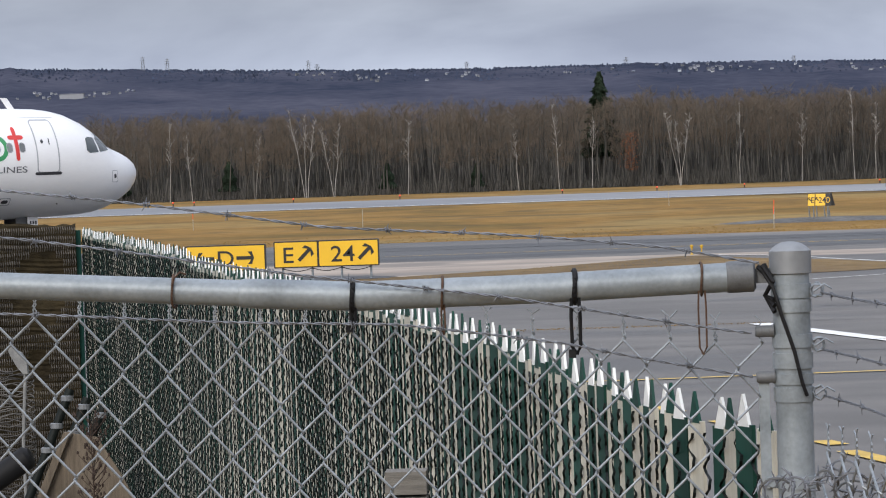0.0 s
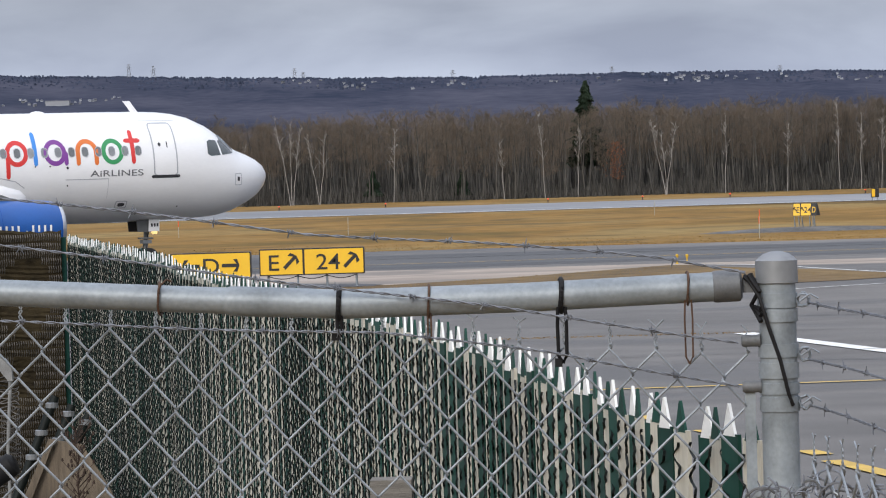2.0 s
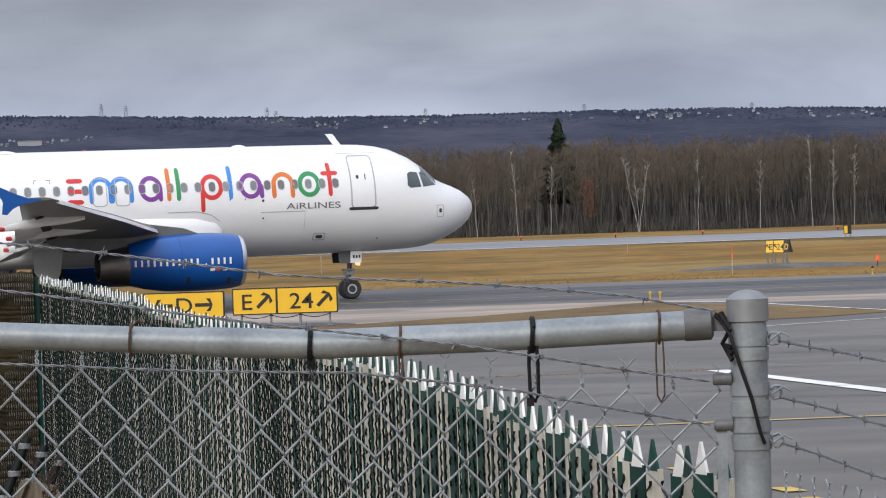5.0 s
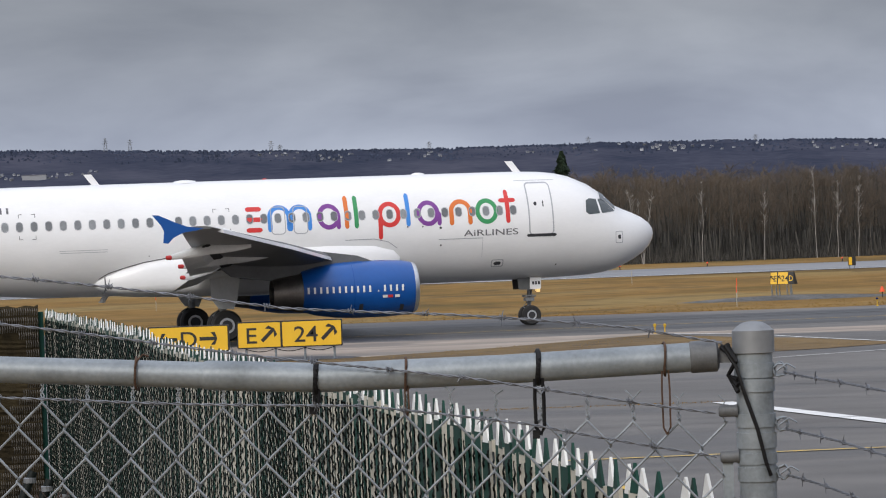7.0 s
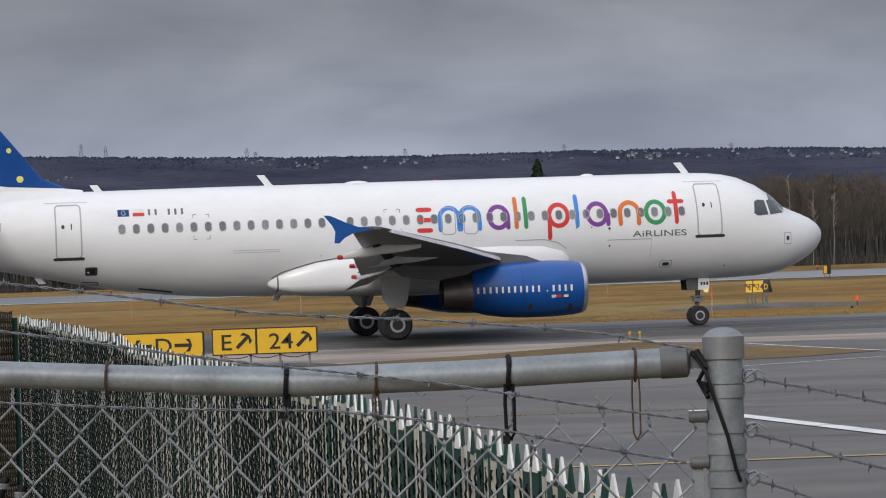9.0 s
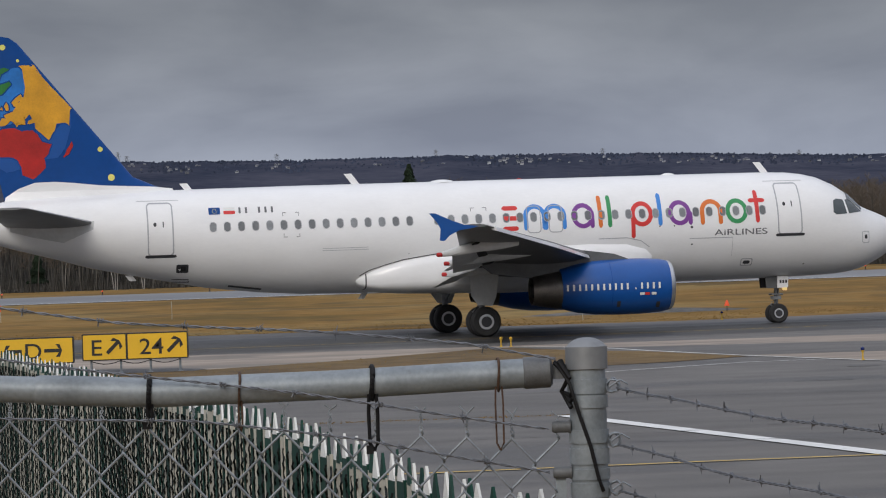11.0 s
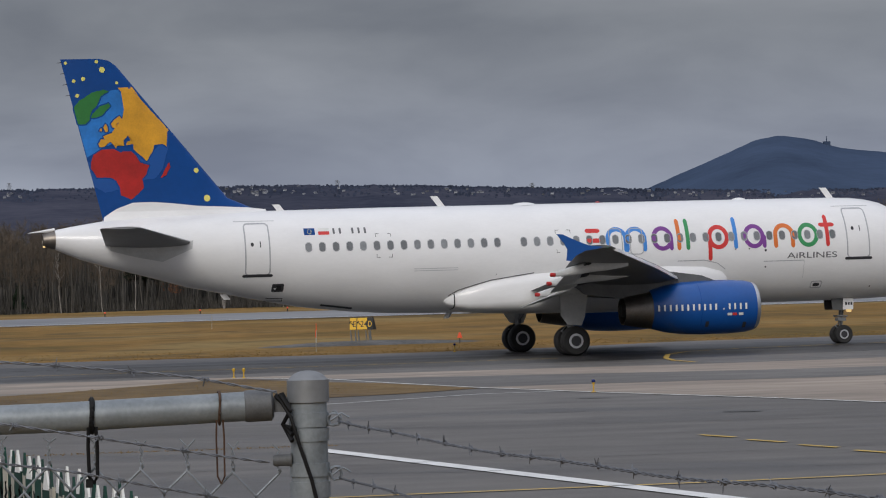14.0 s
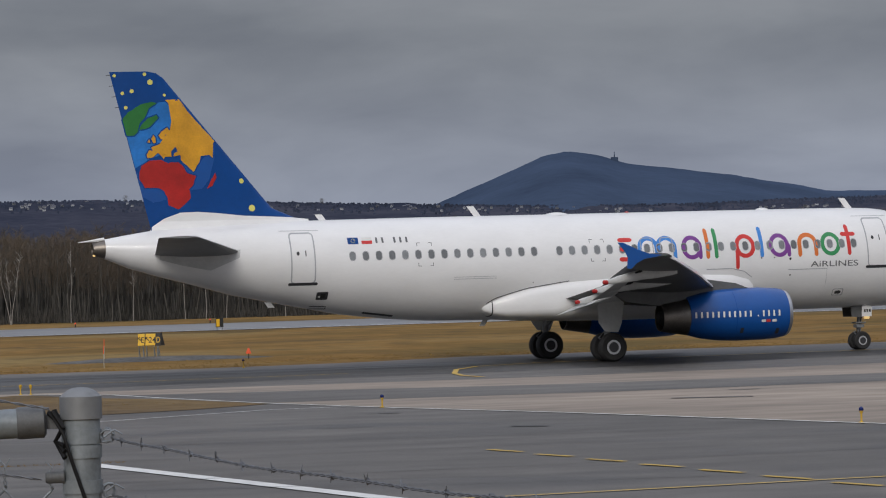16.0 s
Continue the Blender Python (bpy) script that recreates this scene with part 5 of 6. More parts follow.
RAIL = [(-2.2, 3.195), (-1.0, 3.168), (-0.56, 3.140), (-0.40, 3.131), (-0.1, 3.134), (0.22, 3.143), (0.30, 3.146)]


def make_rail():
    rail = empty("top_rail", -1.0, FY, 0, "galvanised steel top rail of the chain-link fence", "fence rail")
    o = Vector((1.0, 0, 0))
    pts = [o + Vector((x, 0, between(RAIL, x))) for x in (-2.2, -1.6, -1.0, -0.75, -0.585)]
    part("pipe", pipe(bmesh.new(), pts, 0.0222, 24), "galvanised", rail, smooth=True)
    pts = [o + Vector((x, 0, between(RAIL, x))) for x in (-0.60, -0.592, -0.54, -0.40, -0.25, -0.1, 0.06, 0.225)]
    part("pipe", pipe(bmesh.new(), pts, [0.0222, 0.0248, 0.0252, 0.0246, 0.0245, 0.0245, 0.0245, 0.0245], 24), "galvanised", rail, smooth=True)
    pts = [o + Vector((x, 0, between(RAIL, x))) for x in (0.212, 0.214, 0.218, 0.256, 0.260)]
    part("end_cup", pipe(bmesh.new(), pts, [0.0250, 0.0262, 0.0266, 0.0268, 0.021], 24), "fitting", rail, "dark rail end cup", smooth=True)
    part("end_lug", box(bmesh.new(), 1.254, -0.008, 3.132, 1.287, 0.006, 3.156), "fitting", rail)
    return rail


def make_tie(x, mat, drop, loose, width=0.0042):
    """A tie round the rail that holds the mesh or the wire below."""
    z = between(RAIL, x)
    name = "cable_tie" if mat == "tie" else "tie_wire"
    ob = empty(name, x, FY, 0, "black plastic cable tie round the rail" if mat == "tie" else "rusty tie wire looped round the rail", "fence tie", "ties on the rail")
    ring = [(0.0012 * math.sin(2 * a), -0.0275 * math.cos(a), z + 0.0275 * math.sin(a)) for a in [2 * math.pi * k / 24 for k in range(25)]]
    part("loop", pipe(bmesh.new(), ring, width, 6), mat, ob, smooth=True)
    if drop:
        for dx in (-loose, loose):
            part("tail", pipe(bmesh.new(), [(dx * 0.8, -0.014, z - 0.018), (dx, -0.012, z - 0.05), (dx * 0.9, -0.01, z - drop + 0.012), (0.0, -0.008, z - drop)], width * 0.8, 6), mat, ob, smooth=True)
        if mat == "tie":
            part("lock", box(bmesh.new(), -0.013, -0.016, z - drop - 0.006, -0.001, -0.002, z - drop + 0.008), mat, ob)
    else:
        part("twist", pipe(bmesh.new(), [(0.0, -0.028, z + 0.01), (0.006, -0.03, z + 0.024), (0.014, -0.022, z + 0.032), (0.022, -0.016, z + 0.028)], width * 0.8, 5), mat, ob)
    return ob


def mesh_top(x):
    return 3.050 - 0.0682 * x


def make_mesh(name, origin, along, count, top, bottom, seed, tips=True, r=0.0023, lean=0.0):
    """Woven chain link: zigzag wires that hook into one another, twisted ends on top."""
    mesh = tagged(new(name), "galvanised chain-link mesh with twisted top ends", "chain-link fence")
    rnd = random.Random(seed)
    o, u = Vector(origin), Vector(along).normalized()
    nrm = Vector((u.y, -u.x, 0))
    amp, hh, gap = 0.0189, 0.0449, 0.03785
    for k in range(count):
        x = k * gap
        zt = top(o.x + u.x * x)
        flip = 1 if k % 2 else -1
        pts = []
        for j in range(int((zt - bottom) / hh) + 1):
            sgn = flip if j % 2 else -flip
            c = o + u * (x - lean * (min(j, 9) - 1) + sgn * (amp + 0.0018) + rnd.uniform(-0.0008, 0.0008)) + Vector((0, 0, zt - j * hh))
            face = 0.0032 * sgn
            pts.append(c - u * sgn * 0.003 + nrm * face + Vector((0, 0, 0.0045)))
            pts.append(c - nrm * face * 0.2)
            pts.append(c - u * sgn * 0.003 - nrm * face + Vector((0, 0, -0.0045)))
        wire = part("mesh_wire", pipe(bmesh.new(), pts, r, 6), "wire", mesh, smooth=True)
        if tips:
            c = o + u * (x + lean - flip * amp) + Vector((0, 0, zt))
            s = u * (0.0028 * flip)
            ends = [c, c + s + Vector((0, 0, 0.010)), c - s + Vector((0, 0, 0.019)), c + s + Vector((0, 0, 0.028)), c - s * 0.5 + Vector((0, 0, 0.035)), c + u * flip * rnd.uniform(0.006, 0.014) + Vector((0, 0, 0.046 + rnd.uniform(-0.004, 0.004)))]
            part("twisted_end", pipe(bmesh.new(), ends, r * 0.65, 5), "wire", wire)
    return mesh


make_post()
make_rail()
for x, mat, drop, loose in ((-0.71, "rust", 0.0, 0.0), (-0.41, "tie", 0.054, 0.004), (-0.26, "rust", 0.07, 0.003), (-0.04, "tie", 0.112, 0.0075), (0.170, "rust", 0.125, 0.0065)):
    make_tie(x, mat, drop, loose, 0.0044 if mat == "tie" else 0.0022)
make_mesh("chain_link_fence", (-1.7993, FY - 0.005, 0), (1, 0, 0), 55, mesh_top, 0.08, 3, lean=0.0028)
barbed_wire([(-2.2, FY - 0.03, 3.50), (-1.0, FY - 0.03, 3.330), (-0.46, FY - 0.03, 3.252), (-0.18, FY - 0.03, 3.228), (0.12, FY - 0.03, 3.196), (0.265, FY - 0.03, 3.168)], seed=1)
barbed_wire([(-2.2, FY - 0.035, 3.42), (-1.0, FY - 0.035, 3.250), (-0.41, FY - 0.035, 3.160), (-0.15, FY - 0.035, 3.120), (0.25, FY - 0.03, 3.052)], seed=2)
barbed_wire([(-2.2, FY - 0.03, 3.17), (-1.0, FY - 0.03, 3.120), (-0.34, FY - 0.03, 3.082), (-0.06, FY - 0.03, 3.044), (0.25, FY - 0.02, 2.978)], seed=3)
for z, sd in ((3.116, 4), (3.022, 5), (2.944, 6)):
    barbed_wire([(0.365, FY - 0.02, z), (0.46, 4.75, z - 0.012), (0.60, 4.1, z - 0.016), (0.74, 3.5, z - 0.012), (1.0, 2.4, z), (1.24, 1.4, z)], seed=sd)
make_mesh("chain_link_return", (0.36, 5.15, 0), (0.22, -0.975, 0), 96, lambda x: 2.86, 0.08, 8)


def make_tangle():
    """Loose coils of old barbed wire caught on the mesh beside the post."""
    rnd = random.Random(31)
    heap = tagged(new("wire_tangle"), "tangle of loose dull grey barbed wire beside the corner post", "barbed wire")
    for k in range(16):
        c = Vector((rnd.uniform(0.27, 0.49), rnd.uniform(5.0, 5.16), rnd.uniform(2.78, 2.85)))
        r, tilt, ph = rnd.uniform(0.014, 0.04), rnd.uniform(-0.7, 0.7), rnd.uniform(0, 6.3)
        pts = []
        for j in range(26):
            a = ph + j / 25 * rnd.uniform(4.6, 5.2)
            q = r * (0.75 + 0.35 * j / 25)
            pts.append(c + Vector((q * math.cos(a), q * math.sin(a) * tilt, q * math.sin(a) * 0.9)))
        coil = part("coil", pipe(bmesh.new(), pts, 0.0022, 5), "barbed" if k % 5 else "fitting", heap)
        for j in range(3, 26, 6):
            d = Vector((rnd.gauss(0, 1), rnd.gauss(0, 0.5), rnd.gauss(0, 1))).normalized()
            part("barb", pipe(bmesh.new(), [pts[j] - d * 0.014, pts[j], pts[j] + d * 0.014], [0.0007, 0.0019, 0.0007], 4), "barbed", coil)
    return heap


make_tangle()


# ---- slatted fence ----
SLAT_LINE = [(0.285, 5.50), (0.13, 5.95), (-0.224, 7.98), (-1.23, 13.2), (-4.12, 25.5)]
SLAT_TOP = 2.868


def slat_mesh(body, tip, wide):
    """A flat hollow slat with its own pointed end folded from the other face."""
    bm = bmesh.new()
    w, t = wide / 2, 0.004
    prof = [(-w, 0.1), (-w, SLAT_TOP), (w, SLAT_TOP), (w, 0.1)]
    loft(bm, [[(x, -t, z) for x, z in prof], [(x, t, z) for x, z in prof]])
    n = len(bm.faces)
    prof = [(-w * 0.74, SLAT_TOP - 0.004), (-w * 0.04, SLAT_TOP + 0.054), (w * 0.04, SLAT_TOP + 0.054), (w * 0.74, SLAT_TOP - 0.004)]
    loft(bm, [[(x, -t * 1.2, z) for x, z in prof], [(x, t * 0.2, z) for x, z in prof]])
    bm.faces.ensure_lookup_table()
    for f in bm.faces[n:]:
        f.material_index = 1
    me = bpy.data.meshes.new("slat")
    bm.to_mesh(me)
    bm.free()
    me.materials.append(M[body])
    me.materials.append(M[tip])
    return me


def make_slat_fence():
    fence = tagged(new("slat_fence"), "chain-link fence filled with green and beige privacy slats", "slat fence")
    pts = [Vector((x, y, 0)) for x, y in SLAT_LINE]
    seg = [(a, b, (b - a).length) for a, b in zip(pts, pts[1:])]
    total = sum(s[2] for s in seg)

    def at(d):
        # the fence sags a little between its middle posts
        sag = Vector((0, 0, -0.034 * min(1, max(0, (d - 4.6) / 2.5)) * min(1, max(0, (12.7 - d) / 1.0))))
        for a, b, n in seg:
            if d <= n:
                return a.lerp(b, d / n) + sag, (b - a).normalized()
            d -= n
        return seg[-1][1], (seg[-1][1] - seg[-1][0]).normalized()
    green, beige = slat_mesh("slat_green", "slat_tip", 0.066), slat_mesh("slat_beige", "slat_green", 0.066)
    pitch = 0.0785
    rnd = random.Random(11)
    wires_v, wires_f = [], []
    for k in range(int(total / pitch)):
        c, u = at(k * pitch)
        ob = new("slat", green if k % 2 else beige)
        ob.parent = fence
        ang = math.degrees(math.atan2(u.y, u.x)) + 180
        out = Vector((-abs(u.y), -abs(u.x), 0)).normalized() * (0.0008 if k % 2 else 0.0)
        ob.matrix_basis = pose(c.x + out.x, c.y + out.y, c.z + rnd.uniform(-0.014, 0.010), 0, rnd.uniform(-0.5, 0.5), ang + ((4, 1) if c.y < 9 else (1, 3))[1 - k % 2] + rnd.uniform(-5, 5))
        # dark mesh wire that loops round the slat edges
        c2, _ = at(min(total, (k + 0.5) * pitch))
        front = Vector((-abs(u.y), -abs(u.x), 0)).normalized()
        z = SLAT_TOP - 0.03
        line = []
        j = k % 2 * 3 + (1 if rnd.random() < 0.15 else 0)
        z += rnd.uniform(-0.004, 0.004)
        while z > 0.55:
            ph = j % 6
            du = (-0.020, -0.026, -0.016, 0.010, 0.024, 0.010)[ph]
            df = (0.010, 0.014, 0.011, 0.006, 0.004, 0.006)[ph]
            line.append(c2 + u * du + front * df + Vector((0, 0, z)))
            z -= 0.0092
            j += 1
        for a, b in zip(line, line[1:]):
            base = len(wires_v)
            r = 0.0036 if c.y < 9 else 0.0042
            for p in (a, b):
                wires_v += [p + Vector((r, 0, 0)), p + Vector((-r * 0.5, -r * 0.8, 0)), p + Vector((-r * 0.5, r * 0.8, 0))]
            for i in range(3):
                m = (i + 1) % 3
                wires_f.append((base + i, base + m, base + 3 + m, base + 3 + i))
    ob = from_lists("mesh_weave", wires_v, wires_f, "mesh_dark", fence, "dark vinyl-coated mesh wires woven between the slats")
    tagged(ob, kind="stuff")
    for d in (0.02, 3.1, 6.2, 9.3, 12.4, 15.5, 18.6, total):
        c, u = at(min(total, d))
        part("post", pipe(bmesh.new(), [c + Vector((0.03, 0.05, -0.02)), c + Vector((0.03, 0.05, SLAT_TOP - 0.05))], 0.024, 12), "mesh_dark", fence)
    return fence


make_slat_fence()


def make_screen_fence():
    """A fence panel hung with a loose brown wind screen."""
    fence = empty("screen_fence", -4.16, 25.45, 0, "fence hung with a crumpled dark brown wind screen", "fence")
    bm = bmesh.new()
    rows = []
    for j in range(150):
        z = 2.96 - j * 0.0195
        row = []
        for i in range(60):
            x = -i * 0.035
            wav = 0.06 * noise.noise(Vector((x * 3, z * 2, 1))) + 0.006 * math.sin(z * 140 + 5 * noise.noise(Vector((x * 2.5, z * 1.2, 4))))
            row.append(bm.verts.new((x, -0.28 * (i / 60) + wav, z + 0.012 * math.sin(x * 9) + (0.02 * noise.noise(Vector((x * 14, 0, 0))) if j == 0 else 0))))
        rows.append(row)
    for a, b in zip(rows, rows[1:]):
        for i in range(59):
            bm.faces.new((a[i], a[i + 1], b[i + 1], b[i]))
    part("screen", bm, "screen", fence, "crumpled brown screen mesh", smooth=True)
    for x in (0.0, -1.0, -2.05):
        part("post", pipe(bmesh.new(), [(x, 0.06, 0), (x, 0.06, 2.9)], 0.03, 12), "slat_green" if x == 0 else "strut", fence)
    # rows of small wire loops that stand out from the screen
    rg = np.random.default_rng(9)
    sa, sb = [], []
    for row in range(44):
        z0 = 2.93 - 0.066 * row
        for i in range(112):
            x = -0.0185 * i
            z = z0 + 0.02 * noise.noise(Vector((x * 3, row * 0.4, 2)))
            if noise.noise(Vector((x * 1.7, z * 1.5, 8))) < -0.28:
                continue
            y = -0.28 * (-x / 2.1) - 0.075 + 0.05 * noise.noise(Vector((x * 3, z * 2, 1)))
            sa += [(x, y, z), (x + 0.007, y - 0.016, z - 0.026)]
            sb += [(x + 0.007, y - 0.016, z - 0.026), (x - 0.002, y, z - 0.056)]
    n = len(sa)
    v, f = sticks(np.array(sa), np.array(sb), np.full(n, 0.0042), np.full(n, 0.0042), 3)
    net = stuff_mesh("screen_wire", v, f, "netting", "rows of small wire loops over the screen", "")
    net.parent = fence
    return fence


make_screen_fence()


def make_yard_things():
    board = empty("leaning_board", -3.2, 20.0, 0, "weathered plywood board leaning beside the slatted fence", "board")
    outline = [(-0.90, 0.0), (-0.17, 1.69), (0.0, 1.66), (0.16, 1.40), (0.26, 1.2), (0.30, 0.0)]
    part("panel", loft(bmesh.new(), [[(x, y + 0.1 * (z / 1.7), z) for x, z in outline] for y in (0, 0.02)]), "plank", board)
    part("batten", loft(bmesh.new(), [[(x, y + 0.1 * (z / 1.7), z) for x, z in ((-0.97, 0.0), (-0.21, 1.70), (-0.165, 1.70), (-0.88, 0.0))] for y in (-0.05, -0.005)]), "plank", board, "pale timber batten")
    for k in range(3):
        x0 = -3.62 + 0.09 * k
        pole = empty("leaning_pole", x0, 20.15, 0, "dark green steel pipe leaning against the fence", "pipe", "leaning pipes")
        part("pipe", pipe(bmesh.new(), [(-0.58, 0, 0), (0.2 + 0.02 * k, 0.3, 1.95 - 0.06 * k)], 0.03, 12), "mesh_dark", pole, smooth=True)
        for f in (0.8, 0.88, 0.97):
            c = Vector((-0.58, 0, 0)).lerp(Vector((0.2 + 0.02 * k, 0.3, 1.95 - 0.06 * k)), f)
            part("collar", lathe(bmesh.new(), [(0.03, -0.02), (0.042, -0.015), (0.042, 0.015), (0.03, 0.02)], 12, "z", c), "strut", pole)
    lamp = empty("floodlight", -3.645, 19.5, 0, "black cylindrical floodlight on a stake", "lamp")
    part("housing", pipe(bmesh.new(), [(-0.2, 0, 1.40), (0.10, 0.0, 1.60), (0.12, 0.0, 1.61)], [0.075, 0.075, 0.05], 20), "tie", lamp, smooth=True)
    part("stake", pipe(bmesh.new(), [(-0.14, 0, 0), (-0.14, 0, 1.42)], 0.03, 10), "tie", lamp)
    pole = empty("white_pole", -3.77, 20.6, 0, "weathered white pole with a bracket", "pole")
    part("shaft", pipe(bmesh.new(), [(0.02, 0, 0), (0.0, 0, 1.6), (0.03, 0, 2.05)], 0.012, 8), "old_paint", pole)
    part("bracket", loft(bmesh.new(), [[(x, y, z) for x, z in ((-0.02, 2.10), (-0.06, 2.17), (-0.075, 2.21), (-0.055, 2.235), (-0.03, 2.21), (0.01, 2.19), (0.045, 2.13), (0.05, 2.05), (0.02, 2.05))] for y in (-0.03, 0.03)]), "old_paint", pole)
    bale = empty("wire_roll", -4.0, 21.0, 0, "standing roll of pale wire netting", "wire roll")
    bm = bmesh.new()
    for k in range(60):
        z = 0.03 + k * 0.034
        pipe(bm, [(0.24 * math.cos(a), 0.24 * math.sin(a), z + 0.012 * math.sin(6 * a + k)) for a in [2 * math.pi * j / 28 for j in range(29)]], 0.004, 4, False)
    part("netting", bm, "netting", bale)
    weed = empty("dry_weed", -3.12, 19.4, 0, "dead brown weed stalk", "weed")
    rnd = random.Random(4)
    bm = bmesh.new()
    pipe(bm, [(0, 0, 0), (0.0, 0, 1.3), (-0.01, 0, 1.8)], [0.006, 0.005, 0.002], 5)
    for k in range(90):
        z = rnd.uniform(1.2, 1.8)
        a = rnd.uniform(0, 6.28)
        l = rnd.uniform(0.03, 0.12)
        e = Vector((l * math.cos(a), l * math.sin(a) * 0.4, z + l))
        pipe(bm, [(0, 0, z), e], [0.003, 0.002], 3)
        pipe(bm, [e, e + Vector((0, 0, 0.02))], [0.009, 0.005], 5)
    part("stalk", bm, "dead_weed", weed)
    crate = empty("grey_crate", -0.525, 8.5, 0, "weathered grey slatted crate post beside the slatted fence", "crate")
    for k in range(36):
        z = 2.52 - 0.07 * k
        part("board", box(bmesh.new(), -0.056, -0.05, z - 0.062, 0.056, 0.05, z), "grey_wood", crate)


make_yard_things()


# ---- airfield signs and lights ----
def lettering(text, size, x, z, y, parent, mat="sign_black"):
    me = text_mesh(text, size, mat, 0.004, "CENTER")
    out = new("lettering", me)
    out.parent = parent
    out.matrix_basis = pose(x, y, z, 90, 0, 0) @ Matrix.Diagonal((1.12, 1.0, 1.0, 1.0))
    return out


def arrow(x, z, y, size, turn, parent):
    """An arrow that points to the right, turned by so many degrees."""
    l, t, hd = size / 2, size * 0.10, size * 0.36
    pts = [(-l, -t), (l - t * 1.6, -t), (l - hd, -hd), (l - hd + t * 2.4, -hd), (l, -t * 0.2), (l, t * 0.2), (l - hd + t * 2.4, hd), (l - hd, hd), (l - t * 1.6, t), (-l, t)]
    c, s = math.cos(radians(turn)), math.sin(radians(turn))
    bm = bmesh.new()
    loft(bm, [[(x + c * a - s * b, y + dy, z + s * a + c * b) for a, b in pts] for dy in (0.0, -0.006)])
    return part("arrow", bm, "sign_black", parent)


def taxi_sign(x0, x1, z0, z1, y, panels, label):
    """Panels: (right end, text, text x, arrows as (x, turn))."""
    sign = empty("taxiway_sign", x0, y, 0, label, "airport sign", "taxiway signs")
    w = x1 - x0
    part("case", loft(bmesh.new(), [[(x, yy, z) for x, z in rounded(0, z0, w, z1, 0.03, 2)] for yy in (0.0, 0.26)]), "sign_black", sign, "black sign case")
    at = 0.0
    for end, text, tx, arrows in panels:
        face = part("face", loft(bmesh.new(), [[(x, yy, z) for x, z in rounded(at + 0.035, z0 + 0.035, end - 0.03, z1 - 0.035, 0.02, 2)] for yy in (-0.012, 0.004)]), "sign_yellow", sign, "yellow sign face")
        lettering(text, 0.66, tx, z0 + 0.155, -0.017, face)
        for ax, turn in arrows:
            arrow(ax, (z0 + z1) / 2 + 0.0, -0.013, 0.52, turn, face)
        at = end
    n = 3 if w < 2.6 else 4
    for k in range(n):
        x = 0.25 + (w - 0.5) * k / (n - 1)
        leg = part("leg", pipe(bmesh.new(), [(x, 0.13, 0), (x, 0.13, z0 + 0.02)], 0.035, 10), "galvanised", sign)
        part("foot", lathe(bmesh.new(), [(0.09, 0.0), (0.09, 0.02), (0.05, 0.03)], 12, "z", (x, 0.13, 0)), "galvanised", leg)
    bm = bmesh.new()
    for k in range(n - 1):
        a, b = 0.25 + (w - 0.5) * k / (n - 1), 0.25 + (w - 0.5) * (k + 1) / (n - 1)
        pipe(bm, [(a + (b - a) * f, 0.1, z0 - 0.02 - 0.09 * math.sin(math.pi * f)) for f in (0, 0.2, 0.4, 0.6, 0.8, 1)], 0.012, 5)
    part("cable", bm, "tie", sign)
    return sign


taxi_sign(-11.87, -9.49, 0.345, 1.13, 92.7, [(2.38, "D", 1.19, [(0.6, 180), (1.78, 0)])], "black and yellow taxiway sign, letter D between two arrows")
taxi_sign(-9.24, -6.13, 0.39, 1.18, 92.7, [(1.31, "E", 0.42, [(0.92, 45)]), (3.11, "24", 2.04, [(2.70, 45)])], "black and yellow taxiway sign, letter E and number 24 with arrows")
flat("sign_pad", [(-13, 91), (-9, 91.6), (-5.9, 92.4), (-5.6, 93.4), (-6.6, 95), (-9, 96), (-13, 96)], 0.018, "dark_asphalt", "dark asphalt pad under the signs", category="pavement")


def far_sign():
    sign = empty("runway_sign", 10.6, 151.0, 0, "yellow and black guidance signs on thin legs in grass", "airport sign", rz=-22)
    x = 0.0
    for wd, face, text, turn in ((0.38, "sign_yellow", "E", 135), (0.54, "sign_yellow", "24", 135), (0.23, "sign_black", "D", None)):
        case = part("panel", loft(bmesh.new(), [[(a, y + 0.18 * (z - 0.68), z) for y, z in ((0, 0.68), (0, 1.28), (0.06, 1.28), (0.2, 0.68))] for a in (x, x + wd - 0.015)]), "sign_black", sign)
        plate = part("face", loft(bmesh.new(), [[(a, y + 0.18 * (z - 0.68), z) for a, z in ((x + 0.02, 0.70), (x + wd - 0.03, 0.70), (x + wd - 0.03, 1.26), (x + 0.02, 1.26))] for y in (-0.012, -0.002)]), face, case)
        me = text_mesh(text, 0.40, "sign_black" if turn else "sign_yellow", 0.003, "CENTER")
        out = new("lettering", me)
        out.parent = case
        out.matrix_basis = pose(x + wd * (0.66 if turn else 0.5), 0.01, 0.83, 90 - 10, 0, 0) @ Matrix.Diagonal((0.92 if turn else 0.7, 1, 1, 1))
        if turn:
            arrow(x + 0.115, 1.0, 0.02, 0.22, turn, case)
        for lx in (x + 0.06, x + wd - 0.1):
            part("leg", pipe(bmesh.new(), [(lx, 0.05, 0), (lx, 0.05, 0.68)], 0.018, 6), "galvanised", sign)
            part("leg", pipe(bmesh.new(), [(lx, 0.05, 0.62), (lx, 0.3, 0.0)], 0.014, 6), "galvanised", sign)
        x += wd
    part("end_panel", loft(bmesh.new(), [[(x + dx, y, z) for y, z in ((-0.02, 0.68), (0.1, 1.3), (0.16, 1.3), (0.62, 0.68))] for dx in (0, 0.03)]), "sign_black", sign)


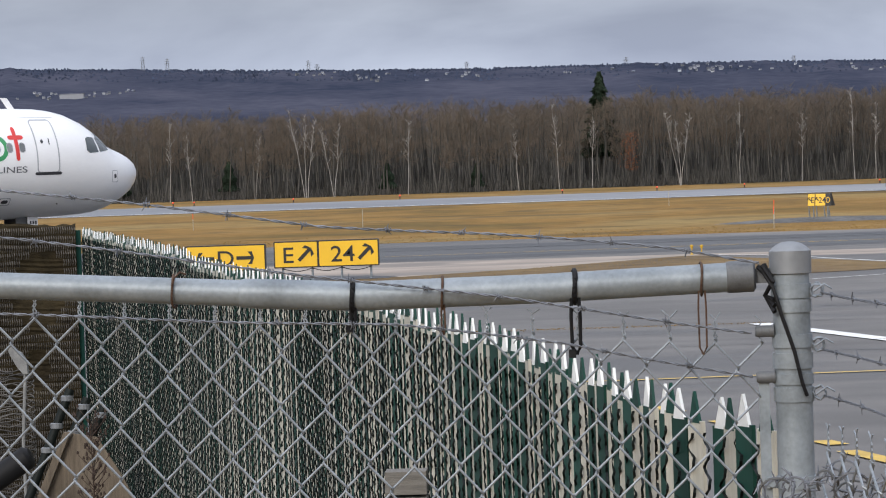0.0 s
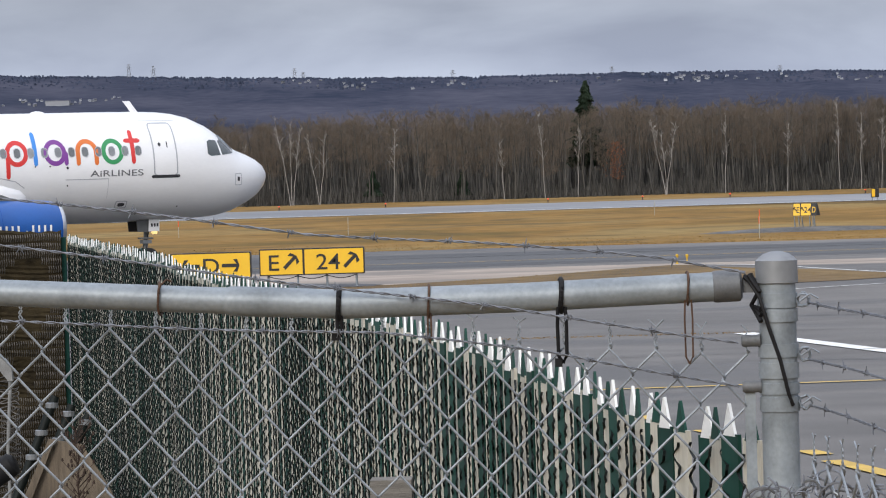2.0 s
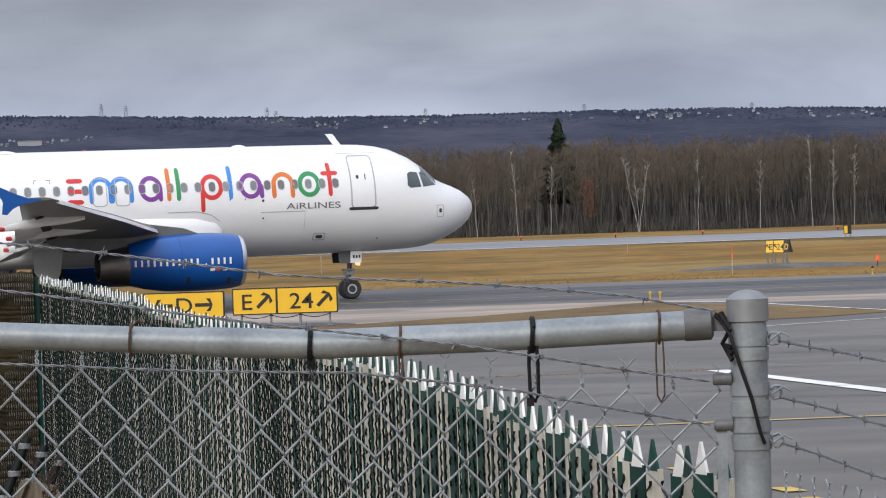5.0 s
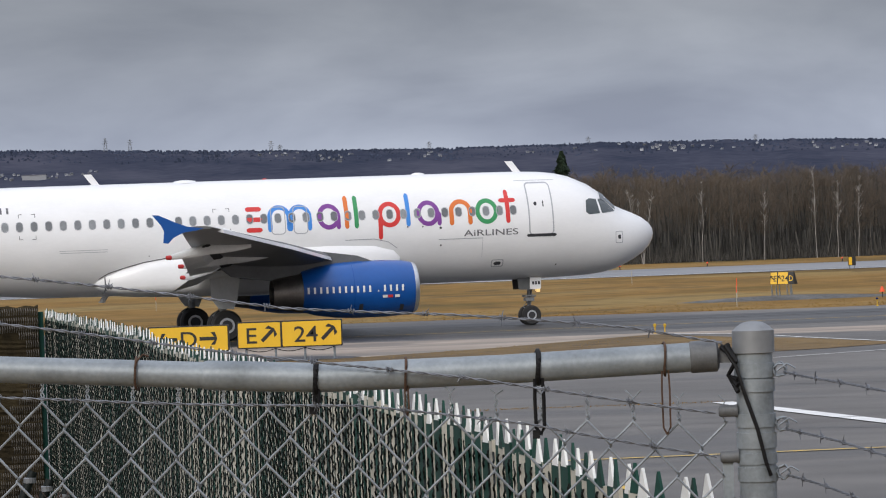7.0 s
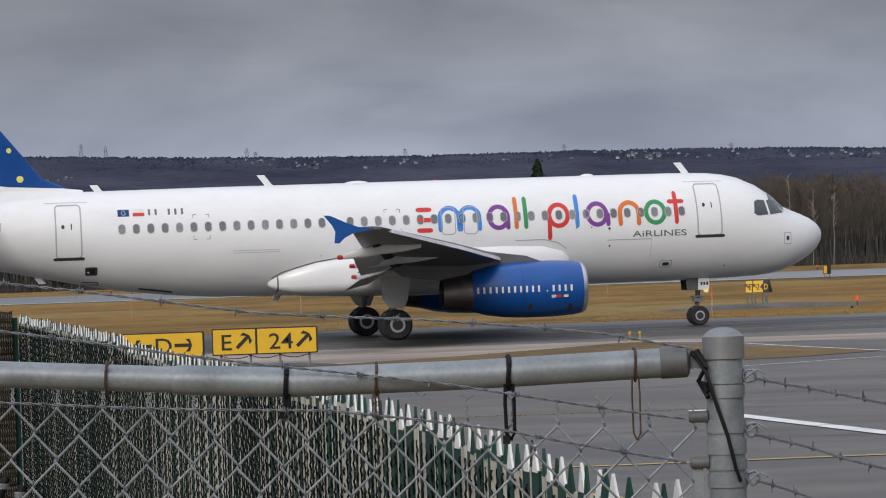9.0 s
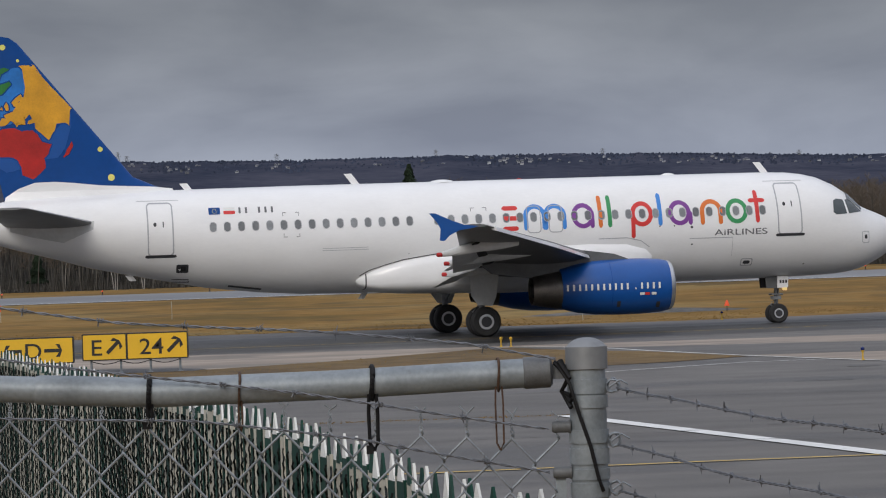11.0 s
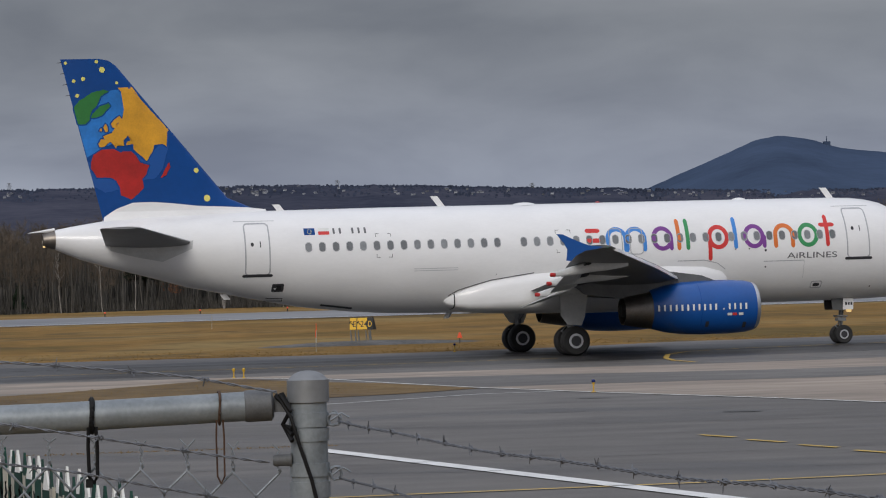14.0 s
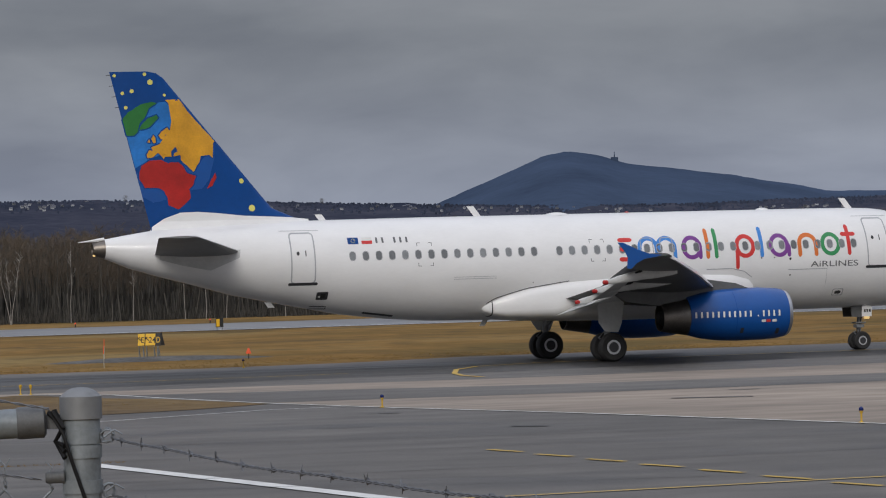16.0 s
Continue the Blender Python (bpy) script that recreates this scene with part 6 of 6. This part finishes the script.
far_sign()
def make_mound():
    """A low heap of gravel that the far sign stands on."""
    bm = bmesh.new()
    rows = []
    for k in range(9):
        f = k / 8
        row = []
        for j in range(40):
            a = 2 * math.pi * j / 40
            wob = 1 + 0.16 * noise.noise(Vector((math.cos(a) * 2, math.sin(a) * 2, 5)))
            row.append((11.6 + 5.6 * wob * f * math.cos(a), 150.9 + 2.3 * wob * f * math.sin(a), -0.035 + 0.2 * (1 - f ** 2) + 0.03 * noise.noise(Vector((j * 0.7, k * 0.9, 2))) * (1 - f)))
        rows.append(row)
    loft(bm, rows[1:])
    tagged(part("sign_mound", bm, "gravel", smooth=True, angle=89), "low mound of grey gravel round the far sign", "gravel", kind="structure")


make_mound()


def edge_lamp(x, y, body, lens, hgt, label):
    lamp = empty("edge_lamp", x, y, 0, label, "airfield lamp", "airfield edge lamps")
    part("stem", lathe(bmesh.new(), [(0.06, 0.0), (0.06, 0.02), (0.022, 0.04), (0.022, hgt * 0.6), (0.035, hgt * 0.62), (0.045, hgt * 0.75)], 12), body, lamp, smooth=True)
    part("lens", lathe(bmesh.new(), [(0.045, hgt * 0.75), (0.055, hgt * 0.8), (0.05, hgt * 0.93), (0.015, hgt)], 12), lens, lamp, smooth=True)


for x, y in ((12.44, 83.9), (20.37, 66.2), (13.57, 130.8)):
    edge_lamp(x, y, "lamp_yellow", "lamp_blue", 0.36, "yellow taxiway edge lamp with a blue lens")
for x, y in ((3.5, 105.3), (3.82, 105.0)):
    edge_lamp(x, y, "lamp_yellow", "lamp_yellow", 0.34, "yellow guard lamp beside the taxiway")
for x, y in ((-39.5, 301), (-37.3, 299.6), (-27.8, 300), (-17.6, 300), (-2.1, 300), (6.9, 300), (15.2, 300), (28, 300), (45, 300), (60, 300)):
    lamp = empty("marker_lamp", x, y, 0, "glowing red runway marker lamp", "airfield lamp", "red marker lamps")
    part("stem", lathe(bmesh.new(), [(0.12, 0.0), (0.05, 0.05), (0.05, 0.3)], 10), "sign_black", lamp)
    part("lens", lathe(bmesh.new(), [(0.05, 0.3), (0.085, 0.32), (0.08, 0.39), (0.02, 0.43)], 12), "lamp_red", lamp, smooth=True)
for x, y, hgt in ((23.9, 248.0, 0.7),):
    box_sign = empty("distance_marker", x, y, 0, "small yellow and black marker box beside the runway", "airport sign", "runway markers")
    part("case", box(bmesh.new(), -0.3, 0, 0.25, 0.3, 0.2, 0.25 + hgt), "sign_black", box_sign)
    part("face", box(bmesh.new(), -0.26, -0.02, 0.3, 0.0, -0.004, 0.2 + hgt), "sign_yellow", box_sign)
    for lx in (-0.2, 0.2):
        part("leg", pipe(bmesh.new(), [(lx, 0.1, 0), (lx, 0.1, 0.26)], 0.03, 6), "galvanised", box_sign)


def cone(x, y):
    ob = empty("marker_flag", x, y, 0, "orange cone marker on a short stake in the grass", "marker")
    part("stake", pipe(bmesh.new(), [(0, 0, 0), (0, 0, 0.3)], 0.02, 6), "sign_black", ob)
    part("cone", lathe(bmesh.new(), [(0.13, 0.26), (0.12, 0.3), (0.04, 0.5), (0.015, 0.52)], 14), "cone", ob, smooth=True)


cone(15.4, 146.0)
for x, y, mat in ((8.23, 138.3, "cone"), (5.52, 207.5, "slat_beige"), (-12.13, 171.2, "slat_beige"), (-22.2, 177.5, "cone"), (9.37, 157.0, "cone")):
    ob = empty("stake", x, y, 0, "thin marker stake standing in the dry grass", "stake", "grass stakes")
    part("rod", pipe(bmesh.new(), [(0, 0, 0), (0, 0, 0.62)], 0.016, 6), "slat_beige", ob)
    part("band", pipe(bmesh.new(), [(0, 0, 0.62), (0, 0, 0.95)], 0.02, 6), mat, ob)


# ---- woods ----
def blades(a, b, wide):
    """Very fine twigs, each one thin sliver from a to b."""
    d = b - a
    u = np.cross(d, np.array([[0.35, 1.0, 0.2]]))
    u *= (np.asarray(wide) / np.maximum(1e-6, np.linalg.norm(u, axis=1)))[:, None]
    verts = np.stack([a - u, a + u, b + u * 0.5, b - u * 0.5], 1).reshape(-1, 3)
    return verts, np.arange(len(a) * 4).reshape(-1, 4)


def make_forest():
    rg = np.random.default_rng(5)
    n = 2500
    x = rg.uniform(-100, 165, n)
    y = 350 + 62 * rg.random(n) ** 1.4 + 1.5 * np.sin(x * 0.21)
    tall = 9.7 + 0.5 * np.sin(x * 0.05 + 1.0) + 0.35 * np.sin(x * 0.21) + rg.normal(0, 0.6, n) + 0.02 * (y - 350)
    tall *= np.where(rg.random(n) < 0.26, rg.uniform(0.5, 0.8, n), 1.0)
    rad = 0.045 + 0.05 * rg.random(n) ** 2 + 0.003 * tall
    lean = rg.normal(0, 0.045, (n, 2))
    p0 = np.stack([x, y, np.full(n, -0.05)], 1)

    def up(h, i=slice(None)):
        sway = 0.16 * np.sin(h * 0.55 + x[i] * 9)
        return p0[i] + np.stack([lean[i, 0] * h + sway, lean[i, 1] * h, h], 1)
    trunks = []
    for f0, f1, r0, r1 in ((0, 0.3, 1.0, 0.85), (0.3, 0.6, 0.85, 0.5), (0.6, 0.9, 0.5, 0.1)):
        trunks.append(sticks(up(tall * f0), up(tall * f1), rad * r0, rad * r1, 5))
    v, f = join_sticks(trunks)
    stuff_mesh("forest_trunks", v, f, "bark", "dense stand of bare grey-brown tree trunks", "woods")
    # limbs spread into rounded crowns
    per = 24
    idx = np.repeat(np.arange(n), per)
    m = len(idx)
    f0 = 0.44 + 0.45 * rg.random(m) ** 0.8
    start = up(tall[idx] * f0, idx)
    ang = rg.uniform(0, 2 * math.pi, m)
    length = (0.7 + 1.3 * rg.random(m)) * np.where(f0 < 0.62, 0.7 + (f0 - 0.44) * 2.2, 1.15 - (f0 - 0.62) * 1.4)
    rise = rg.uniform(0.25, 1.5, m)
    d = np.stack([np.cos(ang), np.sin(ang), rise], 1)
    d /= np.linalg.norm(d, axis=1, keepdims=True)
    length = np.minimum(length, (tall[idx] * 1.01 - start[:, 2]) / np.maximum(0.2, d[:, 2]))
    length = np.maximum(length, 0.3)
    end = start + d * length[:, None]
    v, f = sticks(start, end, np.full(m, 0.013), np.full(m, 0.005))
    stuff_mesh("forest_limbs", v, f, "bark", "bare limbs of the crowns", "woods")
    sets = []
    for k in range(12):
        g = rg.uniform(0.2, 1.0, m)
        s2 = start + d * (length * g)[:, None]
        d2 = d * 0.6 + rg.normal(0, 0.6, (m, 3))
        d2[:, 2] += 0.25
        d2 /= np.linalg.norm(d2, axis=1, keepdims=True)
        sets.append(blades(s2, s2 + d2 * (rg.uniform(0.25, 0.75, m))[:, None], rg.uniform(0.007, 0.012, m)))
    v, f = join_sticks(sets)
    stuff_mesh("forest_twigs", v, f, "twig", "haze of fine bare brown twigs in the crowns", "woods")
    # brush along the foot of the wood
    m = 16000
    bx, by = rg.uniform(-100, 165, m), 349 + 26 * rg.random(m) ** 1.5
    a = np.stack([bx, by, np.full(m, -0.05)], 1)
    hgt = rg.uniform(0.4, 2.3, m) * (0.5 + 0.5 * np.abs(np.sin(bx * 0.31)))
    b = a + np.stack([rg.normal(0, 0.25, m), rg.normal(0, 0.25, m), hgt], 1)
    v, f = sticks(a, b, np.full(m, 0.045), np.full(m, 0.015))
    stuff_mesh("forest_brush", v, f, "bark", "dark tangled brush at the forest edge", "woods")


def make_backwood():
    """Closely packed dark trees deep in the wood."""
    rg = np.random.default_rng(8)
    n = 9000
    x = rg.uniform(-130, 200, n)
    y = rg.uniform(414, 470, n)
    tall = 8.3 + 1.3 * np.sin(x * 0.05 + 1.0) + rg.normal(0, 0.7, n)
    a = np.stack([x, y, np.full(n, -0.05)], 1)
    b = a + np.stack([rg.normal(0, 0.3, n), rg.normal(0, 0.3, n), tall], 1)
    v, f = sticks(a, b, np.full(n, 0.22), np.full(n, 0.06), 4)
    stuff_mesh("forest_depth", v, f, "bark", "dark packed trunks deep in the woods", "woods")


make_forest()
make_backwood()
flat("forest_floor", [(-300, 353), (-100, 351), (0, 352), (100, 351), (400, 353), (400, 900), (-300, 900)], 0.0, "litter", "dark leaf litter under the bare trees")


def birch(x, y, stems, label):
    tree = empty("birch_tree", x, y, 0, label, "tree", "white birches")
    rnd = random.Random(int(x * 10) + 500)
    for dx, top, hgt in stems:
        bm = bmesh.new()
        pts = []
        for k in range(9):
            f = k / 8
            pts.append((dx * 0.3 + (top - dx * 0.3) * f ** 1.15 + 0.22 * noise.noise(Vector((f * 3.1, x + dx * 3, top))) * min(1, f * 3), 0.1 * math.sin(f * 5), hgt * f - 0.05))
        pipe(bm, pts, [0.048 * (1 - 0.8 * k / 8) for k in range(9)], 7)
        stem = part("trunk", bm, "birch", tree, smooth=True)
        bm = bmesh.new()
        for k in range(18):
            f = rnd.uniform(0.45, 0.98)
            i = min(7, int(f * 8))
            p = Vector(pts[i]).lerp(Vector(pts[i + 1]), f * 8 - i)
            a = rnd.uniform(0, 6.28)
            l = rnd.uniform(0.5, 1.7) * (1.25 - f)
            q = p + Vector((math.cos(a) * l * 0.7, math.sin(a) * l * 0.7, l))
            pipe(bm, [p, p.lerp(q, 0.5) + Vector((0, 0, 0.1)), q], [0.013, 0.010, 0.006], 4)
            for j in range(3):
                b = rnd.uniform(0, 6.28)
                s = p.lerp(q, rnd.uniform(0.3, 1))
                pipe(bm, [s, s + Vector((math.cos(b) * 0.3, math.sin(b) * 0.3, 0.35)) * rnd.uniform(0.5, 1.2)], [0.010, 0.006], 3)
        part("crown", bm, "birch", stem, "bare pale branches")


birch(-31.0, 348.6, [(0, -1.6, 10.0), (0.6, 0.2, 9.2), (1.2, 1.4, 8.4)], "many-stemmed white birch, bare, at the forest edge")
birch(-27.8, 348.8, [(0, -1.2, 7.5), (0.4, 0.9, 8.2)], "leaning bare white birch at the forest edge")
birch(10.6, 348.4, [(0, -1.6, 8.4), (0.4, 1.3, 8.0), (0.2, -0.3, 7.0)], "forked bare white birch at the forest edge")
for x, hgt, top in ((-46, 8.8, 0.3), (-43.6, 7.4, -0.5), (-36.5, 6.8, 0.6), (-2.7, 9.3, -0.5), (0.9, 8.6, 0.3), (-7.2, 7.2, -0.4), (29.8, 10.2, -0.2), (32.2, 8.4, 0.2), (34.4, 8.8, 0.4), (24.0, 7.5, 0.3), (41, 9, 0.2), (48, 8.5, -0.4), (17.2, 8.6, 0.2), (-19.5, 8.0, 0.3)):
    birch(x, 348.9 + 0.5 * math.sin(x), [(0, top, hgt)], "single bare white birch at the forest edge")


def spruce(x, y, hgt, wide, seed):
    tree = empty("spruce_tree", x, y, 0, "tall dark green spruce above the bare woods", "tree")
    rnd = random.Random(seed)
    part("trunk", pipe(bmesh.new(), [(0, 0, 0), (0, 0, hgt * 0.6), (0, 0, hgt)], [0.2, 0.12, 0.02], 7), "bark", tree)
    sa, sb, ra, rb = [], [], [], []
    for k in range(4200):
        f = rnd.random() ** 0.8
        z = hgt * (1 - 0.72 * f)
        r = wide * (0.10 + 1.0 * f ** 0.85) * (0.85 + 0.2 * math.sin(z * 5.5 + seed)) * rnd.uniform(0.3, 1.0)
        a = rnd.uniform(0, 6.28)
        c = (math.cos(a), math.sin(a))
        sa.append((c[0] * r * 0.45, c[1] * r * 0.45, z + 0.1))
        sb.append((c[0] * r + rnd.uniform(-0.1, 0.1), c[1] * r + rnd.uniform(-0.1, 0.1), z - 0.12 - 0.2 * f + rnd.uniform(-0.06, 0.06)))
        ra.append(0.15)
        rb.append(0.045)
    v, f = sticks(sa, sb, np.array(ra), np.array(rb), 3)
    crown = stuff_mesh("crown", v, f, "needles", "dense drooping spruce boughs", "", "")
    crown.parent = tree


spruce(2.1, 362.0, 13.1, 3.0, 3)
for x, y, hgt, wide, sd in ((-60, 352, 4.2, 1.2, 5), (-52, 353, 3.6, 1.1, 6), (-40, 354, 4.4, 1.2, 7), (-22, 353, 3.4, 1.1, 8), (-12, 353, 3.0, 1.0, 9), (44, 353, 3.5, 1.1, 10), (56, 354, 4.0, 1.2, 11)):
    spruce(x, y, hgt, wide, sd)

bush = empty("beech_bush", 5.2, 349.4, 0, "young tree with clinging rust-brown leaves", "tree")
part("trunk", pipe(bmesh.new(), [(0, 0, 0), (0.1, 0, 5.5)], [0.06, 0.02], 6), "bark", bush)
rgb = np.random.default_rng(3)
pa = np.stack([rgb.normal(0, 0.45, 420), rgb.normal(0, 0.45, 420), rgb.uniform(1.8, 6.0, 420)], 1)
v, f = sticks(pa, pa + rgb.normal(0, 0.09, (420, 3)), np.full(420, 0.03), np.full(420, 0.03), 4)
leaves = stuff_mesh("crown", v, f, "leaf_brown", "sparse rust-brown leaves", "", "")
leaves.parent = bush


# ---- far hillside ----
def on_hill(x, f):
    """A point of the near hill's slope under the skyline at x."""
    y = 4000 - (1 - f) * 1200 + 30 * noise.noise(Vector((x * 0.004, f * 3, 2.0)))
    return x * (1 - 0.3 * (1 - f)), y, -1 + (skyline(x) + 1) * f ** 1.15


def make_houses():
    rnd = random.Random(21)
    house = empty("far_house", 0, 0, 0, "small pale house on the wooded hill", "house", "houses on the hill")
    part("wall", box(bmesh.new(), -3, -2.4, -3, 3, 2.4, 2.2), "house", house)
    part("roof", loft(bmesh.new(), [[(x, y, z) for y, z in ((-2.9, 2.1), (0, 3.8), (2.9, 2.1))] for x in (-3.3, 3.3)]), "roof", house)
    for wx in (-1.8, 0.0, 1.8):
        part("window", box(bmesh.new(), wx - 0.6, -2.46, 0.3, wx + 0.6, -2.41, 1.6), "glass", house)
    spots = []
    for c, spread, f0, f1, n in [(c, sp, a, b, n) for c, sp, a, b, n in ((-680, 60, 0.70, 0.76, 16), (-590, 40, 0.72, 0.78, 8), (-335, 30, 0.93, 0.97, 7), (-270, 50, 0.86, 0.95, 12), (-135, 25, 0.90, 0.95, 7), (-16, 15, 0.90, 0.93, 3),
                                 (150, 70, 0.90, 0.98, 20), (230, 60, 0.88, 0.96, 14), (350, 80, 0.88, 0.96, 12), (620, 70, 0.90, 0.97, 18), (760, 70, 0.90, 0.97, 16), (480, 60, 0.88, 0.96, 8), (1160, 60, 0.84, 0.9, 14), (900, 60, 0.88, 0.95, 8))]:
        for k in range(n):
            spots.append((rnd.gauss(c, spread * 0.6), rnd.uniform(f0, f1), rnd.uniform(-50, 50)))
    for k, (x, f, turn) in enumerate(spots):
        px, py, pz = on_hill(x, f)
        m = pose(px, py, pz + 1.0, 0, 0, turn) @ Matrix.Diagonal((rnd.uniform(0.7, 1.5), 1, rnd.uniform(0.8, 1.2), 1))
        if k == 0:
            house.matrix_basis = m @ Matrix.Diagonal((0.48, 0.48, 0.48, 1))
        else:
            copy_thing(house, m)
    mill = empty("far_building", *on_hill(-650, 0.71), "long low pale building on the far hillside", "building")
    part("wall", box(bmesh.new(), -14, -5, -3, 14, 5, 5), "house", mill)
    part("roof", box(bmesh.new(), -14.4, -5.4, 5, 14.4, 5.4, 5.8), "roof", mill)


make_houses()


def make_pylon(x, hgt):
    px, py, pz = on_hill(x, 0.99)
    ob = empty("power_pylon", px, py, pz - 2, "thin steel lattice pylon on the skyline", "pylon", "pylons on the skyline")
    for sx in (-1, 1):
        for sy in (-1, 1):
            part("leg", pipe(bmesh.new(), [(sx * 2.6, sy * 2.6, 0), (sx * 0.5, sy * 0.5, hgt)], 0.18, 4), "strut", ob)
    for z, w in ((0.62, 4.0), (0.78, 3.4), (0.93, 2.6)):
        part("crossarm", pipe(bmesh.new(), [(-w, 0, hgt * z), (0, 0, hgt * z + 0.5), (w, 0, hgt * z)], 0.2, 4), "strut", ob)
    for k in range(5):
        z0, z1 = hgt * k / 5, hgt * (k + 1) / 5
        w0, w1 = 2.6 - 2.1 * k / 5, 2.6 - 2.1 * (k + 1) / 5
        part("brace", pipe(bmesh.new(), [(-w0, -w0, z0), (w1, -w1, z1)], 0.18, 3), "strut", ob)
        part("brace", pipe(bmesh.new(), [(w0, -w0, z0), (-w1, -w1, z1)], 0.18, 3), "strut", ob)


for x, hgt in ((-558, 20), (-526, 18), (-345, 16), (-334, 11), (-144, 12), (58, 12), (270, 10), (520, 9)):
    make_pylon(x, hgt)


mast = empty("summit_mast", 1039, 4590, 176, "thin mast on the far mountain's shoulder", "mast")
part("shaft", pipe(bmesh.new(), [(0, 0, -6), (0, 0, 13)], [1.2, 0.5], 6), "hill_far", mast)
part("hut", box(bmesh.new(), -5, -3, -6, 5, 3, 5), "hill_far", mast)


def make_hill_trees():
    """Uneven tree crowns along the hill's skyline and slope."""
    rg = np.random.default_rng(12)
    n, m = 3600, 2500
    x = np.concatenate([rg.uniform(-1100, 1700, n), rg.uniform(-1100, 1700, m)])
    f = np.concatenate([0.995 - 0.02 * rg.random(n), 0.86 + 0.12 * rg.random(m) ** 0.7])
    pts = np.array([on_hill(a, b) for a, b in zip(x, f)])
    h = np.concatenate([rg.uniform(0.4, 2.6, n) ** 1.1, rg.uniform(0.3, 2.4, m)])
    n += m
    v, fc = sticks(pts - [0, 0, 2], pts + np.stack([np.zeros(n), np.zeros(n), h], 1), rg.uniform(1.5, 4.0, n), rg.uniform(0.4, 1.4, n), 6)
    stuff_mesh("hill_trees", v, fc, "hill_tree", "dark tree crowns on the far hill, tinted blue for haze", "woods")


make_hill_trees()


# ---- grass tufts beside the pavement ----
def make_tufts():
    rg = np.random.default_rng(2)
    n = 8000
    x = rg.uniform(-60, 90, n)
    y = 134.0 + 14 * rg.random(n) ** 2.2
    y += np.where((x > 15) & (y < 141), 5.0, 0.0)
    m = 9000
    x2 = rg.uniform(-9, 9.5, m)
    y2 = 88.5 + rg.random(m) * 14
    ok = (x2 < 10.0 - (y2 - 89.3) * 0.42 - 0.4) & (y2 < 93.2 + np.maximum(0, x2 + 5.5) * 1.2 - 0.3)
    x2, y2 = x2[ok], y2[ok]
    m3 = 700
    x3, y3 = rg.uniform(-7, 4, m3), rg.normal(61.8, 0.12, m3)
    x, y = np.concatenate([x, x2, x3]), np.concatenate([y, y2, y3])
    n = len(x)
    a = np.stack([x, y, np.full(n, -0.03)], 1)
    b = a + np.stack([rg.normal(0, 0.06, n), rg.normal(0, 0.06, n), rg.uniform(0.02, 0.06, n)], 1)
    v, f = sticks(a, b, np.full(n, 0.014), np.full(n, 0.004), 3)
    stuff_mesh("grass_tufts", v, f, "grass_blade", "tufts of dry ochre grass", "grass")


make_tufts()


# ---- what moves ----
# seconds, nose gear x y, heading in degrees
TAXI = [
    (0.0, -21.26, 118.15, 40.43),
    (0.5, -20.03, 118.43, 37.88),
    (1.0, -18.78, 118.67, 35.38),
    (1.5, -17.48, 118.91, 32.97),
    (2.0, -16.17, 119.14, 30.71),
    (2.5, -14.81, 119.38, 28.62),
    (3.0, -13.43, 119.63, 26.70),
    (3.5, -12.01, 119.91, 25.03),
    (4.0, -10.55, 120.19, 23.48),
    (6.5, -2.53, 121.41, 16.29),
    (7.0, -0.76, 121.63, 15.07),
    (7.5, 1.06, 121.84, 13.94),
    (8.0, 2.89, 122.06, 12.99),
    (8.5, 4.80, 122.30, 12.14),
    (9.0, 6.74, 122.54, 11.44),
    (11.5, 17.19, 123.99, 9.55),
    (12.0, 19.44, 124.35, 9.46),
    (12.5, 21.70, 124.71, 9.40),
    (13.0, 24.03, 125.02, 9.14),
    (13.5, 26.41, 125.32, 8.80),
    (14.0, 28.82, 125.61, 8.47),
    (14.5, 31.30, 125.96, 8.37),
    (15.0, 33.82, 126.30, 8.26),
    (15.5, 36.37, 126.59, 7.91),
    (16.0, 39.00, 126.85, 7.46),
]


def motions():
    walk(airliner, [(t, pose(x, y, 0, 0, 0, a)) for t, x, y, a in TAXI])
    # wheels roll with the way covered
    way = [0.0]
    for a, b in zip(TAXI, TAXI[1:]):
        way.append(way[-1] + math.hypot(b[1] - a[1], b[2] - a[2]))
    times = [k / 10 for k in range(161)]
    gone = np.interp(times, [row[0] for row in TAXI], way)
    for tyre, c, r in ROLLING:
        walk(tyre, [(t, pose(c.x, c.y, c.z, 0, math.degrees(d / r), 0)) for t, d in zip(times, gone)])


motions()
